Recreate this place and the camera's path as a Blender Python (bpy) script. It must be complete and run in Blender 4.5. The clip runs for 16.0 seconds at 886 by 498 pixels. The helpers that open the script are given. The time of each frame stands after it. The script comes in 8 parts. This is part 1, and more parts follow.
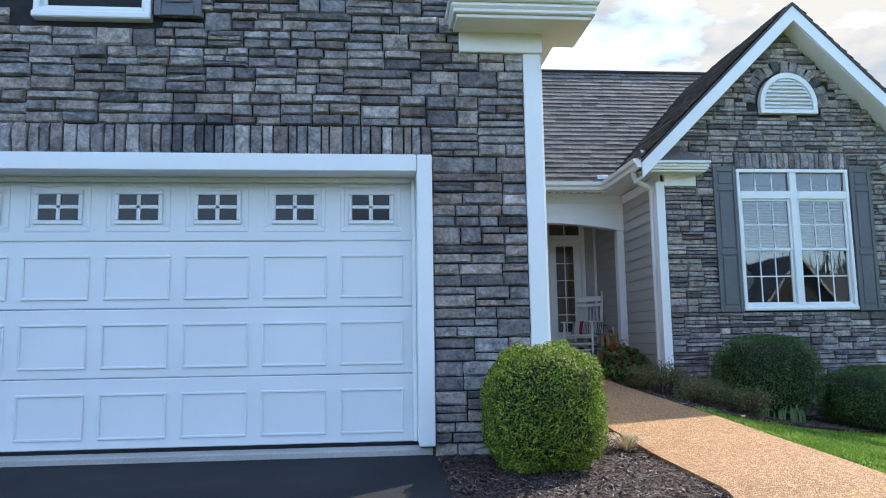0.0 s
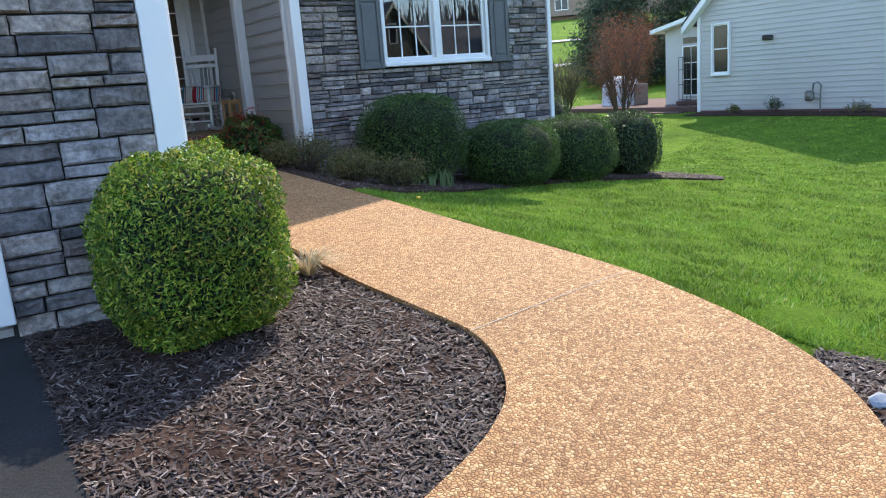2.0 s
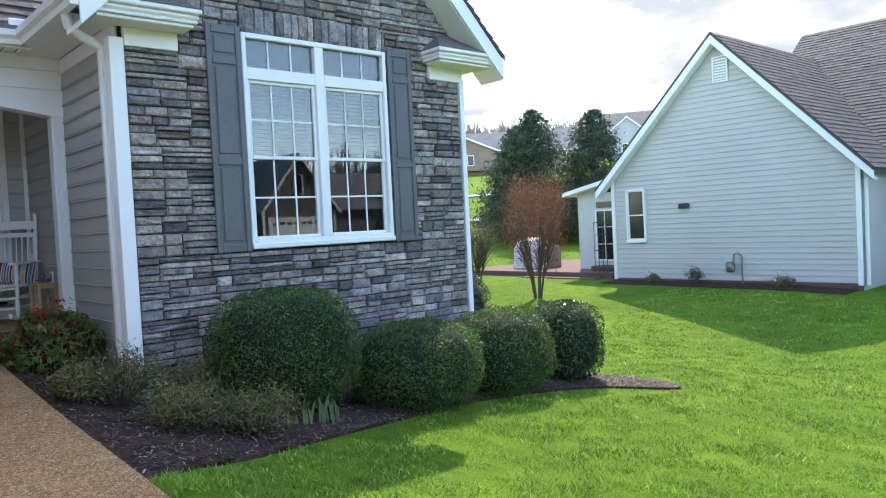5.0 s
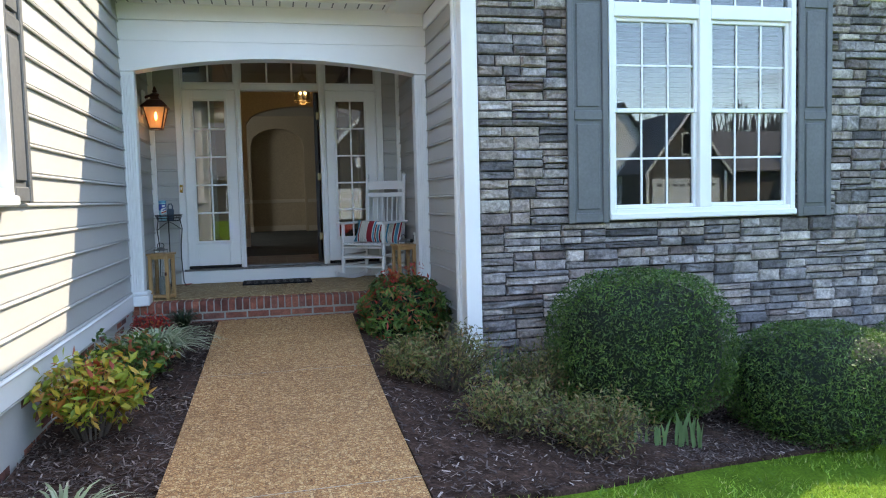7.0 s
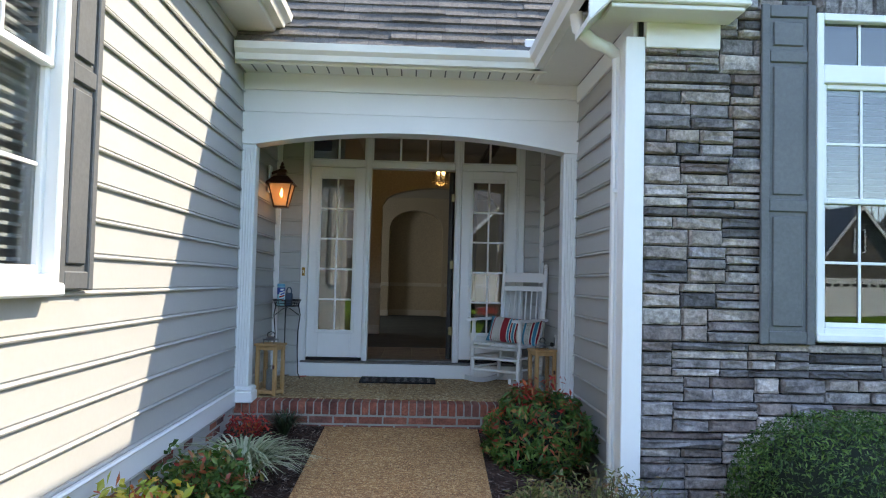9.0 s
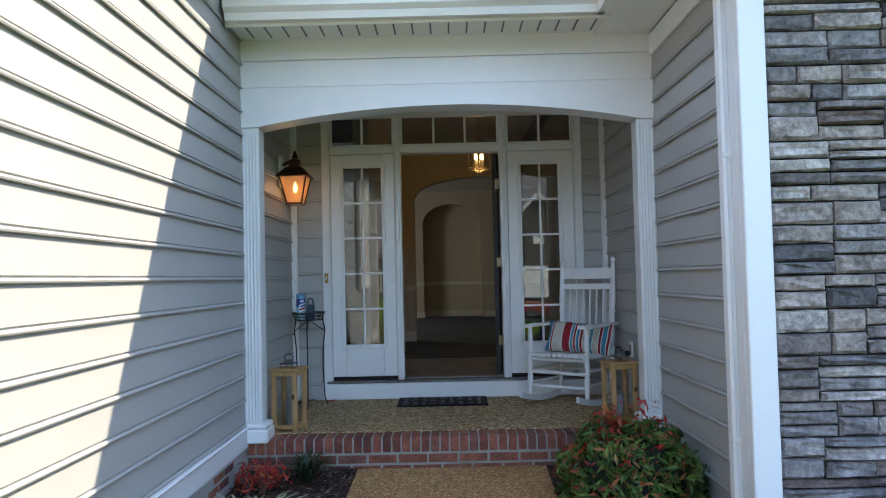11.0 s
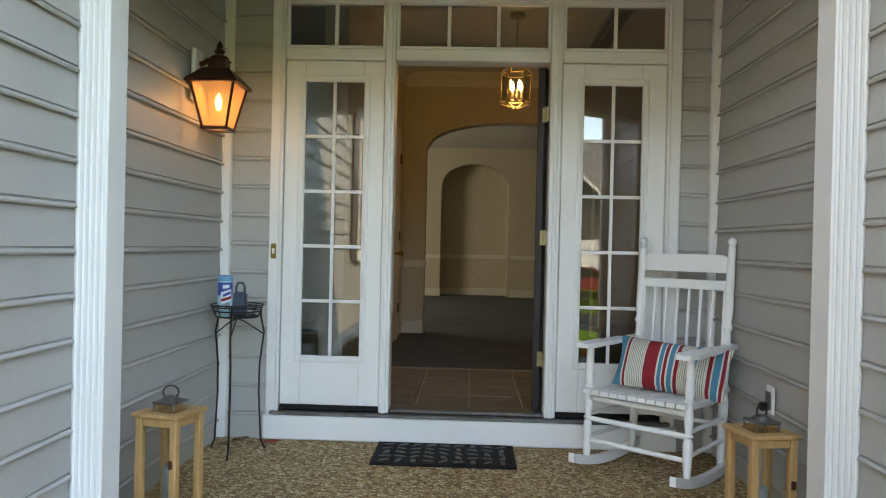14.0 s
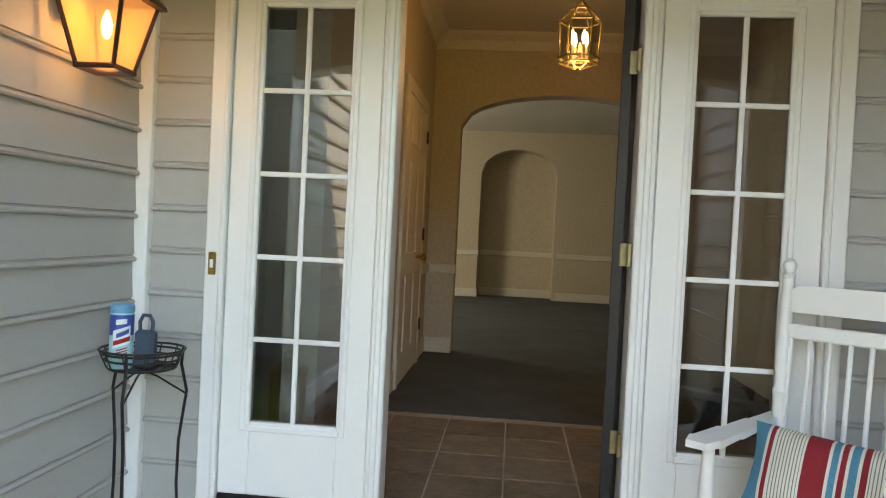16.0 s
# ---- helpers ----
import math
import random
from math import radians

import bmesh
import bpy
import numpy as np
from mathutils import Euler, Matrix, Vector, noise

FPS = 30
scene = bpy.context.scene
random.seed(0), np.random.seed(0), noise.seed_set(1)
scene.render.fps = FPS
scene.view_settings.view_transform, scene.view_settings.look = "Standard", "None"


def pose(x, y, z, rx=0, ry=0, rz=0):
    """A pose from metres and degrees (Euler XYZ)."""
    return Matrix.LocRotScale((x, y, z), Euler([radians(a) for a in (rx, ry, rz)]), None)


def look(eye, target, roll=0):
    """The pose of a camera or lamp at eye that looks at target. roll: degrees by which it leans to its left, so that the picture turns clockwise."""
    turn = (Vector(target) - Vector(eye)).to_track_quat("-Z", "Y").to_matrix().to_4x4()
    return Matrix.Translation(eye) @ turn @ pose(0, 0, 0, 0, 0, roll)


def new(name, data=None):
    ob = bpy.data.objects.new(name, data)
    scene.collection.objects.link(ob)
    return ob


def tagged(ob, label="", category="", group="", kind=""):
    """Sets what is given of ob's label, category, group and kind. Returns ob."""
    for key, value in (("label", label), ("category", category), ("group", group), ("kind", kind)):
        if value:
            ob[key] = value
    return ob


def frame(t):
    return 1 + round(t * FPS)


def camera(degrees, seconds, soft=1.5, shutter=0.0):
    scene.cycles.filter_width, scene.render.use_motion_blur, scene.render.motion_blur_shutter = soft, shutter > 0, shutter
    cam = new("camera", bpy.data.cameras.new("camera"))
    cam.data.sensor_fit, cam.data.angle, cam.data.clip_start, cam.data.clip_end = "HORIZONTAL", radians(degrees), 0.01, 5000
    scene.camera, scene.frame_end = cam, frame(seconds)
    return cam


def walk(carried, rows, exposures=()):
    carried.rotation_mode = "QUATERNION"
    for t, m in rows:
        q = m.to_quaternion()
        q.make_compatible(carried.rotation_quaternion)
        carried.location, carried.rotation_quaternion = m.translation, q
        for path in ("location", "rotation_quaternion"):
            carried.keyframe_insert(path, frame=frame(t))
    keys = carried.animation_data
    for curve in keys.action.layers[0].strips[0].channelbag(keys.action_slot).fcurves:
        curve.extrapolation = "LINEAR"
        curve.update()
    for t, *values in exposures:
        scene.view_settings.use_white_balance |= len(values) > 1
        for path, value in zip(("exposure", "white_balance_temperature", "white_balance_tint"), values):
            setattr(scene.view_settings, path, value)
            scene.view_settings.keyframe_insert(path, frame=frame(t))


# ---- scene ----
cam = camera(61.1, 16.0, 1.1)
PATH = [
    (0, (0.527, 0.246, 1.606), (0.711, 2.221, 1.862), -0.9),
    (0.5, (0.646, 0.764, 1.69), (1.229, 2.675, 1.764), 0.3),
    (1, (0.647, 1.212, 1.742), (1.641, 2.938, 1.556), 0.1),
    (1.5, (0.682, 1.632, 1.791), (1.923, 3.176, 1.513), -1.2),
    (2, (0.774, 2.101, 1.806), (1.862, 3.723, 1.372), -4.4),
    (2.5, (0.999, 2.485, 1.809), (2.44, 3.825, 1.452), -3.2),
    (3, (1.355, 2.904, 1.911), (2.89, 4.171, 1.724), -2.4),
    (5.5, (2.667, 4.298, 2.225), (3.79, 5.952, 2.179), -2.1),
    (6, (2.862, 4.5, 2.233), (3.676, 6.327, 2.18), -1.1),
    (6.5, (3.025, 4.818, 2.266), (3.655, 6.715, 2.184), -1.8),
    (7, (3.225, 5.087, 2.269), (3.667, 7.033, 2.134), -1.4),
    (7.5, (3.357, 5.316, 2.278), (3.708, 7.278, 2.121), -0.4),
    (8, (3.386, 5.635, 2.325), (3.68, 7.612, 2.265), -1.0),
    (8.5, (3.407, 5.9, 2.341), (3.603, 7.89, 2.389), 0.3),
    (9, (3.408, 6.181, 2.377), (3.483, 8.178, 2.465), 1.4),
    (11.5, (3.332, 7.78, 2.436), (3.317, 9.779, 2.502), -1.4),
    (12, (3.397, 8.202, 2.439), (3.363, 10.202, 2.418), 0.2),
    (12.5, (3.403, 8.643, 2.455), (3.37, 10.642, 2.403), 1.1),
    (13, (3.441, 9.062, 2.482), (3.396, 11.062, 2.454), 2.0),
    (13.5, (3.415, 9.457, 2.51), (3.352, 11.455, 2.556), 2.6),
    (14, (3.392, 9.927, 2.51), (3.316, 11.925, 2.501), 1.3),
    (14.5, (3.411, 10.379, 2.504), (3.354, 12.375, 2.402), 1.4),
    (15, (3.392, 10.823, 2.529), (3.379, 12.817, 2.372), 0.5),
    (15.5, (3.475, 11.211, 2.51), (3.424, 13.206, 2.37), 0.1),
    (16, (3.388, 11.513, 2.622), (3.203, 13.504, 2.578), 2.8),
]
EXPOSURES = [(0, 2.98, 6900, 10), (1.5, 3.0, 7000, 10), (3.0, 2.95, 7000, 10), (5.5, 3.5, 7500, 10), (7.0, 3.75, 7700, 10), (8.0, 3.75, 7600, 10), (9.0, 3.62, 7500, 10),
             (11.5, 3.68, 7500, 10), (12.0, 3.88, 7800, 10), (12.5, 4.1, 8200, 10), (13.0, 4.3, 9000, 10), (14.0, 4.6, 10300, 10), (15.0, 4.95, 11000, 10), (16.0, 5.0, 11000, 10)]
walk(cam, [(t, look(eye, target, roll)) for t, eye, target, roll in PATH], EXPOSURES)

# ---- sky and sun ----
SUN_AZ, SUN_EL = 37.0, 43.0          # degrees from +x towards +y, and above the horizon
world = bpy.data.worlds.new("sky")
scene.world = world
world.use_nodes = True
wt = world.node_tree
wt.nodes.clear()
w_out = wt.nodes.new("ShaderNodeOutputWorld")
w_bg = wt.nodes.new("ShaderNodeBackground")
w_sky = wt.nodes.new("ShaderNodeTexSky")
w_sky.sky_type = 'NISHITA'
w_sky.sun_disc = False
w_sky.sun_elevation = radians(SUN_EL)
w_sky.sun_rotation = radians(90 - SUN_AZ)
w_sky.air_density, w_sky.dust_density, w_sky.ozone_density = 0.8, 0.1, 2.0
w_tc = wt.nodes.new("ShaderNodeTexCoord")
w_map = wt.nodes.new("ShaderNodeMapping")
w_map.inputs["Scale"].default_value = (1.0, 1.0, 2.6)
w_map.inputs["Location"].default_value = (0.35, 0.1, 0.0)
w_noise = wt.nodes.new("ShaderNodeTexNoise")
w_noise.inputs["Scale"].default_value = 2.6
w_noise.inputs["Detail"].default_value = 8
w_noise.inputs["Roughness"].default_value = 0.58
w_ramp = wt.nodes.new("ShaderNodeValToRGB")
w_ramp.color_ramp.elements[0].position = 0.65
w_ramp.color_ramp.elements[1].position = 0.80
w_cloud = wt.nodes.new("ShaderNodeMixRGB")
w_soft = wt.nodes.new("ShaderNodeTexNoise")
w_soft.inputs["Scale"].default_value = 5.5
w_soft.inputs["Detail"].default_value = 6
w_tone = wt.nodes.new("ShaderNodeValToRGB")
w_tone.color_ramp.elements[0].position, w_tone.color_ramp.elements[0].color = 0.38, (0.78, 0.92, 1.14, 1)
w_tone.color_ramp.elements[1].position, w_tone.color_ramp.elements[1].color = 0.52, (1.28, 1.30, 1.32, 1)
w_sep = wt.nodes.new("ShaderNodeSeparateXYZ")
w_lean = wt.nodes.new("ShaderNodeMath")
w_lean.operation = 'MULTIPLY_ADD'
w_lean.inputs[1].default_value = 0.34
wt.links.new(w_map.outputs[0], w_soft.inputs["Vector"])
wt.links.new(w_soft.outputs["Fac"], w_tone.inputs[0])
wt.links.new(w_tone.outputs[0], w_cloud.inputs[2])
wt.links.new(w_tc.outputs["Generated"], w_sep.inputs[0])
wt.links.new(w_sep.outputs["X"], w_lean.inputs[0])
wt.links.new(w_noise.outputs["Fac"], w_lean.inputs[2])
wt.links.new(w_tc.outputs["Generated"], w_map.inputs[0])
wt.links.new(w_map.outputs[0], w_noise.inputs["Vector"])
w_north = wt.nodes.new("ShaderNodeMath")
w_north.operation = 'MULTIPLY_ADD'
w_north.inputs[1].default_value = 0.12
wt.links.new(w_sep.outputs["Y"], w_north.inputs[0])
wt.links.new(w_lean.outputs[0], w_north.inputs[2])
wt.links.new(w_north.outputs[0], w_ramp.inputs[0])
wt.links.new(w_ramp.outputs[0], w_cloud.inputs[0])
wt.links.new(w_sky.outputs[0], w_cloud.inputs[1])
wt.links.new(w_cloud.outputs[0], w_bg.inputs[0])
w_bg.inputs[1].default_value = 0.09
wt.links.new(w_bg.outputs[0], w_out.inputs[0])

sun_data = bpy.data.lights.new("sun", 'SUN')
sun_data.energy, sun_data.angle, sun_data.color = 0.8, radians(0.55), (1.0, 0.93, 0.82)
sun_way = Vector((math.cos(radians(SUN_EL)) * math.cos(radians(SUN_AZ)), math.cos(radians(SUN_EL)) * math.sin(radians(SUN_AZ)), math.sin(radians(SUN_EL))))
sun_lamp = new("sun", sun_data)
sun_lamp.matrix_world = look(sun_way * 60, (0, 0, 0))


# ---- materials ----
def mat_base(name, rough=0.7, metal=0.0, spec=0.5):
    m = bpy.data.materials.new(name)
    m.use_nodes = True
    b = m.node_tree.nodes["Principled BSDF"]
    b.inputs["Roughness"].default_value = rough
    b.inputs["Metallic"].default_value = metal
    b.inputs["Specular IOR Level"].default_value = spec
    return m, m.node_tree, b


def coords(nt, scale=(1, 1, 1), space="Object"):
    tc, mp = nt.nodes.new("ShaderNodeTexCoord"), nt.nodes.new("ShaderNodeMapping")
    mp.inputs["Scale"].default_value = scale
    if space == "World":
        geo = nt.nodes.new("ShaderNodeNewGeometry")
        nt.links.new(geo.outputs["Position"], mp.inputs[0])
    else:
        nt.links.new(tc.outputs[space], mp.inputs[0])
    return mp.outputs[0]


def tex(nt, vec, scale, detail=4.0, rough=0.6):
    n = nt.nodes.new("ShaderNodeTexNoise")
    n.inputs["Scale"].default_value, n.inputs["Detail"].default_value, n.inputs["Roughness"].default_value = scale, detail, rough
    nt.links.new(vec, n.inputs["Vector"])
    return n.outputs["Fac"]


def ramp(nt, fac, stops, interp="LINEAR"):
    r = nt.nodes.new("ShaderNodeValToRGB")
    r.color_ramp.interpolation = interp
    e = r.color_ramp.elements
    while len(e) < len(stops):
        e.new(0.5)
    for k, (p, c) in enumerate(stops):
        e[k].position, e[k].color = p, (*c, 1)
    nt.links.new(fac, r.inputs[0])
    return r.outputs[0]


def mix(nt, fac, a, b, kind="MIX"):
    n = nt.nodes.new("ShaderNodeMixRGB")
    n.blend_type = kind
    for k, v in ((0, fac), (1, a), (2, b)):
        if isinstance(v, (int, float)):
            n.inputs[k].default_value = v
        elif isinstance(v, tuple):
            n.inputs[k].default_value = (*v, 1)
        else:
            nt.links.new(v, n.inputs[k])
    return n.outputs[0]


def bump(nt, b, height, strength=0.3, dist=0.01):
    n = nt.nodes.new("ShaderNodeBump")
    n.inputs["Strength"].default_value, n.inputs["Distance"].default_value = strength, dist
    nt.links.new(height, n.inputs["Height"])
    nt.links.new(n.outputs[0], b.inputs["Normal"])


def plain(name, dark, light, rough=0.6, scale=3.0, fine=60.0, metal=0.0, bumpy=0.08, space="World", spec=0.5, stretch=(1, 1, 1), fleck=0.12):
    """Paint, plastic, metal: two colours mixed by a broad and a fine noise, with slight relief."""
    m, nt, b = mat_base(name, rough, metal, spec)
    v = coords(nt, stretch, space)
    broad, grain = tex(nt, v, scale, 5), tex(nt, v, fine, 3)
    c = ramp(nt, broad, [(0.3, dark), (0.7, light)])
    c = mix(nt, fleck, c, ramp(nt, grain, [(0.3, (0, 0, 0)), (0.7, (1, 1, 1))]), "OVERLAY")
    nt.links.new(c, b.inputs["Base Color"])
    rr = nt.nodes.new("ShaderNodeMapRange")
    rr.inputs["To Min"].default_value, rr.inputs["To Max"].default_value = max(0.02, rough - 0.1), min(1, rough + 0.1)
    nt.links.new(broad, rr.inputs["Value"])
    nt.links.new(rr.outputs[0], b.inputs["Roughness"])
    bump(nt, b, grain, bumpy, 0.004)
    return m


def pieces(name, stops, rough=0.85, island=False, fine=40.0, bumpy=0.5, space="World", stretch=(1, 1, 1), vary=0.35):
    """Stone, brick, shingle, leaf: each piece takes its own tone by chance, with grain and stains on it."""
    m, nt, b = mat_base(name, rough)
    if island:
        r = nt.nodes.new("ShaderNodeNewGeometry").outputs["Random Per Island"]
    else:
        r = nt.nodes.new("ShaderNodeObjectInfo").outputs["Random"]
    c = ramp(nt, r, stops)
    v = coords(nt, stretch, space)
    n1, n2 = tex(nt, v, fine * 0.25, 6, 0.65), tex(nt, v, fine, 6, 0.7)
    c = mix(nt, vary, c, ramp(nt, n1, [(0.32, (0.02, 0.02, 0.02)), (0.68, (0.95, 0.93, 0.9))]), "OVERLAY")
    c = mix(nt, vary * 0.6, c, ramp(nt, n2, [(0.35, (0.1, 0.1, 0.1)), (0.65, (0.9, 0.9, 0.9))]), "OVERLAY")
    nt.links.new(c, b.inputs["Base Color"])
    bump(nt, b, mix(nt, 0.5, n1, n2), bumpy, 0.012)
    return m


STONE = [(0.0, (0.075, 0.077, 0.085)), (0.14, (0.19, 0.193, 0.205)), (0.28, (0.32, 0.32, 0.33)), (0.40, (0.13, 0.125, 0.13)), (0.52, (0.42, 0.41, 0.40)),
         (0.63, (0.23, 0.20, 0.185)), (0.74, (0.36, 0.335, 0.315)), (0.84, (0.15, 0.122, 0.115)), (0.93, (0.26, 0.262, 0.275)), (1.0, (0.52, 0.50, 0.48))]
STONE = [(p, (r * 0.97, g * 0.90, b * 0.88)) for p, (r, g, b) in STONE]
BRICK = [(0.0, (0.10, 0.035, 0.028)), (0.3, (0.20, 0.06, 0.042)), (0.6, (0.27, 0.085, 0.055)), (0.85, (0.32, 0.11, 0.07)), (1.0, (0.13, 0.06, 0.055))]
SHINGLE = [(0.0, (0.075, 0.068, 0.06)), (0.4, (0.125, 0.112, 0.098)), (0.75, (0.17, 0.15, 0.13)), (1.0, (0.10, 0.092, 0.085))]
M_STONE, M_STONE_J = pieces("ledge_stone", STONE, fine=40, bumpy=1.0, vary=0.5), pieces("ledge_stone_joined", STONE, island=True, fine=40, bumpy=1.0, vary=0.5)
M_BRICK = pieces("red_brick", BRICK, fine=60)
M_SHINGLE = pieces("asphalt_shingle", SHINGLE, island=True, fine=120, bumpy=0.7)
M_SHINGLE_N = pieces("dark_shingle", [(0, (0.045, 0.04, 0.042)), (0.5, (0.085, 0.075, 0.078)), (1, (0.06, 0.052, 0.055))], island=True, fine=90)
M_MORTAR = plain("mortar", (0.25, 0.23, 0.20), (0.36, 0.335, 0.30), 0.95, 6, 150, bumpy=0.5)
M_STONEBACK = plain("stone_backing", (0.012, 0.012, 0.013), (0.03, 0.029, 0.029), 0.95, 8, 120, bumpy=0.5)
M_WHITE = plain("white_paint", (0.78, 0.79, 0.79), (0.83, 0.835, 0.83), 0.42, 1.4, 30, bumpy=0.02, fleck=0.02)
M_DOORWHITE = plain("white_steel_door", (0.72, 0.74, 0.755), (0.77, 0.785, 0.795), 0.38, 1.2, 40, bumpy=0.015, fleck=0.02)
M_GUTTER = plain("cream_aluminium", (0.74, 0.73, 0.68), (0.83, 0.82, 0.78), 0.35, 1.6, 25, bumpy=0.02, fleck=0.03)
M_SIDING = plain("grey_vinyl_siding", (0.40, 0.397, 0.385), (0.43, 0.427, 0.413), 0.5, 0.9, 35, bumpy=0.0, fleck=0.02)
M_SIDING_N = plain("pale_vinyl_siding", (0.48, 0.46, 0.435), (0.54, 0.52, 0.495), 0.55, 0.4, 20, bumpy=0.02, fleck=0.03)
M_SHUTTER = plain("slate_shutter", (0.095, 0.10, 0.105), (0.125, 0.13, 0.135), 0.5, 3, 50, bumpy=0.1)
M_IRON = plain("black_iron", (0.008, 0.008, 0.009), (0.018, 0.018, 0.018), 0.45, 8, 80, bumpy=0.15)
M_COPPER = plain("aged_copper", (0.055, 0.022, 0.016), (0.10, 0.042, 0.03), 0.42, 9, 60, metal=0.6, bumpy=0.2)
M_BRASS = plain("brass", (0.42, 0.27, 0.07), (0.60, 0.41, 0.13), 0.22, 10, 90, metal=1.0)
M_OLDBRASS = plain("dull_brass", (0.22, 0.18, 0.10), (0.36, 0.30, 0.18), 0.42, 10, 90, metal=0.8)
M_STEEL = plain("dull_steel", (0.16, 0.16, 0.165), (0.28, 0.28, 0.285), 0.4, 12, 90, metal=0.9)
M_PINE = plain("pine_wood", (0.37, 0.21, 0.085), (0.52, 0.31, 0.135), 0.55, 5, 40, stretch=(9, 9, 0.8), space="Object", bumpy=0.2)
M_CANDLE = plain("grey_candle_wax", (0.20, 0.23, 0.23), (0.27, 0.30, 0.30), 0.5, 6, 40)
M_MATRUBBER = plain("black_rubber", (0.008, 0.008, 0.008), (0.02, 0.02, 0.021), 0.8, 15, 80, bumpy=0.3, spec=0.25)
M_ASPHALT = plain("asphalt", (0.016, 0.016, 0.018), (0.040, 0.040, 0.043), 0.9, 1.2, 110, bumpy=1.0, spec=0.2, fleck=0.3)
M_SOIL = plain("dark_mulch_ground", (0.022, 0.012, 0.009), (0.085, 0.050, 0.038), 0.97, 9, 48, bumpy=1.0, spec=0.1, fleck=0.6)
M_CHIP = pieces("mulch_chip", [(0, (0.026, 0.017, 0.015)), (0.45, (0.062, 0.040, 0.036)), (0.8, (0.125, 0.085, 0.075)), (0.93, (0.24, 0.18, 0.16)), (1, (0.42, 0.34, 0.30))], 0.75, island=True, fine=120)
M_CONCRETE = plain("concrete", (0.36, 0.34, 0.31), (0.47, 0.45, 0.42), 0.9, 2, 60, bumpy=0.4)
M_CREAM = plain("cream_wall_paint", (0.50, 0.43, 0.32), (0.56, 0.485, 0.37), 0.7, 0.7, 30)
# white slats in dark grey: the room's shading is in the colour
M_BLIND = plain("blind_vinyl_shaded", (0.17, 0.175, 0.18), (0.22, 0.225, 0.23), 0.5, 2, 40, fleck=0.03)
M_CEIL = plain("ceiling_paint", (0.62, 0.58, 0.50), (0.68, 0.64, 0.56), 0.8, 0.7, 40)
M_CARPET = plain("blue_grey_carpet", (0.055, 0.068, 0.074), (0.09, 0.108, 0.114), 0.97, 3, 160, bumpy=0.9)
M_TILE = pieces("brown_floor_tile", [(0, (0.15, 0.115, 0.09)), (0.5, (0.19, 0.148, 0.115)), (1, (0.23, 0.18, 0.14))], 0.4, fine=20, bumpy=0.1)
M_GROUT = plain("grout", (0.40, 0.36, 0.30), (0.48, 0.43, 0.37), 0.9, 8, 90)
# near-black walls: the dimness of the unlit rooms is put into the colour
M_DARKROOM = plain("room_gloom", (0.035, 0.034, 0.032), (0.055, 0.053, 0.05), 0.85, 1, 30)
M_BARK = plain("bark", (0.06, 0.045, 0.035), (0.12, 0.09, 0.07), 0.95, 10, 60, bumpy=0.8)
# near-black colour for the shade deep inside a dense shrub
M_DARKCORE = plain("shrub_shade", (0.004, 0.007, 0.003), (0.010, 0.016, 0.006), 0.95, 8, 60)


def leafmat(name, stops, rough=0.42, gloss=0.5, thin=0.3, patch=4.0, vary=0.35):
    m, nt, b = mat_base(name, rough, 0, gloss)
    r = nt.nodes.new("ShaderNodeNewGeometry").outputs["Random Per Island"]
    n = tex(nt, coords(nt, (1, 1, 1), "World"), patch, 4)
    c = mix(nt, vary, ramp(nt, r, stops), ramp(nt, n, [(0.35, (0.15, 0.15, 0.15)), (0.65, (0.85, 0.85, 0.85))]), "OVERLAY")
    nt.links.new(c, b.inputs["Base Color"])
    tr = nt.nodes.new("ShaderNodeBsdfTranslucent")
    ms = nt.nodes.new("ShaderNodeMixShader")
    ms.inputs[0].default_value = thin
    nt.links.new(c, tr.inputs[0])
    nt.links.new(b.outputs[0], ms.inputs[1])
    nt.links.new(tr.outputs[0], ms.inputs[2])
    nt.links.new(ms.outputs[0], nt.nodes["Material Output"].inputs[0])
    return m


M_BOX = leafmat("boxwood_leaf", [(0, (0.03, 0.085, 0.008)), (0.4, (0.09, 0.20, 0.014)), (0.74, (0.24, 0.36, 0.03)), (0.94, (0.54, 0.56, 0.09)), (1, (0.50, 0.32, 0.07))])
M_HOLLY = leafmat("holly_leaf", [(0, (0.026, 0.055, 0.016)), (0.6, (0.048, 0.09, 0.025)), (1, (0.08, 0.13, 0.04))], 0.33, 0.6)
M_YEW = leafmat("dark_shrub_leaf", [(0, (0.024, 0.06, 0.012)), (0.6, (0.055, 0.125, 0.022)), (1, (0.15, 0.24, 0.05))])
M_NANDINA = leafmat("nandina_leaf", [(0, (0.03, 0.08, 0.015)), (0.5, (0.07, 0.16, 0.03)), (0.8, (0.14, 0.22, 0.045)), (0.9, (0.32, 0.14, 0.05)), (1, (0.40, 0.05, 0.045))])
M_NANDINA_Y = leafmat("golden_nandina_leaf", [(0, (0.14, 0.22, 0.025)), (0.4, (0.34, 0.38, 0.045)), (0.7, (0.50, 0.38, 0.05)), (0.88, (0.44, 0.17, 0.04)), (1, (0.36, 0.05, 0.03))])
M_AZALEA = leafmat("brownish_azalea_leaf", [(0, (0.07, 0.10, 0.025)), (0.45, (0.15, 0.17, 0.05)), (0.75, (0.24, 0.20, 0.08)), (1, (0.24, 0.12, 0.06))], 0.5)
M_LIRIOPE = leafmat("striped_liriope_blade", [(0, (0.14, 0.20, 0.09)), (0.5, (0.34, 0.40, 0.24)), (1, (0.60, 0.60, 0.46))])
M_DARKGRASS = leafmat("mondo_grass_blade", [(0, (0.012, 0.028, 0.012)), (1, (0.04, 0.07, 0.03))])
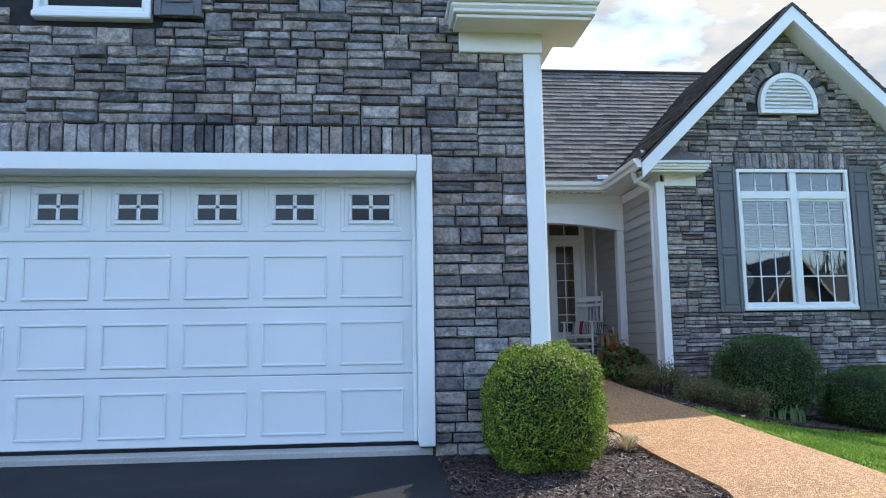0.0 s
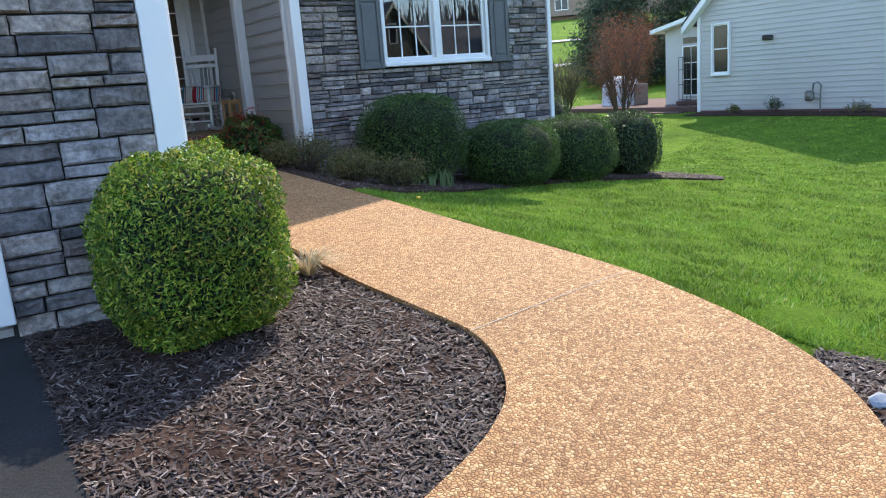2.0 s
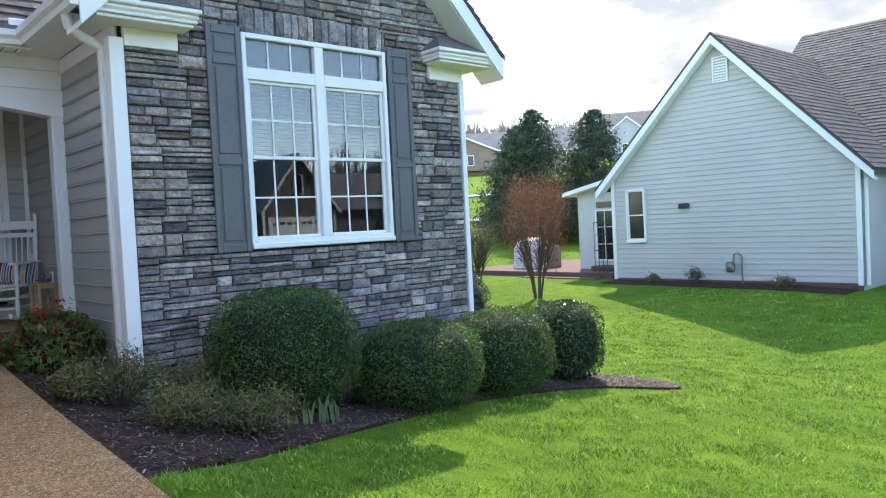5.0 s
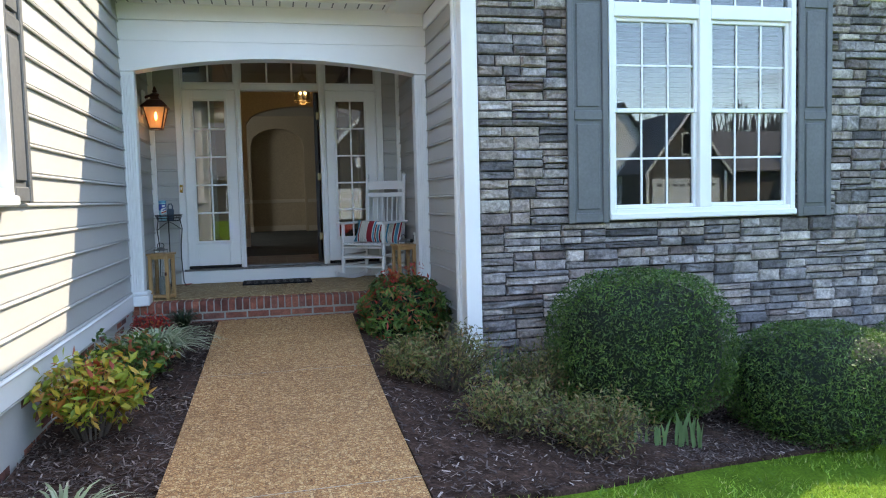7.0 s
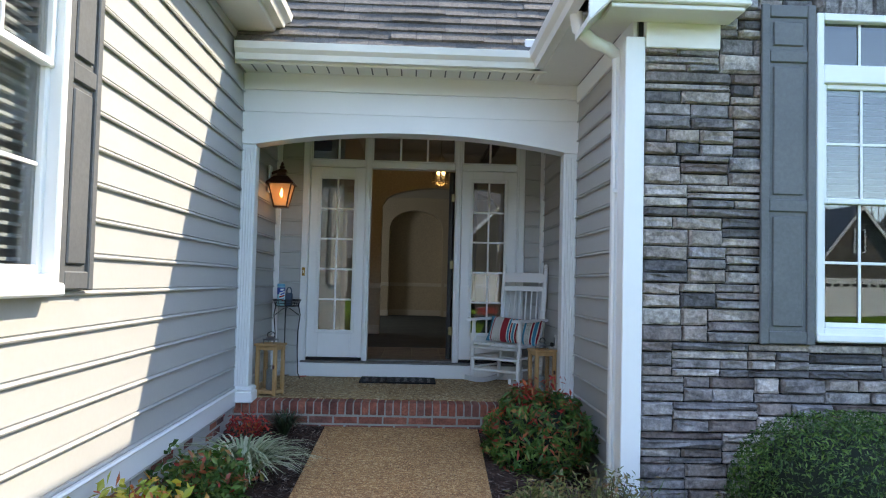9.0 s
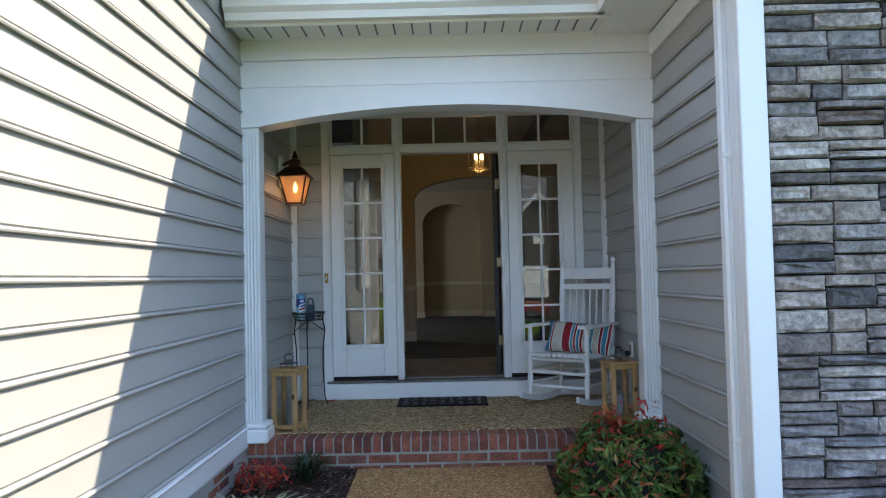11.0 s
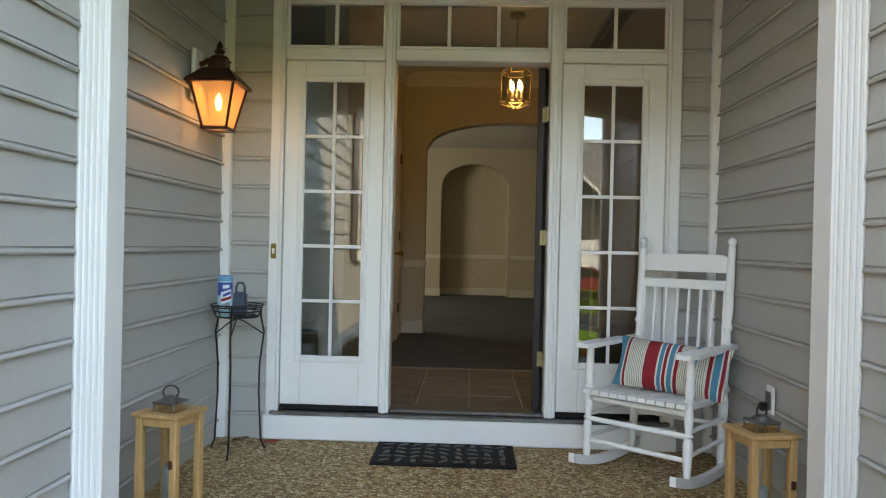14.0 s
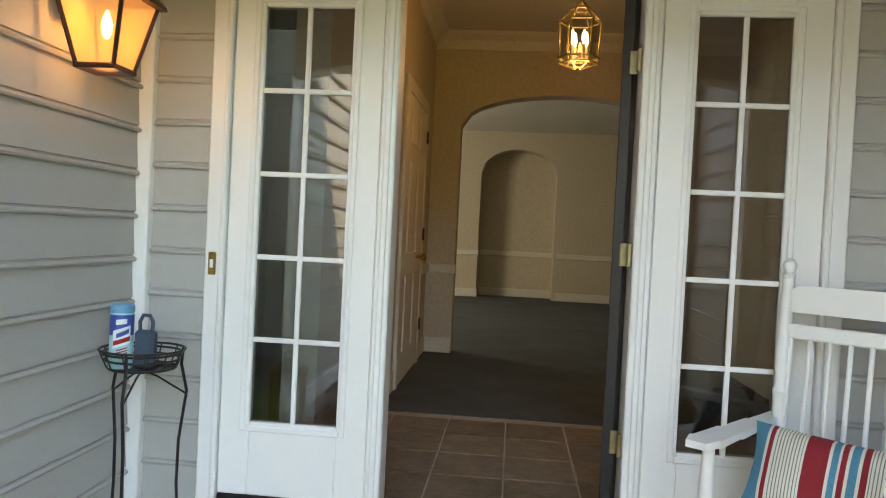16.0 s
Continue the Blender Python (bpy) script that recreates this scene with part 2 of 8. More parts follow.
M_STRAW = leafmat("straw_blade", [(0, (0.36, 0.27, 0.14)), (1, (0.60, 0.50, 0.32))], 0.7)
M_IRIS = leafmat("iris_blade", [(0, (0.09, 0.16, 0.06)), (1, (0.16, 0.24, 0.10))])
M_RED = leafmat("red_flower", [(0, (0.34, 0.02, 0.025)), (0.6, (0.52, 0.05, 0.04)), (1, (0.45, 0.14, 0.04))])
M_GRASS = leafmat("grass_blade", [(0, (0.085, 0.175, 0.016)), (0.5, (0.18, 0.31, 0.032)), (0.9, (0.30, 0.43, 0.06)), (1, (0.44, 0.42, 0.17))], 0.55, 0.35, 0.22, 1.6, 0.6)
M_CONIFER = leafmat("conifer_needles", [(0, (0.025, 0.045, 0.028)), (0.7, (0.05, 0.08, 0.045)), (1, (0.085, 0.12, 0.065))], 0.7)
M_REDTWIG = leafmat("rusty_twig", [(0, (0.13, 0.045, 0.025)), (0.6, (0.24, 0.085, 0.045)), (1, (0.33, 0.15, 0.07))], 0.8)
M_YELLOWTWIG = leafmat("budding_twig", [(0, (0.13, 0.12, 0.04)), (1, (0.26, 0.24, 0.08))], 0.8)
M_WOODS = leafmat("bare_woods", [(0, (0.13, 0.10, 0.085)), (0.6, (0.20, 0.155, 0.13)), (1, (0.27, 0.215, 0.175))], 0.9)
M_BLOSSOM = leafmat("pink_blossom", [(0, (0.28, 0.13, 0.17)), (1, (0.42, 0.24, 0.28))], 0.8)


def lawn_material():
    m, nt, b = mat_base("lawn", 0.95, 0, 0.08)
    v = coords(nt, (1, 1, 1), "World")
    n1, n2, n3 = tex(nt, v, 0.35, 5), tex(nt, v, 3.5, 5), tex(nt, v, 60, 4)
    c = ramp(nt, n1, [(0.3, (0.075, 0.15, 0.014)), (0.7, (0.135, 0.225, 0.024))])
    c = mix(nt, 0.4, c, ramp(nt, n2, [(0.3, (0.2, 0.2, 0.2)), (0.7, (0.8, 0.8, 0.7))]), "OVERLAY")
    c = mix(nt, 0.5, c, ramp(nt, n3, [(0.3, (0.1, 0.1, 0.1)), (0.7, (0.9, 0.9, 0.8))]), "OVERLAY")
    nt.links.new(c, b.inputs["Base Color"])
    bump(nt, b, n3, 1.0, 0.03)
    return m


def aggregate_material(name, tint, stone=74, gap=(0.42, 0.36, 0.3)):
    """Exposed pea gravel in tan cement: small rounded stones, each its own tone."""
    m, nt, b = mat_base(name, 0.75)
    v = coords(nt, (1, 1, 1), "World")
    vo = nt.nodes.new("ShaderNodeTexVoronoi")
    vo.inputs["Scale"].default_value = stone
    nt.links.new(v, vo.inputs["Vector"])
    vo2 = nt.nodes.new("ShaderNodeTexVoronoi")
    vo2.feature = 'DISTANCE_TO_EDGE'
    vo2.inputs["Scale"].default_value = stone
    nt.links.new(v, vo2.inputs["Vector"])
    sep = nt.nodes.new("ShaderNodeSeparateColor")
    nt.links.new(vo.outputs["Color"], sep.inputs[0])
    a, d, e, f = tint
    c = ramp(nt, sep.outputs[0], [(0.0, a), (0.35, d), (0.7, e), (1.0, f)])
    edge = ramp(nt, vo2.outputs["Distance"], [(0.0, gap), (0.12, (1, 1, 1))])
    c = mix(nt, 1.0, c, edge, "MULTIPLY")
    c = mix(nt, 0.3, c, ramp(nt, tex(nt, v, 1.1, 6), [(0.3, (0.25, 0.25, 0.25)), (0.7, (0.75, 0.75, 0.75))]), "OVERLAY")
    nt.links.new(c, b.inputs["Base Color"])
    h = ramp(nt, vo2.outputs["Distance"], [(0.0, (0, 0, 0)), (0.3, (1, 1, 1))])
    bump(nt, b, h, 0.7, 0.006)
    return m


M_LAWN = lawn_material()
M_PATH = aggregate_material("tan_pea_gravel_path", ((0.33, 0.15, 0.055), (0.48, 0.24, 0.092), (0.58, 0.325, 0.14), (0.70, 0.45, 0.225)), 70, (0.26, 0.19, 0.13))
M_PORCH = aggregate_material("brown_pea_gravel_slab", ((0.22, 0.12, 0.045), (0.44, 0.28, 0.12), (0.60, 0.43, 0.22), (0.78, 0.66, 0.45)), 58, (0.25, 0.2, 0.15))


def glass_material(name, tint=(0.64, 0.68, 0.69), wavy=0.0, face=0.10):
    m, nt, b = mat_base(name, 0.0)
    nt.nodes.remove(b)
    gl, tp, ms, lw, pw, fr = (nt.nodes.new("ShaderNode" + k) for k in ("BsdfGlossy", "BsdfTransparent", "MixShader", "LayerWeight", "Math", "Math"))
    gl.inputs["Roughness"].default_value = 0.01
    tp.inputs[0].default_value = (*tint, 1)
    lw.inputs["Blend"].default_value = 0.5
    pw.operation, fr.operation = 'POWER', 'MULTIPLY_ADD'
    pw.inputs[1].default_value = 5.0
    fr.inputs[1].default_value, fr.inputs[2].default_value = 1 - face, face
    nt.links.new(lw.outputs["Facing"], pw.inputs[0])
    nt.links.new(pw.outputs[0], fr.inputs[0])
    if wavy:
        bp = nt.nodes.new("ShaderNodeBump")
        bp.inputs["Strength"].default_value, bp.inputs["Distance"].default_value = wavy, 0.02
        nt.links.new(tex(nt, coords(nt, (1, 1, 1), "World"), 2.2, 2), bp.inputs["Height"])
        nt.links.new(bp.outputs[0], gl.inputs["Normal"])
    nt.links.new(fr.outputs[0], ms.inputs[0])
    nt.links.new(tp.outputs[0], ms.inputs[1])
    nt.links.new(gl.outputs[0], ms.inputs[2])
    nt.links.new(ms.outputs[0], nt.nodes["Material Output"].inputs[0])
    return m


M_GLASS = glass_material("window_glass", wavy=0.008)
M_CLEARGLASS = glass_material("thin_lantern_glass", (0.97, 0.97, 0.96), face=0.02)


def glow(name, colour, strength):
    m, nt, b = mat_base(name, 0.4)
    b.inputs["Base Color"].default_value = (*colour, 1)
    b.inputs["Emission Color"].default_value = (*colour, 1)
    b.inputs["Emission Strength"].default_value = strength
    return m


M_BULB = glow("warm_bulb", (1.0, 0.6, 0.25), 1.2)
M_AMBER = glow("lit_amber_glass", (0.85, 0.42, 0.17), 0.025)
amber = M_AMBER.node_tree
amber_mix, amber_clear = amber.nodes.new("ShaderNodeMixShader"), amber.nodes.new("ShaderNodeBsdfTransparent")
amber_mix.inputs[0].default_value = 0.55
amber_clear.inputs[0].default_value = (1.0, 0.85, 0.65, 1)
amber.links.new(amber_clear.outputs[0], amber_mix.inputs[1])
amber.links.new(amber.nodes["Principled BSDF"].outputs[0], amber_mix.inputs[2])
amber.links.new(amber_mix.outputs[0], amber.nodes["Material Output"].inputs[0])


# ---- mesh helpers ----
class Shape:
    """A mesh in the making: lists of points and faces."""

    def __init__(self):
        self.v, self.f = [], []

    def add(self, pts, faces):
        k = len(self.v)
        self.v.extend(tuple(p) for p in pts)
        self.f.extend(tuple(i + k for i in q) for q in faces)
        return self

    def box(self, x0, x1, y0, y1, z0, z1):
        p = [(x, y, z) for x in (x0, x1) for y in (y0, y1) for z in (z0, z1)]
        return self.add(p, [(0, 1, 3, 2), (4, 6, 7, 5), (0, 4, 5, 1), (2, 3, 7, 6), (0, 2, 6, 4), (1, 5, 7, 3)])

    def soft(self, x0, x1, y0, y1, z0, z1, c=0.006):
        """A box with chamfered edges."""
        lo, hi = (x0, y0, z0), (x1, y1, z1)
        c = min(c, *(0.49 * (b - a) for a, b in zip(lo, hi)))
        pts, where = [], {}
        for sx in (0, 1):
            for sy in (0, 1):
                for sz in (0, 1):
                    s = (sx, sy, sz)
                    for ax in range(3):
                        p = [(hi[k] if s[k] else lo[k]) + (0 if k == ax else (-c if s[k] else c)) for k in range(3)]
                        where[(s, ax)] = len(pts)
                        pts.append(p)
        faces = []
        for ax in range(3):
            u, w = (ax + 1) % 3, (ax + 2) % 3
            for side in (0, 1):
                ring = []
                for a, b in ((0, 0), (1, 0), (1, 1), (0, 1)):
                    s = [0, 0, 0]
                    s[ax], s[u], s[w] = side, a, b
                    ring.append(where[(tuple(s), ax)])
                faces.append(ring if side else ring[::-1])
            for a in (0, 1):
                for b in (0, 1):
                    s0, s1 = [0, 0, 0], [0, 0, 0]
                    s0[ax], s1[ax] = 0, 1
                    s0[u] = s1[u] = a
                    s0[w] = s1[w] = b
                    q = [where[(tuple(s0), u)], where[(tuple(s1), u)], where[(tuple(s1), w)], where[(tuple(s0), w)]]
                    faces.append(q if a == b else q[::-1])
        for sx in (0, 1):
            for sy in (0, 1):
                for sz in (0, 1):
                    t = [where[((sx, sy, sz), k)] for k in range(3)]
                    faces.append(t if (sx + sy + sz) % 2 else t[::-1])
        return self.add(pts, faces)

    def tube(self, path, r, n=8, close=True):
        """A round rod along points; r is one radius or one for each point."""
        path = [Vector(p) for p in path]
        rs = r if isinstance(r, (list, tuple)) else [r] * len(path)
        pts, faces, side = [], [], None
        for k, p in enumerate(path):
            d = (path[min(k + 1, len(path) - 1)] - path[max(k - 1, 0)]).normalized()
            if side is None:
                side = d.orthogonal().normalized()
            side = (side - d * side.dot(d)).normalized()
            up = d.cross(side)
            for j in range(n):
                a = 2 * math.pi * j / n
                pts.append(p + (side * math.cos(a) + up * math.sin(a)) * rs[k])
            if k:
                for j in range(n):
                    a, b = (k - 1) * n + j, (k - 1) * n + (j + 1) % n
                    faces.append((a, b, b + n, a + n))
        if close:
            faces.append(tuple(range(n))[::-1])
            faces.append(tuple(range((len(path) - 1) * n, len(path) * n)))
        return self.add(pts, faces)

    def turned(self, x, y, prof, n=16):
        """A body turned about the upright at (x, y): prof is (radius, z) from below upwards."""
        return self.tube([(x, y, z) for _, z in prof], [r for r, _ in prof], n)

    def prism(self, outline, axis, a, b):
        """A flat outline pushed along an axis from a to b. The outline's pairs are the other two axes in order."""
        n = len(outline)

        def at(p, q):
            return (q, p[0], p[1]) if axis == "x" else (p[0], q, p[1]) if axis == "y" else (p[0], p[1], q)
        pts = [at(p, a) for p in outline] + [at(p, b) for p in outline]
        return self.add(pts, [tuple(range(n))[::-1], tuple(range(n, 2 * n))] + [(k, (k + 1) % n, n + (k + 1) % n, n + k) for k in range(n)])

    def moved(self, m):
        self.v = [tuple(m @ Vector(p)) for p in self.v]
        return self

    def mesh(self, name, mat, smooth=False):
        me = bpy.data.meshes.new(name)
        me.from_pydata(self.v, [], self.f)
        bm = bmesh.new()
        bm.from_mesh(me)
        bmesh.ops.recalc_face_normals(bm, faces=bm.faces)
        bm.to_mesh(me)
        bm.free()
        if smooth:
            me.polygons.foreach_set("use_smooth", [True] * len(me.polygons))
            me.set_sharp_from_angle(angle=radians(40))
        me.materials.append(mat)
        return me


def part(name, shape, mat, parent=None, label="", smooth=False):
    me = shape.mesh(name, mat, smooth) if isinstance(shape, Shape) else shape
    ob = new(name, me)
    if parent is not None:
        ob.parent = parent
    return tagged(ob, label)


def fast(name, verts, faces, mat, parent=None, smooth=False):
    """A mesh straight from arrays, for very many small pieces."""
    me = bpy.data.meshes.new(name)
    me.from_pydata(verts.tolist() if hasattr(verts, "tolist") else verts, [], faces.tolist() if hasattr(faces, "tolist") else faces)
    if smooth:
        me.polygons.foreach_set("use_smooth", [True] * len(me.polygons))
    me.materials.append(mat)
    ob = new(name, me)
    if parent is not None:
        ob.parent = parent
    return ob


def thing(name, label, category, group="", at=None):
    ob = new(name)
    ob.empty_display_size = 0.1
    if at is not None:
        ob.matrix_world = at
    return tagged(ob, label, category, group)


def structure(name, shape, mat, label, category, smooth=False):
    return tagged(part(name, shape, mat, smooth=smooth), label, category, kind="structure")


# ---- ground ----
WALL_L, WALL_R, FRONT, GARAGE, BEAM, DOORWALL = 1.88, 4.83, 10.97, 6.04, 12.70, 14.42
PORCH = 1.325


def smooth01(a, b, x):
    t = min(1, max(0, (x - a) / (b - a)))
    return t * t * (3 - 2 * t)


def rise(y):
    """The height of the walk along its way to the porch."""
    return float(np.interp(y, [-20, -5, 0, 3.3, 4.7, 7.2, 12.75, 20], [-0.3, 0.12, 0.28, 0.5, 0.68, 0.82, 1.09, 1.1]))


def ground_z(x, y):
    z = rise(y)
    if x > 4.05:
        z -= 0.95 * (1 - math.exp(-(x - 4.05) / 3.5))
    z -= 0.42 * math.exp(-((x - 16.0) / 4.2) ** 2) * smooth01(-12, 0, y) * (1 - smooth01(20, 30, y))
    d = math.hypot(x - 3, y - 5)
    far = float(np.interp(d, [0, 34, 46, 60, 75, 92, 150, 260, 400, 3000], [0, 0, 0.6, 3.0, 5.2, 7.0, 13.0, 24.0, 27.0, 27.0]))
    a = math.degrees(math.atan2(y - 5, x - 3))
    far *= smooth01(-42, -15, a) * (1 - smooth01(112, 140, a))
    return z * (1 - smooth01(30, 60, d)) + far + 1.3 * smooth01(22, 30, -y)


def build_ground():
    radii = [0.0]
    step = 0.5
    while radii[-1] < 2600:
        radii.append(radii[-1] + step)
        if radii[-1] > 16:
            step *= 1.12
    n = 160
    pts, faces = [], []
    for r in radii[1:]:
        for j in range(n):
            a = 2 * math.pi * j / n
            x, y = 5 + r * math.cos(a), 7 + r * math.sin(a)
            pts.append((x, y, ground_z(x, y)))
    for k in range(len(radii) - 2):
        for j in range(n):
            a, b = k * n + j, k * n + (j + 1) % n
            faces.append((a, a + n, b + n, b))
    pts.append((5, 7, ground_z(5, 7)))
    faces += [(len(pts) - 1, (j + 1) % n, j)[::-1] for j in range(n)]
    ob = fast("ground", pts, faces, M_LAWN, smooth=True)
    tagged(ob, "bright green spring lawn sloping down from the house", "lawn", kind="structure")


def curve(pts, n):
    """n points evenly along a smooth curve through pts."""
    p = [Vector(q) for q in pts]
    p = [p[0] * 2 - p[1], *p, p[-1] * 2 - p[-2]]
    out = []
    for k in range(1, len(p) - 2):
        for j in range(12):
            t = j / 12
            a, b, c, d = p[k - 1], p[k], p[k + 1], p[k + 2]
            out.append(0.5 * (2 * b + (c - a) * t + (2 * a - 5 * b + 4 * c - d) * t * t + (3 * b - a - 3 * c + d) * t ** 3))
    out.append(p[-2])
    length = [0]
    for a, b in zip(out, out[1:]):
        length.append(length[-1] + (b - a).length)
    want = np.linspace(0, length[-1], n)
    return [(float(np.interp(w, length, [q[0] for q in out])), float(np.interp(w, length, [q[1] for q in out]))) for w in want]


def strip(left, right, across, lift, skirt=0.0, wobble=0.0):
    """A sheet between two edges that lies on the ground, with side walls of depth skirt."""
    sh, n = Shape(), len(left)
    pts, faces = [], []
    for k in range(n):
        for j in range(across + 1):
            f = j / across
            x, y = left[k][0] * (1 - f) + right[k][0] * f, left[k][1] * (1 - f) + right[k][1] * f
            dz = wobble * noise.noise((x * 2.5, y * 2.5, 0)) if 0 < j < across else 0
            pts.append((x, y, ground_z(x, y) + lift + dz))
    w = across + 1
    for k in range(n - 1):
        for j in range(across):
            a = k * w + j
            faces.append((a, a + 1, a + w + 1, a + w))
    if skirt:
        for edge in (0, across):
            base = len(pts)
            for k in range(n):
                x, y, z = pts[k * w + edge]
                pts.append((x, y, z - skirt))
            for k in range(n - 1):
                faces.append((k * w + edge, (k + 1) * w + edge, base + k + 1, base + k))
        for k in (0, n - 1):
            base = len(pts)
            for j in range(w):
                x, y, z = pts[k * w + j]
                pts.append((x, y, z - skirt))
            for j in range(across):
                faces.append((k * w + j, k * w + j + 1, base + j + 1, base + j))
    return sh.add(pts, faces)


PATH_L = [(0.4, 3.35), (0.98, 3.55), (1.54, 3.72), (1.82, 3.83), (2.12, 3.96), (2.36, 4.13), (2.52, 4.36), (2.605, 4.65), (2.60, 5.1), (2.58, 5.7), (2.6, 6.4), (2.65, 8.0), (2.68, 10.0), (2.69, 12.6)]
PATH_R = [(0.4, 1.7), (1.3, 1.95), (2.2, 2.3), (2.75, 2.72), (3.1, 3.06), (3.4, 3.36), (3.6, 3.68), (3.72, 4.1), (3.77, 4.6), (3.81, 5.3), (3.82, 6.4), (3.87, 8.0), (3.9, 10.0), (3.98, 12.6)]


def build_paving():
    l, r = curve(PATH_L, 160), curve(PATH_R, 160)
    ob = structure("path", strip(l, r, 10, 0.055, 0.16), M_PATH, "curved tan exposed-aggregate garden path up to the porch", "path")
    cut = Shape()
    for (x0, y0), (x1, y1) in (((2.60, 4.66), (3.76, 4.80)), ((2.66, 8.5), (3.885, 8.55)), ((2.68, 10.6), (3.93, 10.62))):
        pts = []
        for k in range(13):
            f = k / 12
            x, y = x0 + (x1 - x0) * f, y0 + (y1 - y0) * f
            pts += [(x, y - 0.003, ground_z(x, y) + 0.0565), (x, y + 0.003, ground_z(x, y) + 0.0565)]
        cut.add(pts, [(2 * k, 2 * k + 2, 2 * k + 3, 2 * k + 1) for k in range(12)])
    part("control_joint", cut, M_GROUT, ob, "shallow saw-cut joint")
    drive_r = curve([(1.0, 6.34), (1.0, 5.5), (0.99, 4.6), (0.99, 3.9), (0.8, 3.4), (0.5, 3.2), (0.5, 1.6), (0.6, 0.6), (0.7, -4), (0.7, -14)], 120)
    drive_l = [(-7.5, y) for _, y in drive_r]
    structure("driveway", strip(drive_l, drive_r, 24, 0.03, 0.1), M_ASPHALT, "dark grey asphalt driveway before the garage door", "driveway")
    road = Shape()
    pts = []
    for k in range(61):
        x = -60 + 2 * k
        for y in (-22, -18, -14):
            pts.append((x, y, ground_z(x, y) + 0.05))
    road.add(pts, [(3 * k + j, 3 * k + 3 + j, 3 * k + 4 + j, 3 * k + 1 + j) for k in range(60) for j in (0, 1)])
    structure("road", road, M_ASPHALT, "grey asphalt residential street", "road")


BED1_L = [(0.995, 6.30), (0.995, 5.5), (0.99, 4.6), (0.99, 4.0), (1.0, 3.55)]
BED1_R = [(2.62, 6.34), (2.60, 5.4), (2.62, 4.65), (2.54, 4.35), (2.38, 4.11), (2.13, 3.94), (1.83, 3.81), (1.5, 3.69)]
BED2_L = [(3.95, 12.72), (3.90, 11.0), (3.89, 9.6), (3.88, 8.8), (3.885, 8.25)]
BED3_L = [(1.9, 12.72), (1.9, 10.0), (1.9, 8.0), (1.9, 6.06)]
BED3_R = [(2.70, 12.72), (2.69, 10.0), (2.66, 8.0), (2.61, 6.06)]
BED2_EDGE = [(3.9, 8.25), (4.2, 8.40), (4.6, 8.58), (5.3, 8.95), (6.0, 9.27), (6.95, 9.60), (7.8, 9.82), (8.8, 9.84), (9.8, 9.64), (10.6, 9.12), (10.85, 9.2)]
BED2_BACK = [(3.92, 12.7), (4.2, 12.7), (4.7, 12.7), (5.3, 11.1), (6.0, 11.1), (7.0, 11.1), (7.9, 11.1), (8.9, 11.1), (9.8, 10.9), (10.6, 10.1), (10.9, 9.5)]
BED4_L = [(3.60, 3.66), (3.42, 3.36), (3.1, 3.04), (2.75, 2.68), (2.2, 2.26), (1.3, 1.9)]
BED4_R = [(3.72, 3.72), (3.86, 3.45), (3.95, 3.1), (3.95, 2.6), (3.9, 1.9), (3.6, 1.0)]


def chips(name, left, right, count, size, parent, seed, lift=0.02):
    """Loose bark chips strewn over a bed, as one heap."""
    rng = np.random.default_rng(seed)
    k = rng.integers(0, len(left) - 1, count)
    f, t = rng.random(count), rng.random(count)
    la, ra = np.array(left), np.array(right)
    l, r = la[k] * (1 - t[:, None]) + la[k + 1] * t[:, None], ra[k] * (1 - t[:, None]) + ra[k + 1] * t[:, None]
    p = l * (1 - f[:, None]) + r * f[:, None]
    ln, wd = size * (0.5 + rng.random(count) * 1.2), size * (0.14 + 0.2 * rng.random(count))
    a, tilt = rng.random(count) * 2 * np.pi, (rng.random(count) - 0.5) * 0.9
    z = np.array([ground_z(x, y) for x, y in p]) + lift + rng.random(count) * 0.02
    ux, uy, uz = np.cos(a) * np.cos(tilt), np.sin(a) * np.cos(tilt), np.sin(tilt)
    vx, vy = -np.sin(a), np.cos(a)
    vz = (rng.random(count) - 0.5) * 0.8
    verts = np.empty((count, 4, 3))
    for c, (su, sv) in enumerate(((-1, -0.7), (1, -1), (0.9, 1), (-1, 0.6))):
        verts[:, c, 0] = p[:, 0] + su * ln * ux / 2 + sv * wd * vx / 2
        verts[:, c, 1] = p[:, 1] + su * ln * uy / 2 + sv * wd * vy / 2
        verts[:, c, 2] = z + su * ln * uz / 2 + sv * wd * vz / 2
    ob = fast(name, verts.reshape(-1, 3), np.arange(count * 4).reshape(-1, 4), M_CHIP, parent)
    ob["kind"] = "stuff"


def build_beds():
    for name, l, r, n, size, label in (
            ("mulch_bed_1", BED1_L, BED1_R, 34000, 0.034, "dark bark mulch bed between driveway and path"),
            ("mulch_bed_2", BED2_BACK, BED2_EDGE, 26000, 0.038, "dark bark mulch bed under the stone front wall"),
            ("mulch_bed_3", BED3_L, BED3_R, 11000, 0.036, "narrow dark bark mulch bed along the siding wall"),
            ("mulch_bed_4", BED4_L, BED4_R, 10000, 0.034, "bark mulch patch on the lawn side of the path")):
        lc, rc = curve(l, 60), curve(r, 60)
        ob = structure(name, strip(lc, rc, 14, 0.026, 0.06, 0.02), M_SOIL, label, "mulch bed")
        chips("bark_chip", lc, rc, n, size, ob, len(name) + n)


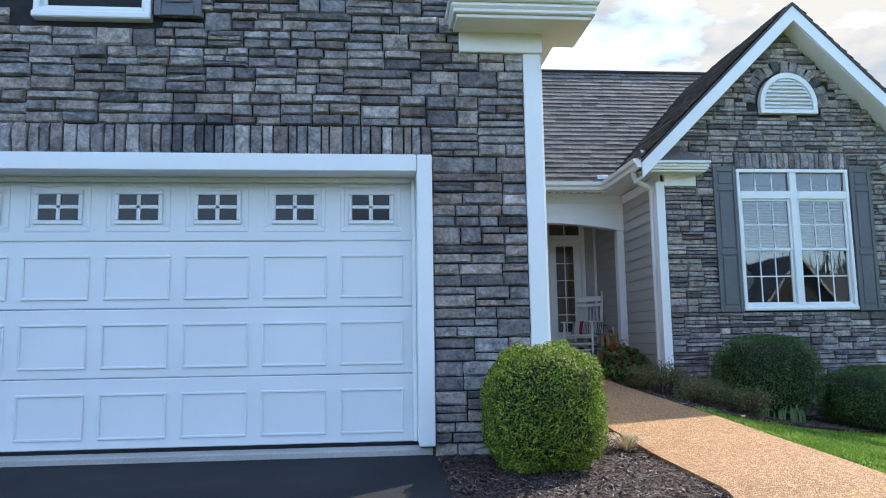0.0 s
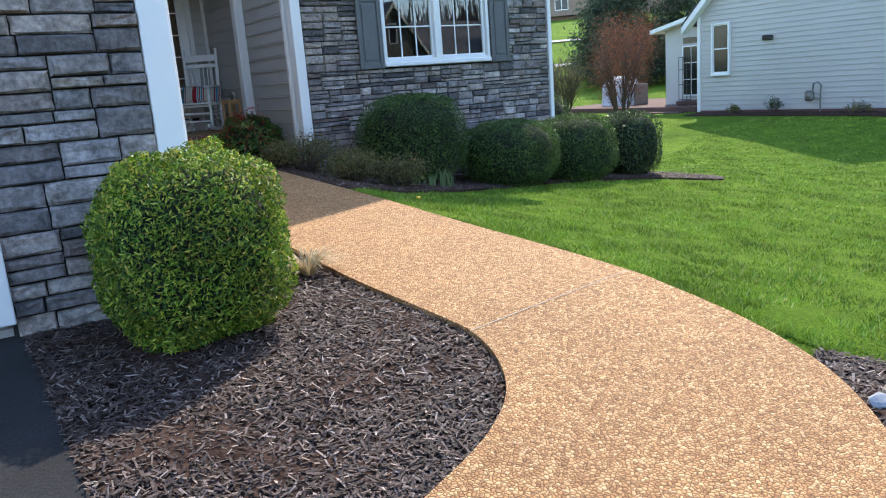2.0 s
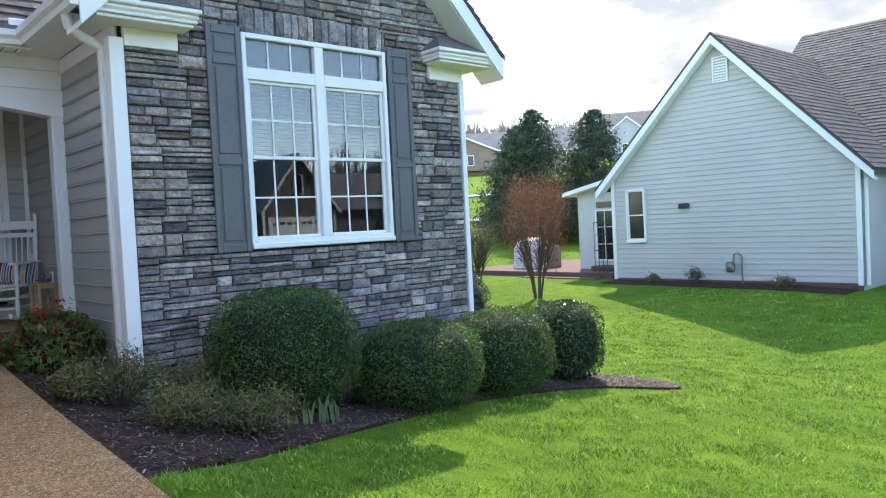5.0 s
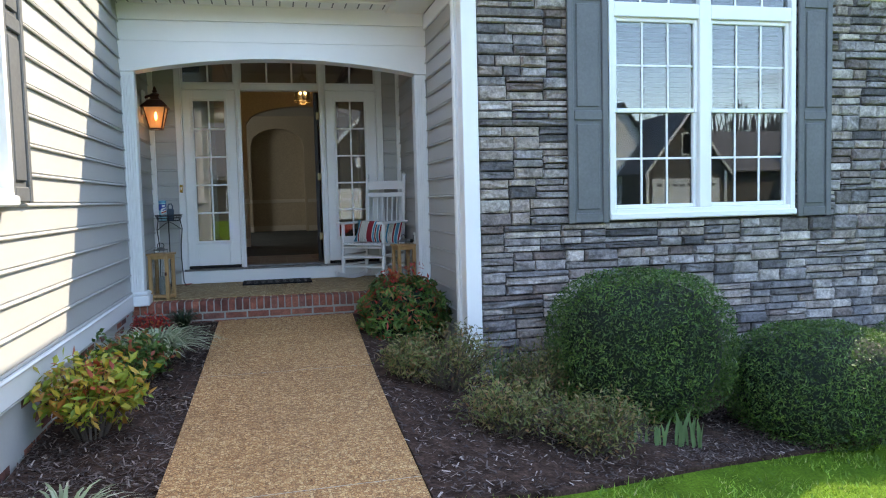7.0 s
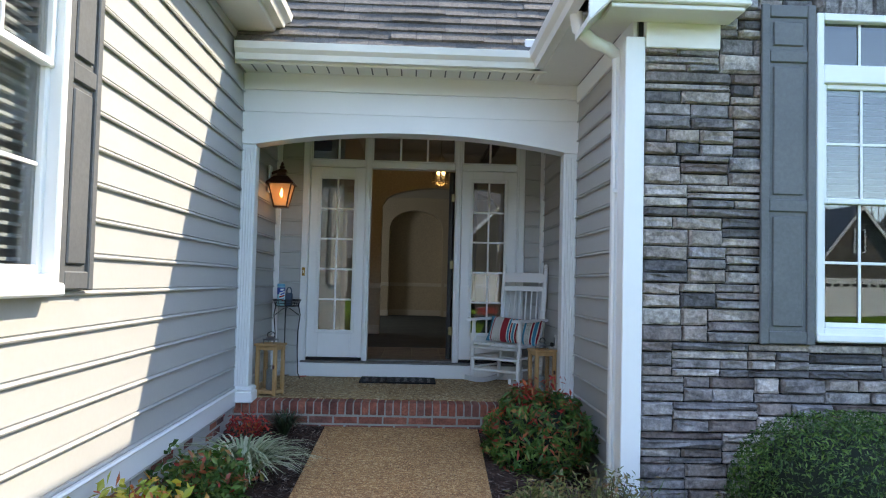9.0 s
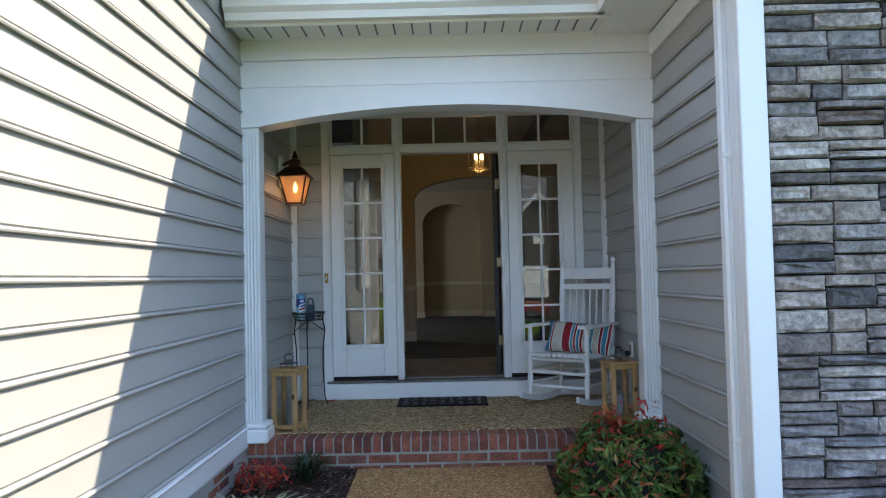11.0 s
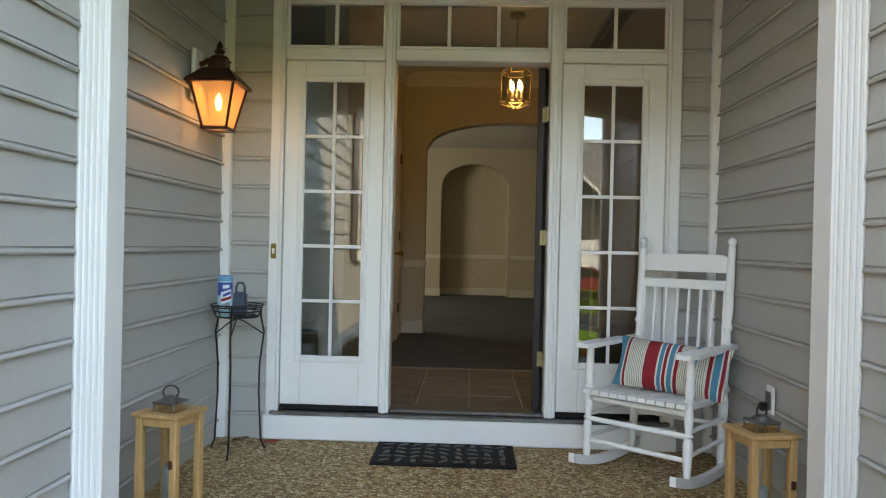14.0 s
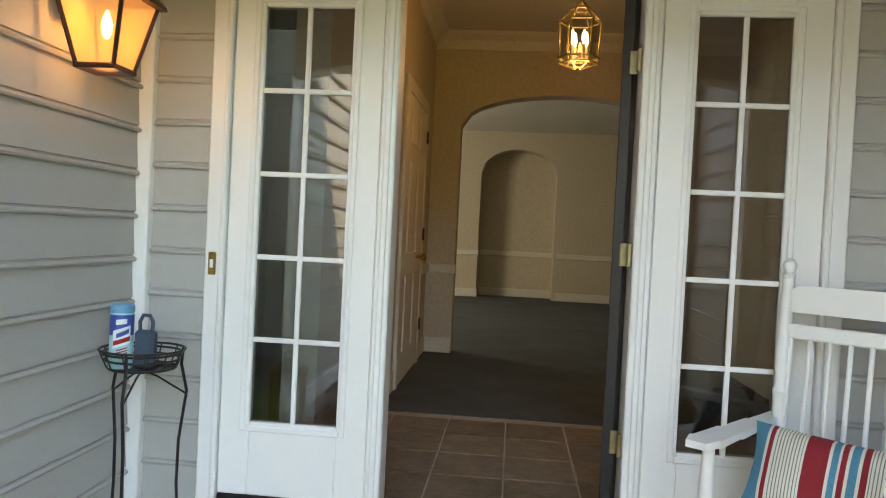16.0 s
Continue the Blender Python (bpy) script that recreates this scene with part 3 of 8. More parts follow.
# ---- stone facing ----
def stone_mesh(name, seed, mat):
    """A rough-faced block one metre each way, face towards -y."""
    rng = random.Random(seed)
    xs, zs = (0.0, 0.06, 0.35, 0.68, 0.94, 1.0), (0.0, 0.13, 0.55, 0.87, 1.0)
    sh, pts, faces = Shape(), [], []
    for j, z in enumerate(zs):
        for i, x in enumerate(xs):
            edge = i in (0, 5) or j in (0, 4)
            y = 0.0 if edge else -0.75 - rng.random() * 0.35
            if edge:
                y = -0.35 - rng.random() * 0.25
            jx = (rng.random() - 0.5) * 0.03 if 0 < i < 5 else (rng.random() - 0.5) * 0.02
            jz = (rng.random() - 0.5) * 0.10
            pts.append((x + jx, y, z + jz * (0.6 if edge else 1)))
    w = len(xs)
    for j in range(len(zs) - 1):
        for i in range(w - 1):
            a = j * w + i
            faces.append((a, a + 1, a + w + 1, a + w))
    rim = [i for i in range(w)] + [j * w + w - 1 for j in range(1, len(zs))] + [(len(zs) - 1) * w + i for i in range(w - 2, -1, -1)] + [j * w for j in range(len(zs) - 2, 0, -1)]
    base = len(pts)
    pts += [(pts[i][0], 0.3, pts[i][2]) for i in rim]
    n = len(rim)
    faces += [(rim[k], base + k, base + (k + 1) % n, rim[(k + 1) % n]) for k in range(n)]
    sh.add(pts, faces)
    return sh.mesh(name, mat, False)


STONES = [stone_mesh("stone", 100 + k, M_STONE) for k in range(14)]


def ledge_courses(x0, x1, z0, z1, rng, limit=None, tall=1.0):
    """Cells (x, z, width, height) of dry-stacked ledge stone in broken courses; limit(z) gives the span of x at a height."""
    out, z = [], z0
    while z < z1 - 0.02:
        h = min(rng.uniform(0.13, 0.24) * tall, z1 - z)
        if z1 - z - h < 0.08:
            h = z1 - z
        a, b = limit(z + h / 2) if limit else (x0, x1)
        a, b = max(a, x0), min(b, x1)
        x = a
        while x < b - 0.01:
            w = min(rng.uniform(0.20, 0.58), b - x)
            if b - x - w < 0.12:
                w = b - x
            rows = max(1, round(h / (rng.uniform(0.052, 0.1) * tall)))
            cut = [rng.uniform(0.7, 1.4) for _ in range(rows)]
            low = z
            for c in cut:
                step = h * c / sum(cut)
                if w > 0.34 and (step > 0.075 or rng.random() < 0.4):
                    f = w * rng.uniform(0.35, 0.65)
                    out += [(x, low, f, step), (x + f, low, w - f, step)]
                else:
                    out.append((x, low, w, step))
                low += step
            x += w
        z += h
    return out


def lay_stones(wall, cells, y, rng, near):
    """Stones as parts where near(x, z) holds, the rest as one joined heap."""
    verts, faces, count = [], [], 0
    for x, z, w, h in cells:
        gap = 0.008
        sx, sz, d = w - gap, h - gap, rng.uniform(0.03, 0.062)
        me = STONES[rng.randrange(len(STONES))]
        flip = rng.random() < 0.5
        if near(x + w / 2, z + h / 2) and count < 300:
            ob = new("stone", me)
            ob.parent = wall
            ob.matrix_local = Matrix.Translation((x + gap / 2 + (sx if flip else 0), y, z + gap / 2)) @ Matrix.Diagonal((-sx if flip else sx, d, sz, 1))
            count += 1
        else:
            k = len(verts)
            for v in me.vertices:
                vx = 1 - v.co.x if flip else v.co.x
                verts.append((x + gap / 2 + sx * vx, y + d * v.co.y, z + gap / 2 + sz * v.co.z))
            faces += [tuple(k + i for i in p.vertices) for p in me.polygons]
    if verts:
        ob = fast("stone_facing", verts, faces, M_STONE_J, wall)
        ob["kind"] = "stuff"


# ---- lap siding ----
LAP = 0.1705


def lap_profile(h):
    return [(0.0, 0.009), (0.012, 0.009), (0.015, 0.0), (0.020, 0.002), (0.023, 0.009), (0.020, 0.015), (0.014, 0.019), (0.004, 0.020), (0.004, 0.026), (0.012, 0.0285), (0.003, h + 0.0085), (0.0, h + 0.0085)]


def siding(wall, name, axis, at, out, a, b, z0, z1, mat, lap=LAP, limit=None):
    """Boards of vinyl siding along an axis on the face at `at` that looks in the sense out."""
    z = z0
    shapes = {}
    while z < z1 - 0.01:
        h = min(lap, z1 - z)
        lo, hi = limit(z + h / 2) if limit else (a, b)
        if hi - lo > 0.05:
            prof = [(at + out * d, z + q * (h / lap) if h < lap else z + q) for d, q in lap_profile(lap)]
            sh = Shape()
            if axis == "y":
                sh.prism([(d, q) for d, q in prof], "y", lo, hi)
            else:
                sh.prism([(d, q) for d, q in prof], "x", lo, hi)
            part(name, sh, mat, wall)
        z += lap


def shingles(roof, corner, along, up, n_along, rows, mat, drop=0.012, seed=0):
    """Rows of roof shingles on a slope, each row a course of tabs lapping the one below."""
    rng = random.Random(seed)
    verts, faces = [], []
    c, u, v = Vector(corner), Vector(along), Vector(up)
    nrm = u.cross(v).normalized()
    if nrm.z < 0:
        nrm = -nrm
    dv, ulen = v / rows, u.length
    un = u.normalized()
    vn = v.normalized()
    for k in range(rows):
        x = -rng.random() * 0.3
        while x < ulen:
            w = rng.uniform(0.18, 0.36)
            x0, x1 = max(0, x), min(ulen, x + w - 0.004)
            if x1 - x0 > 0.02:
                low = c + dv * k + un * x0 - vn * 0.01
                t = drop * (0.85 + 0.8 * rng.random())
                a, b = low + nrm * t, low + un * (x1 - x0) + nrm * t
                d, e = b + dv * 1.02 - nrm * (t - 0.003), a + dv * 1.02 - nrm * (t - 0.003)
                i = len(verts)
                verts += [tuple(a), tuple(b), tuple(d), tuple(e), tuple(a - nrm * (t + 0.002)), tuple(b - nrm * (t + 0.002))]
                faces += [(i, i + 1, i + 2, i + 3), (i + 4, i + 5, i + 1, i)]
            x += w
    ob = fast("shingles", verts, faces, mat, roof)
    ob["kind"] = "stuff"


def slab(p, q, r, s, thick):
    """A roof plate with corners p, q, r, s on top, thick downwards."""
    sh = Shape()
    t = Vector((0, 0, -thick))
    pts = [Vector(k) for k in (p, q, r, s)]
    return sh.add([*pts, *(k + t for k in pts)], [(0, 1, 2, 3), (7, 6, 5, 4), (0, 4, 5, 1), (1, 5, 6, 2), (2, 6, 7, 3), (3, 7, 4, 0)])


# ---- garage ----
def garage_wall():
    w = Shape()
    w.box(0.97, 1.86, GARAGE + 0.02, GARAGE + 0.28, 0.4, 4.5)
    w.box(-7.6, 0.97, GARAGE + 0.02, GARAGE + 0.28, 3.08, 4.5)
    w.prism([(-7.6, 4.5), (1.86, 4.5), (-2.87, 8.3)], "y", GARAGE + 0.02, GARAGE + 0.28)
    w.box(-7.6, -4.2, GARAGE + 0.02, GARAGE + 0.28, 0.4, 3.08)
    wall = structure("wall_garage_front", w, M_STONEBACK, "grey ledge-stone garage front wall in shade", "stone wall")
    rng = random.Random(5)
    cells = ledge_courses(0.985, 1.745, 0.66, 3.10, rng, tall=1.08)
    cells += ledge_courses(-3.0, 1.745, 3.34, 4.9, rng, tall=1.08)
    cells = [c for c in cells if not (c[0] < -1.2 and c[0] + c[2] > -2.12 and c[1] + c[3] > 4.14)]
    x = -3.0
    while x < 0.98:
        wd = min(rng.uniform(0.06, 0.12), 0.985 - x)
        cells.append((x, 3.10, wd, 0.24))
        x += wd
    cells += ledge_courses(0.985, 1.745, 3.10, 3.34, rng, tall=1.08)
    lay_stones(wall, cells, GARAGE + 0.025, rng, lambda x, z: x > -0.2 and z < 3.9)
    trim = tagged(thing("garage_door_trim", "white painted trim boards round the garage door", "door trim"), kind="structure")
    part("side_board", Shape().soft(0.865, 0.985, GARAGE - 0.055, GARAGE + 0.03, 0.86, 3.10), M_WHITE, trim)
    part("head_board", Shape().soft(-4.3, 0.862, GARAGE - 0.055, GARAGE + 0.03, 2.965, 3.10), M_WHITE, trim)
    part("jamb", Shape().soft(0.868, 0.972, GARAGE + 0.032, GARAGE + 0.27, 0.86, 3.0), M_WHITE, trim)
    part("jamb", Shape().soft(-4.2, 0.866, GARAGE + 0.032, GARAGE + 0.27, 2.97, 3.06), M_WHITE, trim)
    part("stop_moulding", Shape().soft(0.835, 0.866, GARAGE + 0.2, GARAGE + 0.245, 0.87, 2.968), M_WHITE, trim)
    part("stop_moulding", Shape().soft(-4.2, 0.83, GARAGE + 0.2, GARAGE + 0.245, 2.93, 2.968), M_WHITE, trim)
    door = tagged(thing("garage_door", "closed white sectional garage door with small four-pane windows", "garage door"), kind="")
    y = GARAGE + 0.26
    for r in range(4):
        z0 = 0.865 + r * 0.532
        z1 = z0 + 0.528
        sec = part("section", Shape().soft(-4.02, 0.862, y, y + 0.05, z0, z1, 0.008), M_DOORWHITE, door)
        for c in range(8):
            cx = 0.51 - c * 0.61
            if r < 3:
                p = Shape()
                for a, b, cc, d in ((cx - 0.25, cx + 0.25, z0 + 0.07, z0 + 0.09), (cx - 0.25, cx + 0.25, z1 - 0.13, z1 - 0.11), (cx - 0.25, cx - 0.235, z0 + 0.092, z1 - 0.132), (cx + 0.235, cx + 0.25, z0 + 0.092, z1 - 0.132)):
                    p.soft(a, b, y - 0.013, y + 0.002, cc, d, 0.004)
                part("raised_panel", p, M_DOORWHITE, sec)
            else:
                p = Shape()
                gx0, gx1, gz0, gz1 = cx - 0.155, cx + 0.145, 2.63, 2.835
                for m_, hgt in ((0.095, 0.006), (0.035, 0.016)):
                    for a, b, cc, d in ((gx0 - m_, gx1 + m_, gz0 - m_, gz0 - m_ + 0.034), (gx0 - m_, gx1 + m_, gz1 + m_ - 0.034, gz1 + m_), (gx0 - m_, gx0 - m_ + 0.034, gz0 - m_ + 0.036, gz1 + m_ - 0.036), (gx1 + m_ - 0.034, gx1 + m_, gz0 - m_ + 0.036, gz1 + m_ - 0.036)):
                        p.soft(a, b, y - hgt, y + 0.002, cc, d, 0.005)
                wf = part("window_frame", p, M_DOORWHITE, sec)
                part("pane", Shape().box(gx0, gx1, y - 0.0035, y - 0.001, gz0, gz1), M_GLASSBLACK, sec, "near-black pane with the unlit garage put into its colour")
                part("muntin", Shape().soft(cx - 0.02, cx + 0.012, y - 0.014, y - 0.004, gz0, gz1, 0.004).soft(gx0, gx1, y - 0.014, y - 0.004, 2.72, 2.75, 0.004), M_DOORWHITE, sec)
    part("bottom_seal", Shape().box(-4.02, 0.86, y + 0.005, y + 0.045, 0.8355, 0.866), M_MATRUBBER, door, "black rubber seal")
    structure("garage_sill", Shape().soft(-4.2, 0.985, GARAGE + 0.04, GARAGE + 0.6, 0.70, 0.835, 0.01), M_CONCRETE, "worn concrete sill under the garage door", "sill")
    structure("corner_board_1", Shape().soft(1.742, 1.885, GARAGE - 0.02, GARAGE + 0.02, 0.85, 3.99, 0.005).soft(1.868, 1.905, GARAGE + 0.021, GARAGE + 0.14, 0.85, 4.3, 0.005), M_WHITE, "white corner board of the garage", "trim")
    cornice(1.22, 1.90, GARAGE, 3.955, "cornice_return_1", over=0.36)
    wg = window_unit("window_1", -2.08, -1.2, GARAGE, 4.17, 5.6, cols=3, rows=2, lights=1, label="white double-hung window over the garage door")
    shutter("shutter", -1.17, -0.81, GARAGE - 0.035, 4.19, 5.6, "slate-grey panelled shutter beside the upper garage window")


def cornice(x0, x1, y, z, name, over=0.34, side=1):
    """A boxed white cornice return: frieze, soffit and crown, turning the corner."""
    t = tagged(thing(name, "white boxed cornice return under the roof edge", "cornice"), kind="structure")
    part("frieze", Shape().soft(x0, x1, y - 0.045, y + 0.02, z, z + 0.19), M_GUTTER, t)
    a, b = (x0 - 0.08, x1 + over) if side > 0 else (x0 - over, x1 + 0.08)
    so = Shape().soft(a + 0.03, b - 0.03, y - over + 0.03, y - 0.047, z + 0.16, z + 0.19)
    part("soffit", so, M_GUTTER, t)
    cr = Shape()
    cr.soft(a, b, y - over, y + 0.3, z + 0.192, z + 0.222, 0.008)
    cr.soft(a - 0.012, b + 0.012, y - over - 0.015, y + 0.3, z + 0.222, z + 0.275, 0.02)
    cr.soft(a - 0.03, b + 0.03, y - over - 0.04, y + 0.3, z + 0.275, z + 0.32, 0.01)
    part("crown", cr, M_GUTTER, t)
    lo, hi, zc = (a - 0.03, b + 0.03, z + 0.322)
    cap = Shape().add([(lo, y - over - 0.04, zc), (hi, y - over - 0.04, zc), (hi, y + 0.02, zc), (lo, y + 0.02, zc), (lo + (0.3 if side > 0 else 0.02), y + 0.0, zc + 0.24), (hi - (0.02 if side > 0 else 0.3), y + 0.0, zc + 0.24)],
                      [(0, 1, 5, 4), (1, 2, 5), (2, 3, 4, 5), (3, 0, 4), (0, 3, 2, 1)])
    part("cap", cap, M_SHINGLE, t, "small shingled cap")
    return t


def shutter(name, x0, x1, y, z0, z1, label, cuts=(0.40, 0.86)):
    """A raised-panel shutter on the wall face y."""
    h = z1 - z0
    s = thing(name, label, "shutter", "panelled shutters")
    st, d = 0.055, 0.03
    fr = Shape()
    fr.soft(x0, x0 + st, y - d, y - 0.002, z0, z1).soft(x1 - st, x1, y - d, y - 0.002, z0, z1)
    levels = [0.0, *cuts, 1.0]
    for f in levels:
        zc = z0 + 0.045 + f * (h - 0.09)
        fr.soft(x0 + st, x1 - st, y - d + 0.002, y - 0.002, zc - 0.04, zc + 0.04)
    part("frame", fr, M_SHUTTER, s)
    for a, b in zip(levels, levels[1:]):
        za, zb = z0 + 0.085 + a * (h - 0.09), z0 + 0.005 + b * (h - 0.09)
        p = Shape().box(x0 + st, x1 - st, y - 0.012, y - 0.003, za, zb)
        p.soft(x0 + st + 0.025, x1 - st - 0.025, y - 0.026, y - 0.012, za + 0.03, zb - 0.03, 0.012)
        part("panel", p, M_SHUTTER, s)
    return s


def bars(x0, x1, z0, z1, y0, y1, cols, rows, w=0.018):
    sh = Shape()
    for k in range(1, cols):
        x = x0 + (x1 - x0) * k / cols
        sh.soft(x - w / 2, x + w / 2, y0, y1, z0, z1, 0.003)
    for k in range(1, rows):
        z = z0 + (z1 - z0) * k / rows
        sh.soft(x0, x1, y0 + 0.001, y1 - 0.001, z - w / 2, z + w / 2, 0.003)
    return sh


def ring(x0, x1, z0, z1, y0, y1, w, c=0.006):
    """A square frame of four boards of width w."""
    return (Shape().soft(x0, x0 + w, y0, y1, z0, z1, c).soft(x1 - w, x1, y0, y1, z0, z1, c)
            .soft(x0 + w, x1 - w, y0 + 0.001, y1, z0, z0 + w, c).soft(x0 + w, x1 - w, y0 + 0.001, y1, z1 - w, z1, c))


def window_unit(name, x0, x1, y, z0, z1, cols=3, rows=2, lights=2, transom=0.0, label="", blinds=False, glass=None):
    """A white window: lights beside one another, each a double-hung pair of sashes, with a transom row above."""
    t = tagged(thing(name, label, "window"), kind="structure")
    part("window_frame", ring(x0, x1, z0 + 0.03, z1, y - 0.045, y + 0.06, 0.05), M_WHITE, t)
    part("window_sill", Shape().soft(x0 - 0.004, x1 + 0.004, y - 0.07, y + 0.03, z0 - 0.01, z0 + 0.045, 0.01), M_WHITE, t)
    zt = z1 - transom if transom else z1 - 0.05
    wid = (x1 - x0 - 0.1) / lights
    for k in range(lights):
        a, b = x0 + 0.05 + k * wid, x0 + 0.05 + (k + 1) * wid
        if k:
            part("mullion", Shape().soft(a - 0.055, a + 0.055, y - 0.043, y + 0.06, z0 + 0.08, z1 - 0.05), M_WHITE, t)
        a2, b2 = a + (0.055 if k else 0.0), b - (0.055 if k < lights - 1 else 0.0)
        mid = (z0 + 0.08 + zt) / 2
        if transom:
            part("transom_bar", Shape().soft(a2, b2, y - 0.042, y + 0.06, zt - 0.06, zt + 0.06), M_WHITE, t)
            part("pane", Shape().box(a2, b2, y + 0.012, y + 0.016, zt + 0.06, z1 - 0.05), glass or M_GLASS, t).visible_shadow = False
            part("muntin", bars(a2, b2, zt + 0.06, z1 - 0.05, y + 0.002, y + 0.0118, cols, 1), M_WHITE, t)
        top = zt - 0.06 if transom else zt
        for lo, hi, dy in ((z0 + 0.08, mid + 0.02, 0.02), (mid - 0.02, top, 0.0)):
            sash = part("sash", ring(a2, b2, lo, hi, y - 0.012 + dy * 0.9, y + 0.03 + dy, 0.035), M_WHITE, t)
            part("pane", Shape().box(a2 + 0.035, b2 - 0.035, y + 0.012 + dy, y + 0.016 + dy, lo + 0.035, hi - 0.035), glass or M_GLASS, sash).visible_shadow = False
            part("muntin", bars(a2 + 0.035, b2 - 0.035, lo + 0.035, hi - 0.035, y + 0.001 + dy, y + 0.0115 + dy, cols, rows), M_WHITE, sash)
        if blinds:
            bl = thing("window_blind", "white slatted blind drawn half down behind the glass, slats painted as shaded", "blind", "window blinds")
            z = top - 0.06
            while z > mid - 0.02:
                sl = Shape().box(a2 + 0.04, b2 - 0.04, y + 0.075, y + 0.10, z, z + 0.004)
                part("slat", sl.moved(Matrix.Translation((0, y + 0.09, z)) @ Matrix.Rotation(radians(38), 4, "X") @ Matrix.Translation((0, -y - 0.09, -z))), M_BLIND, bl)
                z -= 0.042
            part("headrail", Shape().soft(a2 + 0.03, b2 - 0.03, y + 0.07, y + 0.11, top - 0.05, top - 0.005), M_WHITE, bl)
    return t


# opaque panes: the unlit inside is put into their near-black colour
M_GLASSBLACK = plain("black_pane_dark_inside", (0.010, 0.011, 0.013), (0.018, 0.02, 0.022), 0.12, 3, 30, bumpy=0.0, spec=0.3)


# ---- the house: walls and roofs ----
def side_walls():
    w = structure("wall_garage_side", Shape().box(WALL_L - 0.25, WALL_L - 0.002, GARAGE + 0.285, DOORWALL + 0.2, 0.4, 2.32).box(WALL_L - 0.25, WALL_L - 0.002, GARAGE + 0.285, 8.17, 2.32, 4.13).box(WALL_L - 0.25, WALL_L - 0.002, 9.33, DOORWALL + 0.2, 2.32, 4.13).box(WALL_L - 0.25, WALL_L - 0.002, GARAGE + 0.285, DOORWALL + 0.2, 4.13, 4.6), M_SIDING, "light grey vinyl-sided garage side wall, half sunlit", "siding wall")
    for a, b, z0, z1 in ((6.18, DOORWALL - 0.03, 1.2545, 2.2775), (6.18, 8.16, 2.2775, 4.153), (9.34, DOORWALL - 0.03, 2.2775, 4.153), (6.18, DOORWALL - 0.03, 4.153, 4.58)):
        siding(w, "siding_board", "y", WALL_L, 1, a, b, z0, z1, M_SIDING)
    structure("garage_room", Shape().box(0.9, 0.95, 7.05, 10.5, 0.8, 4.4).box(0.95, WALL_L - 0.26, 10.45, 10.5, 0.8, 4.4).box(0.95, WALL_L - 0.26, 7.05, 10.45, 4.38, 4.41), M_DARKROOM, "space behind the side window, gloom painted into its walls", "room")
    structure("water_table_board", Shape().soft(WALL_L, WALL_L + 0.03, 6.1, BEAM + 0.02, 1.275, 1.415, 0.008).soft(WALL_L, WALL_L + 0.045, 6.1, BEAM + 0.02, 1.405, 1.425, 0.008), M_WHITE, "white water-table board at the foot of the siding", "trim")
    rng = random.Random(8)
    f = structure("foundation_brick", Shape().box(WALL_L - 0.2, WALL_L - 0.011, 6.1, BEAM + 0.04, 0.4, 1.274), M_MORTAR, "red brick foundation course below the siding", "foundation")
    z, row = 0.71, 0
    lay = Shape().soft(0, 0.02, 0, 0.205, 0, 0.058, 0.004).mesh("brick", M_BRICK)
    while z < 1.25:
        y = 6.12 + (0.107 if row % 2 else 0)
        while y < BEAM - 0.2:
            if z > ground_z(2, y) - 0.1:
                b = new("brick", lay)
                b.parent = f
                b.location = (WALL_L - 0.024 + rng.random() * 0.003, y, z)
            y += 0.215
        z += 0.069
        row += 1
    r = structure("wall_block_side", Shape().box(WALL_R + 0.002, WALL_R + 0.2, FRONT + 0.03, DOORWALL + 0.2, 0.4, 4.4), M_SIDING, "grey vinyl-sided wall beside the porch, in shade", "siding wall")
    siding(r, "siding_board", "y", WALL_R, -1, FRONT + 0.12, DOORWALL - 0.03, 1.081, 4.2, M_SIDING)
    # back wall of the porch with the door opening
    d = Shape().box(WALL_L, 2.175, DOORWALL + 0.002, DOORWALL + 0.15, 0.8, 4.6).box(4.605, WALL_R, DOORWALL + 0.002, DOORWALL + 0.15, 0.8, 4.6).box(2.175, 4.605, DOORWALL + 0.002, DOORWALL + 0.15, 4.05, 4.6)
    dw = structure("wall_door", d, M_SIDING, "grey vinyl-sided porch back wall round the front door", "siding wall")
    siding(dw, "siding_board", "x", DOORWALL, -1, 1.94, 2.172, 1.2915, 4.5, M_SIDING)
    siding(dw, "siding_board", "x", DOORWALL, -1, 4.608, 4.78, 1.2915, 4.5, M_SIDING)
    structure("corner_trim_1", Shape().soft(WALL_L + 0.0, 1.94, DOORWALL - 0.05, DOORWALL, 1.33, 4.15), M_WHITE, "white inside corner trim of the porch", "trim")
    structure("corner_trim_2", Shape().soft(4.78, WALL_R, DOORWALL - 0.05, DOORWALL, 1.33, 4.15), M_WHITE, "white inside corner trim of the porch", "trim")
    # unseen outer walls
    structure("wall_east", Shape().box(8.75, 8.98, FRONT + 0.28, 26, 0.0, 4.3), M_SIDING, "grey siding end wall of the house", "siding wall")
    structure("wall_back", Shape().box(-7.6, 8.98, 26.0, 26.2, 0.0, 4.6), M_SIDING, "grey siding back wall of the house", "siding wall")
    structure("wall_garage_west", Shape().box(-7.6, -7.4, GARAGE + 0.285, 26, 0.0, 4.5), M_SIDING, "grey siding wall of the garage", "siding wall")
    structure("garage_inner", Shape().box(-7.39, WALL_L - 0.26, 6.9, 7.0, 0.8, 4.4), M_DARKROOM, "inner garage partition with room gloom put into its colour", "wall")


PEAK_X, PEAK_Z, EAVE_Z = 6.90, 6.72, 4.26
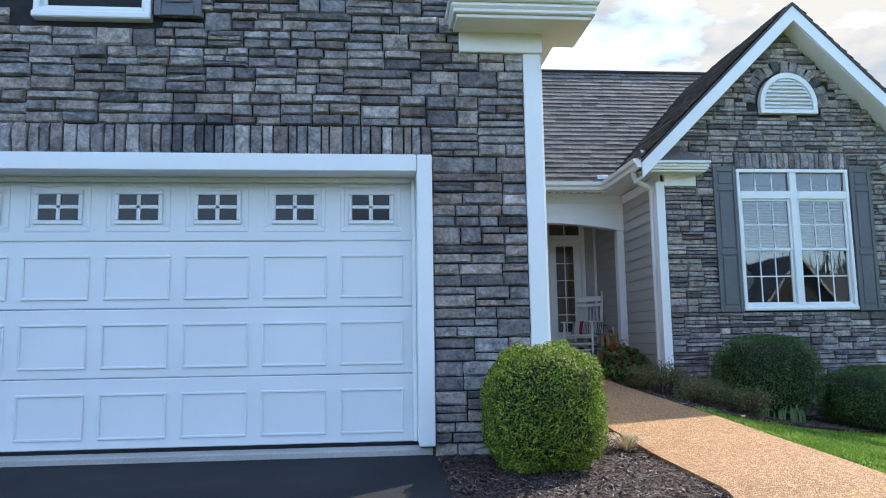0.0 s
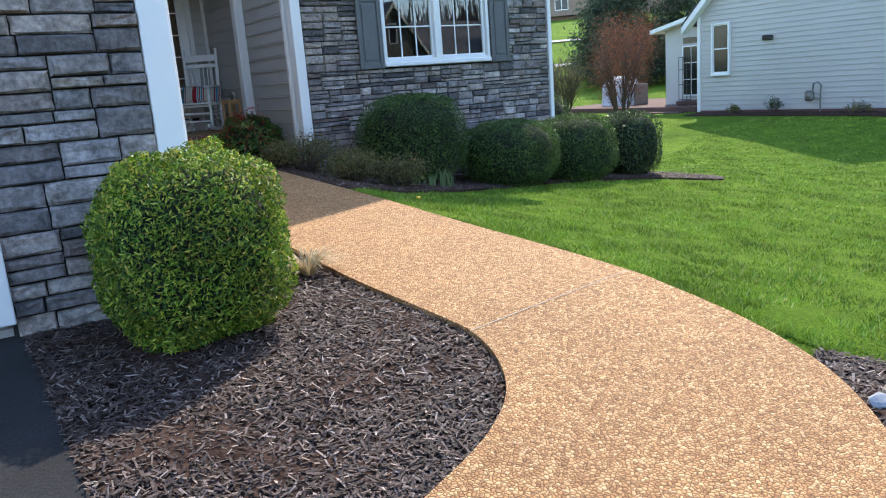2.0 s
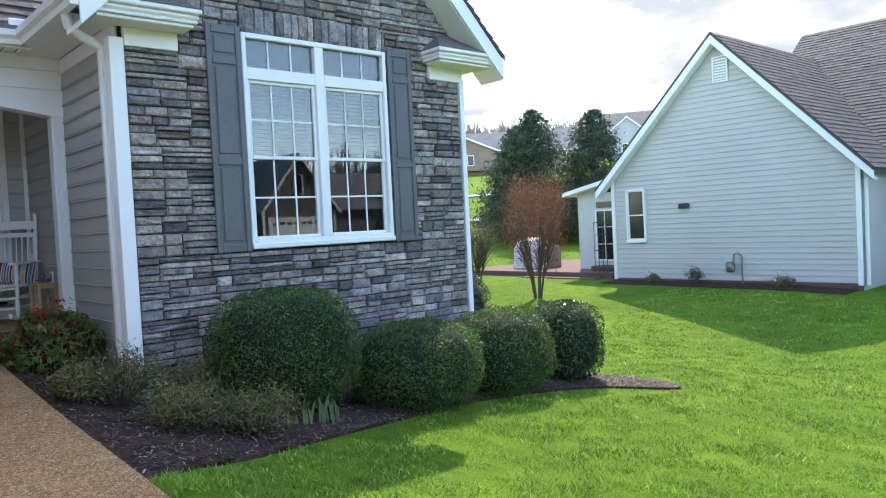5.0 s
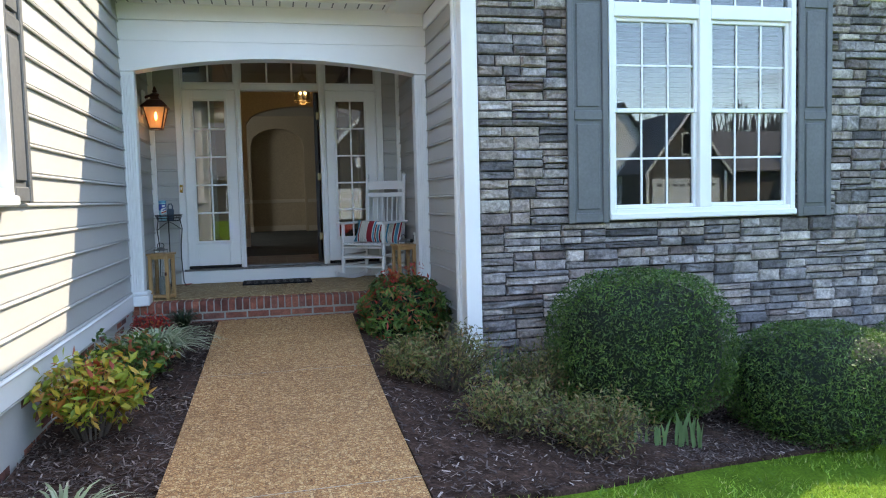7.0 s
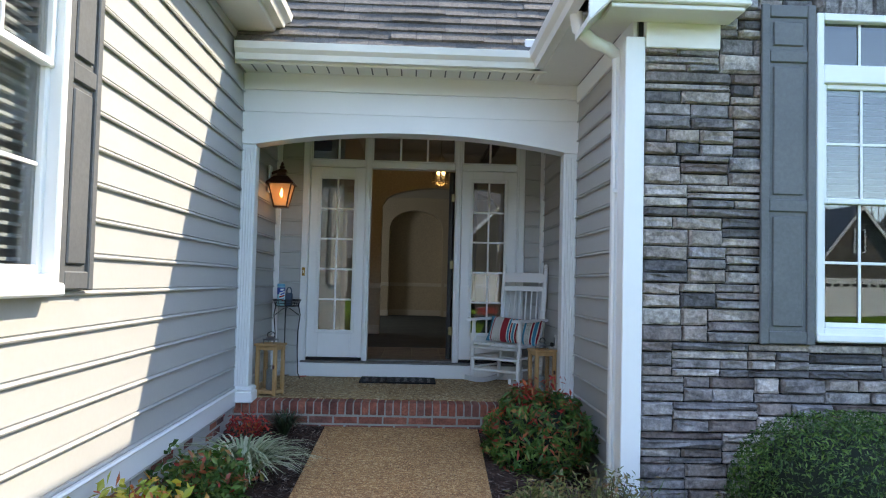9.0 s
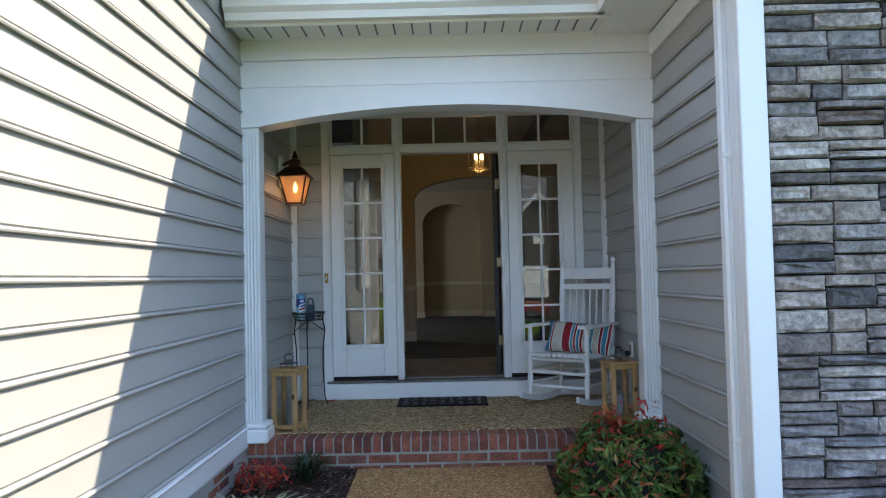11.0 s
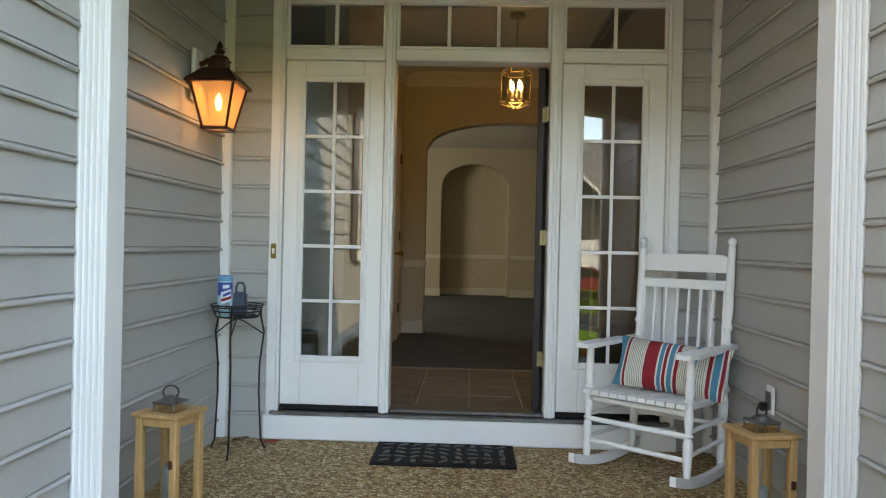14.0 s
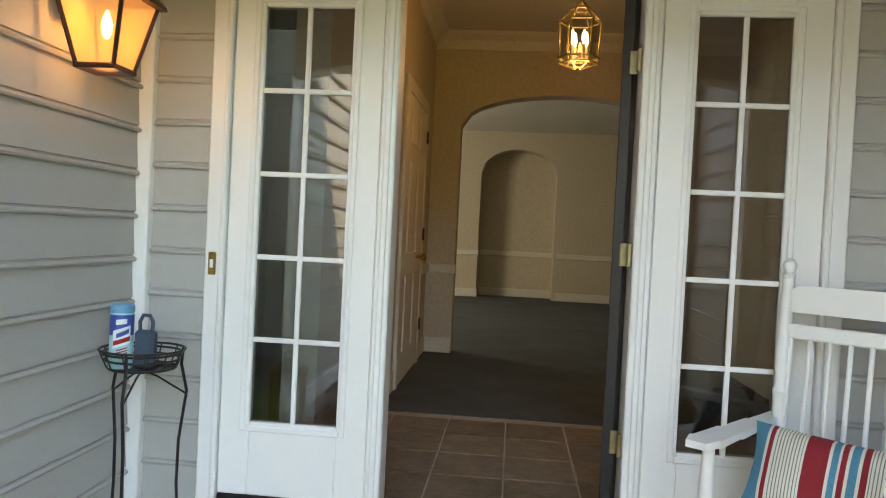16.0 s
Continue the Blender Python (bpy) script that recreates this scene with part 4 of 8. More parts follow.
SLOPE = (PEAK_Z - EAVE_Z) / (PEAK_X - 4.42)


def block_front():
    y = FRONT
    sh = Shape().box(WALL_R + 0.01, 6.0, y + 0.02, y + 0.27, 0.0, 4.3).box(7.8, 8.98, y + 0.02, y + 0.27, 0.0, 4.3).box(6.0, 7.8, y + 0.02, y + 0.27, 0.0, 2.06).box(6.0, 7.8, y + 0.02, y + 0.27, 4.2, 4.3)
    sh.prism([(WALL_R + 0.01, 4.3), (8.98, 4.3), (PEAK_X, 4.3 + 2.06 * SLOPE)], "y", y + 0.02, y + 0.27)
    wall = structure("wall_block_front", sh, M_STONEBACK, "grey and tan ledge-stone gable wall with a large window", "stone wall")
    rng = random.Random(21)

    def span(z):
        d = (PEAK_Z - 0.26 - z) / SLOPE
        return (PEAK_X - d, PEAK_X + d)
    cells = ledge_courses(4.875, 8.93, 0.35, 2.03, rng)
    cells += ledge_courses(4.875, 5.995, 2.03, 4.21, rng) + ledge_courses(7.805, 8.93, 2.03, 4.21, rng)
    cells += ledge_courses(4.875, 5.995, 4.21, 4.47, rng, span) + ledge_courses(7.805, 8.93, 4.21, 4.47, rng, span)
    x = 5.995
    while x < 7.80:
        w = min(rng.uniform(0.06, 0.12), 7.805 - x)
        cells.append((x, 4.21, w, 0.26))
        x += w

    def clear(c):
        mx, mz = c[0] + c[2] / 2, c[1] + c[3] / 2
        return not (6.42 < c[0] + c[2] and c[0] < 7.40 and math.hypot(mx - 6.91, max(0, mz - 5.28)) < 0.66 and c[1] + c[3] > 5.09)
    cells += [c for c in ledge_courses(4.875, 8.93, 4.47, 6.5, rng, span) if clear(c)]
    lay_stones(wall, cells, y + 0.025, rng, lambda x, z: x < 6.8 and 0.9 < z < 4.1)
    # radial stones round the vent
    for k in range(13):
        a = math.pi * (k + 0.5) / 13
        s = new("stone", STONES[k % 14])
        s.parent = wall
        s.matrix_local = Matrix.Translation((6.91, y + 0.03, 5.25)) @ Matrix.Rotation(-(a - math.pi / 2), 4, "Y") @ Matrix.Translation((-0.065, 0, 0.50)) @ Matrix.Diagonal((0.13, 0.05, 0.2, 1))
    structure("corner_board_2", Shape().soft(4.74, 4.87, y - 0.035, y + 0.025, 0.97, 4.0).soft(4.742, 4.83, y + 0.026, y + 0.12, 0.97, 4.0), M_WHITE, "white corner board of the stone gable", "trim")
    structure("corner_board_3", Shape().soft(8.94, 9.01, y - 0.03, y + 0.03, 0.5, 4.0).soft(8.985, 9.03, y + 0.031, y + 0.16, 0.5, 4.0), M_WHITE, "white corner board of the stone gable", "trim")
    window_unit("window_2", 6.0, 7.785, y, 2.06, 4.20, 3, 2, 2, 0.40, "large white paned double window in stone wall", blinds=True)
    shutter("shutter", 5.625, 5.985, y - 0.035, 2.03, 4.24, "slate-grey panelled shutter beside the large stone-wall window")
    shutter("shutter", 7.80, 8.14, y - 0.035, 2.03, 4.24, "slate-grey panelled shutter beside the large stone-wall window")
    # plain room shell whose colour carries the indoor gloom
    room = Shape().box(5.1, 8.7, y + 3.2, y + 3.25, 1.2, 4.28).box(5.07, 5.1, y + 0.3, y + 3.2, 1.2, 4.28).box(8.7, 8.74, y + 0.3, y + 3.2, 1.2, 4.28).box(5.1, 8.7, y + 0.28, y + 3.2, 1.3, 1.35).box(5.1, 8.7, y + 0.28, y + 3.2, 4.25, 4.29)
    structure("front_room", room, M_DARKROOM, "front room behind the large window, gloom painted into its walls", "room")
    cornice(4.87, 5.36, y, 3.93, "cornice_return_2", 0.33, side=-1)
    cornice(8.44, 8.98, y, 3.95, "cornice_return_3", 0.33, side=1)
    # arched louvre vent
    v = thing("gable_vent", "white half-round louvred gable vent", "vent")
    n, cx, cz, r = 18, 6.91, 5.10, 0.46
    arc = [(cx + r * math.cos(math.pi * k / n), cz + 0.12 + (r + 0.04) * math.sin(math.pi * k / n)) for k in range(n + 1)]
    inner = [(cx + (r - 0.07) * math.cos(math.pi * k / n), cz + 0.12 + (r - 0.04) * math.sin(math.pi * k / n)) for k in range(n + 1)]
    fr = Shape()
    for k in range(n):
        fr.prism([arc[k], arc[k + 1], inner[k + 1], inner[k]], "y", y - 0.08, y + 0.02)
    fr.soft(cx - r, cx + r, y - 0.085, y + 0.02, cz - 0.03, cz + 0.035).soft(cx - r, cx - r + 0.07, y - 0.08, y + 0.02, cz + 0.03, cz + 0.12).soft(cx + r - 0.07, cx + r, y - 0.08, y + 0.02, cz + 0.03, cz + 0.12)
    part("frame", fr, M_WHITE, v)
    part("backing", Shape().prism([(cx - r + 0.03, cz), *[(px, pz) for px, pz in inner[::-1]], (cx + r - 0.03, cz)], "y", y - 0.02, y + 0.015), M_GUTTER, v)
    for k in range(8):
        z = cz + 0.06 + k * 0.062
        half = (r - 0.075) * math.sqrt(max(0.0, 1 - (max(0, z + 0.03 - cz - 0.12) / (r - 0.03)) ** 2))
        if half > 0.08:
            s = Shape().add([(cx - half, y - 0.07, z), (cx + half, y - 0.07, z), (cx + half, y - 0.02, z + 0.055), (cx - half, y - 0.02, z + 0.055), (cx - half, y - 0.06, z - 0.008), (cx + half, y - 0.06, z - 0.008)], [(0, 1, 2, 3), (4, 5, 1, 0), (3, 2, 5, 4)])
            part("slat", s, M_WHITE, v)


def roofs():
    yf, yb = FRONT - 0.36, 20.0
    # gable over the stone block
    r = structure("roof_block", slab((4.42, yf, EAVE_Z), (PEAK_X, yf, PEAK_Z), (PEAK_X, yb, PEAK_Z), (4.42, yb, EAVE_Z), 0.05), M_SHINGLE_N, "weathered brown-grey shingle roof of the stone gable", "roof")
    part("roof_plate", slab((9.38, yf, EAVE_Z), (PEAK_X, yf, PEAK_Z), (PEAK_X, yb, PEAK_Z), (9.38, yb, EAVE_Z), 0.05), M_SHINGLE_N, r)
    shingles(r, (4.40, yf - 0.02, EAVE_Z + 0.0), (0, yb - yf, 0), (PEAK_X - 4.40, 0, PEAK_Z - EAVE_Z + 0.02), 0, 25, M_SHINGLE, drop=0.017, seed=3)
    shingles(r, (9.40, yf - 0.02, EAVE_Z + 0.0), (0, yb - yf, 0), (PEAK_X - 9.40, 0, PEAK_Z - EAVE_Z + 0.02), 0, 25, M_SHINGLE, drop=0.017, seed=4)
    rk = tagged(thing("rake_boards", "white rake boards and soffit along the gable edge", "rake board"), kind="structure")
    for s in (-1, 1):
        e = PEAK_X + s * 2.48
        dz = 0.23
        o = [(PEAK_X, PEAK_Z - 0.05), (e, EAVE_Z - 0.05), (e, EAVE_Z - 0.05 - dz), (PEAK_X, PEAK_Z - 0.05 - dz)]
        part("rake_board", Shape().prism(o, "y", yf - 0.02, yf + 0.01), M_WHITE, rk)
        o2 = [(PEAK_X, PEAK_Z - 0.06 - dz + 0.04), (e, EAVE_Z - 0.06 - dz + 0.04), (e, EAVE_Z - 0.06 - dz), (PEAK_X, PEAK_Z - 0.06 - dz)]
        part("soffit", Shape().prism(o2, "y", yf + 0.011, FRONT + 0.02), M_GUTTER, rk)
        part("drip_edge", Shape().prism([(PEAK_X, PEAK_Z + 0.0), (e + s * 0.02, EAVE_Z - 0.02), (e + s * 0.02, EAVE_Z - 0.05), (PEAK_X, PEAK_Z - 0.04)], "y", yf - 0.035, yf - 0.021), M_SHINGLE_N, rk, "dark shingle edge")
    # main roof behind, falling to the porch eave
    ye, ze, yr, zr = 12.28, 4.27, 14.9, 7.19
    m = structure("roof_main", slab((1.9, ye, ze), (9.3, ye, ze), (9.3, yr, zr), (1.9, yr, zr), 0.06), M_SHINGLE_N, "weathered brown shingle roof over the porch", "roof")
    part("roof_plate", slab((-7.5, 26.5, 4.7), (9.3, 26.5, 4.7), (9.3, yr, zr), (-7.5, yr, zr), 0.06), M_SHINGLE_N, m)
    part("roof_plate", slab((-7.5, yr - 0.5, zr - 0.56), (1.9, yr - 0.5, zr - 0.56), (1.9, yr, zr), (-7.5, yr, zr), 0.06), M_SHINGLE_N, m)
    shingles(m, (1.9, ye - 0.02, ze), (7.4, 0, 0), (0, yr - ye, zr - ze), 0, 27, M_SHINGLE, drop=0.017, seed=5)
    part("ridge_cap", Shape().soft(1.9, 9.3, yr - 0.1, yr + 0.1, zr - 0.02, zr + 0.03, 0.02), M_SHINGLE_N, m)
    # garage roof
    g = structure("roof_garage", slab((2.2, GARAGE - 0.36, 4.62), (-2.87, GARAGE - 0.36, 8.6), (-2.87, 15.0, 8.6), (2.2, 12.9, 4.62), 0.06), M_SHINGLE_N, "dark shingle roof of the garage", "roof")
    part("roof_plate", slab((-7.95, GARAGE - 0.36, 4.62), (-2.87, GARAGE - 0.36, 8.6), (-2.87, 15.0, 8.6), (-7.95, 15.0, 4.62), 0.06), M_SHINGLE_N, g)
    structure("garage_eave", Shape().soft(WALL_L + 0.0, 2.2, GARAGE + 0.32, 12.5, 4.42, 4.46).soft(2.17, 2.2, GARAGE + 0.32, 12.5, 4.461, 4.6), M_GUTTER, "cream soffit and fascia of the garage eave", "eave")
    gutter("gutter_1", (2.2, 6.0, 4.6), (2.2, 12.5, 4.6))


def gutter(name, a, b):
    """A K-style gutter from a to b, at the top rim's inner edge; it stands out to the viewer's side of its run."""
    a, b = Vector(a), Vector(b)
    d = (b - a).normalized()
    out = Vector((d.y, -d.x, 0))
    prof = [(0.0, 0.0), (0.0, -0.13), (0.065, -0.13), (0.08, -0.085), (0.115, -0.055), (0.125, 0.0), (0.115, 0.002), (0.105, -0.05), (0.07, -0.08), (0.058, -0.12), (0.008, -0.12), (0.008, 0.0)]
    pts = [p + out * o + Vector((0, 0, z)) for p in (a, b) for o, z in prof]
    n = len(prof)
    sh = Shape().add(pts, [(k, (k + 1) % n, n + (k + 1) % n, n + k) for k in range(n)] + [(0, 1, 2, 3, 4, 5)[::-1], tuple(n + k for k in range(6))])
    g = tagged(thing(name, "cream aluminium rain gutter along the eave", "gutter"), kind="structure")
    part("trough", sh, M_GUTTER, g)
    return g


def porch_front():
    y = BEAM
    x0, x1 = WALL_L + 0.004, WALL_R - 0.004
    # arched beam in three boards
    n = 28
    spring, crown = 3.535, 3.665
    low = []
    a0, a1 = 2.0, 4.735
    for k in range(n + 1):
        f = k / n
        low.append((a0 + (a1 - a0) * f, spring + (crown - spring) * (1 - (2 * f - 1) ** 2)))
    pts = [(x0, spring), *low, (x1, spring), (x1, 4.20), (x0, 4.20)]
    beam = Shape()
    for (ax, az), (bx, bz) in zip([(x0, spring), *low], [*low, (x1, spring)]):
        beam.prism([(ax, az), (bx, bz), (bx, 3.815), (ax, 3.815)], "y", y, y + 0.2)
    b = structure("porch_beam", beam, M_WHITE, "white boarded porch beam with a shallow arch", "beam")
    part("board", Shape().soft(x0, x1, y + 0.006, y + 0.2, 3.818, 4.01, 0.004), M_WHITE, b)
    part("board", Shape().soft(x0, x1, y + 0.003, y + 0.2, 4.013, 4.22, 0.004), M_WHITE, b)
    for px, sx in ((x0, 1), (x1, -1)):
        p = tagged(thing("pilaster", "fluted white pilaster at the porch opening", "pilaster", "porch pilasters"), kind="")
        w = 0.125
        lo, hi = (px, px + w) if sx > 0 else (px - w, px)
        sh = Shape().soft(lo, hi, y + 0.015, y + 0.17, 1.44, 3.534, 0.006)
        part("shaft", sh, M_WHITE, p)
        for k in range(5):
            fx = lo + 0.017 + k * (w - 0.034) / 4
            part("flute", Shape().soft(fx - 0.006, fx + 0.006, y + 0.006, y + 0.0145, 1.46, 3.5, 0.004), M_WHITE, p)
        blo, bhi = (lo, hi + 0.045) if sx > 0 else (lo - 0.045, hi)
        part("base", Shape().soft(blo, bhi, y - 0.02, y + 0.2, 1.305, 1.40, 0.01).soft(blo + 0.005, bhi - 0.005, y - 0.01, y + 0.19, 1.40, 1.44, 0.014), M_WHITE, p)
    structure("porch_ceiling", Shape().box(x0, x1, y + 0.2, DOORWALL, 4.1, 4.14), M_WHITE, "white boarded porch ceiling", "ceiling")
    so = structure("porch_soffit", Shape().soft(WALL_L + 0.02, 4.44, 12.3, y - 0.002, 4.16, 4.185), M_GUTTER, "cream vented soffit under the porch eave", "soffit")
    for k in range(20):
        x = 2.0 + k * 0.125
        part("vent_slot", Shape().box(x, x + 0.012, 12.34, y - 0.06, 4.156, 4.1595), M_SHUTTER, so)
    structure("porch_fascia", Shape().soft(WALL_L + 0.02, 4.46, 12.29, 12.31, 4.12, 4.27), M_GUTTER, "cream fascia board behind the gutter", "fascia")
    structure("block_soffit", Shape().soft(4.42, WALL_R - 0.02, FRONT + 0.0, 12.75, 4.14, 4.165).soft(4.42, 4.44, FRONT - 0.3, 12.3, 4.166, 4.26), M_GUTTER, "cream soffit of the stone block's eave", "soffit")
    structure("block_frieze", Shape().soft(WALL_R - 0.028, WALL_R - 0.002, FRONT + 0.02, BEAM - 0.004, 3.98, 4.13), M_WHITE, "white frieze board under the eave", "trim")
    gutter("gutter_2", (1.92, 12.29, 4.27), (4.40, 12.29, 4.27))
    gutter("gutter_3", (4.42, 12.30, 4.27), (4.42, 10.62, 4.27))
    v = thing("roof_vent_box", "small white vent box on the porch roof edge", "vent")
    part("body", Shape().soft(4.28, 4.47, 12.32, 12.46, 4.30, 4.42, 0.01), M_WHITE, v)
    d = thing("downspout", "white square downspout beside the corner board", "downspout")
    part("pipe", Shape().soft(4.715, 4.80, 11.11, 11.19, 0.99, 3.95, 0.012), M_WHITE, d)
    for k in range(4):
        part("ridge", Shape().soft(4.722 + k * 0.0205, 4.731 + k * 0.0205, 11.103, 11.1095, 1.0, 3.9, 0.003), M_WHITE, d)
    for z in (1.6, 3.0):
        part("strap", Shape().soft(4.708, 4.807, 11.100, 11.1085, z, z + 0.025, 0.002), M_WHITE, d)
    el = Shape().tube([(4.42, 10.98, 4.16), (4.44, 11.0, 4.06), (4.55, 11.04, 3.99), (4.66, 11.1, 3.97), (4.74, 11.14, 3.93), (4.757, 11.15, 3.8)], 0.045, 10)
    part("elbow", el, M_WHITE, d, smooth=True)
    # step and slab
    s = structure("porch_floor", Shape().box(WALL_L, WALL_R, y + 0.23, DOORWALL + 0.14, 0.8, PORCH), M_PORCH, "brown exposed-aggregate porch slab", "floor")
    st = structure("porch_step", Shape().box(WALL_L, WALL_R, y + 0.054, y + 0.228, 0.8, 1.313), M_MORTAR, "red brick porch step with a rowlock edge", "step")
    row = Shape().soft(0, 0.058, 0, 0.19, 0, 0.108, 0.006).mesh("brick", M_BRICK)
    run = Shape().soft(0, 0.203, 0, 0.03, 0, 0.062, 0.005).mesh("brick", M_BRICK)
    rng = random.Random(3)
    x = WALL_L + 0.01
    while x < WALL_R - 0.06:
        k = new("brick", row)
        k.parent = st
        k.location = (x, y + 0.045 + rng.random() * 0.005, 1.21 + rng.random() * 0.003)
        x += 0.0685
    for r_ in range(4):
        x = WALL_L + 0.01 + (0.1 if r_ % 2 else 0)
        while x < WALL_R - 0.2:
            k = new("brick", run)
            k.parent = st
            k.location = (x, y + 0.05 + rng.random() * 0.004, 1.135 - r_ * 0.072)
            x += 0.214


def front_door():
    y = DOORWALL
    u = tagged(thing("door_1", "open white front door unit with sidelight doors and transom", "door"), kind="structure")
    fr = Shape()
    fr.soft(2.172, 2.25, y - 0.03, y + 0.12, 1.47, 4.05).soft(4.528, 4.608, y - 0.03, y + 0.12, 1.47, 4.05).soft(2.25, 4.528, y - 0.029, y + 0.12, 3.965, 4.05)
    part("casing", fr, M_WHITE, u)
    part("casing_bead", Shape().soft(2.232, 2.252, y - 0.042, y - 0.031, 1.47, 4.0).soft(4.526, 4.546, y - 0.042, y - 0.031, 1.47, 4.0).soft(2.253, 4.525, y - 0.042, y - 0.031, 3.955, 3.975), M_WHITE, u)
    part("mullion", Shape().soft(2.855, 2.915, y - 0.027, y + 0.12, 1.5, 3.964).soft(2.872, 2.898, y - 0.038, y - 0.028, 1.5, 3.95), M_WHITE, u)
    part("mullion", Shape().soft(3.84, 3.908, y - 0.027, y + 0.12, 1.5, 3.964).soft(3.862, 3.888, y - 0.038, y - 0.028, 1.5, 3.95), M_WHITE, u)
    for a, b, c in ((2.252, 2.854, 2), (2.917, 3.838, 3), (3.91, 4.527, 2)):
        part("head", Shape().soft(a, b, y - 0.025, y + 0.12, 3.61, 3.68), M_WHITE, u)
        part("transom_sash", ring(a, b, 3.68, 3.965, y - 0.02, y + 0.04, 0.018), M_WHITE, u)
        part("pane", Shape().box(a + 0.018, b - 0.018, y + 0.012, y + 0.016, 3.698, 3.947), M_GLASS, u).visible_shadow = False
        part("muntin", bars(a + 0.018, b - 0.018, 3.698, 3.947, y - 0.002, y + 0.0118, c, 1, 0.022), M_WHITE, u)
    part("sill", Shape().soft(2.16, 4.62, y - 0.045, y + 0.15, PORCH + 0.002, 1.475, 0.008), M_WHITE, u)
    part("threshold", Shape().soft(2.2, 4.58, y - 0.055, y + 0.12, 1.476, 1.50, 0.008), M_STEEL, u, "grey aluminium threshold")
    part("saddle", Shape().soft(2.917, 3.838, y - 0.02, y + 0.13, 1.501, 1.525, 0.008), M_STEEL, u, "grey metal saddle")
    for a, b, g0, g1 in ((2.254, 2.852, 2.375, 2.727), (3.912, 4.525, 4.043, 4.385)):
        d = part("sidelight_door", Shape().soft(a, g0 - 0.001, y - 0.008, y + 0.04, 1.535, 3.606, 0.004).soft(g1 + 0.001, b, y - 0.008, y + 0.04, 1.535, 3.606, 0.004)
                 .soft(g0 - 0.001, g1 + 0.001, y - 0.0078, y + 0.04, 1.535, 1.83, 0.004).soft(g0 - 0.001, g1 + 0.001, y - 0.0078, y + 0.04, 3.48, 3.606, 0.004), M_WHITE, u)
        part("glazing_bead", ring(g0 - 0.038, g1 + 0.038, 1.792, 3.518, y - 0.018, y - 0.009, 0.024, 0.005), M_WHITE, d)
        part("pane", Shape().box(g0, g1, y + 0.008, y + 0.012, 1.83, 3.48), M_GLASS, d).visible_shadow = False
        part("muntin", bars(g0, g1, 1.83, 3.48, y - 0.006, y + 0.0078, 2, 5, 0.02), M_WHITE, d)
        part("sweep", Shape().soft(a, b, y - 0.012, y + 0.03, 1.503, 1.533, 0.004), M_MATRUBBER, d, "dark rubber door sweep")
    leaf = thing("entry_door", "dark panelled entry door swung open into the hall", "door")
    swing = Matrix.Translation((3.815, y + 0.06, 0)) @ Matrix.Rotation(radians(-22), 4, "Z")
    part("leaf", Shape().soft(-0.045, 0.0, 0.0, 0.91, 1.53, 3.60, 0.004).moved(swing), M_DARKDOOR, leaf)
    for z in (1.84, 2.57, 3.31):
        part("hinge", Shape().soft(3.822, 3.836, y - 0.006, y + 0.012, z - 0.045, z + 0.045, 0.002).soft(3.80, 3.83, y + 0.045, y + 0.056, z - 0.045, z + 0.045, 0.002), M_OLDBRASS, leaf, "brass hinge")
    bell = thing("doorbell", "small brass doorbell plate on the door casing", "doorbell")
    part("plate", Shape().soft(2.19, 2.222, y - 0.038, y - 0.0305, 2.41, 2.50, 0.004), M_BRASS, bell)
    part("button", Shape().soft(2.199, 2.213, y - 0.044, y - 0.0385, 2.438, 2.472, 0.004), M_WHITE, bell)


M_DARKDOOR = plain("near_black_door_paint", (0.018, 0.019, 0.021), (0.03, 0.03, 0.033), 0.4, 2, 40)


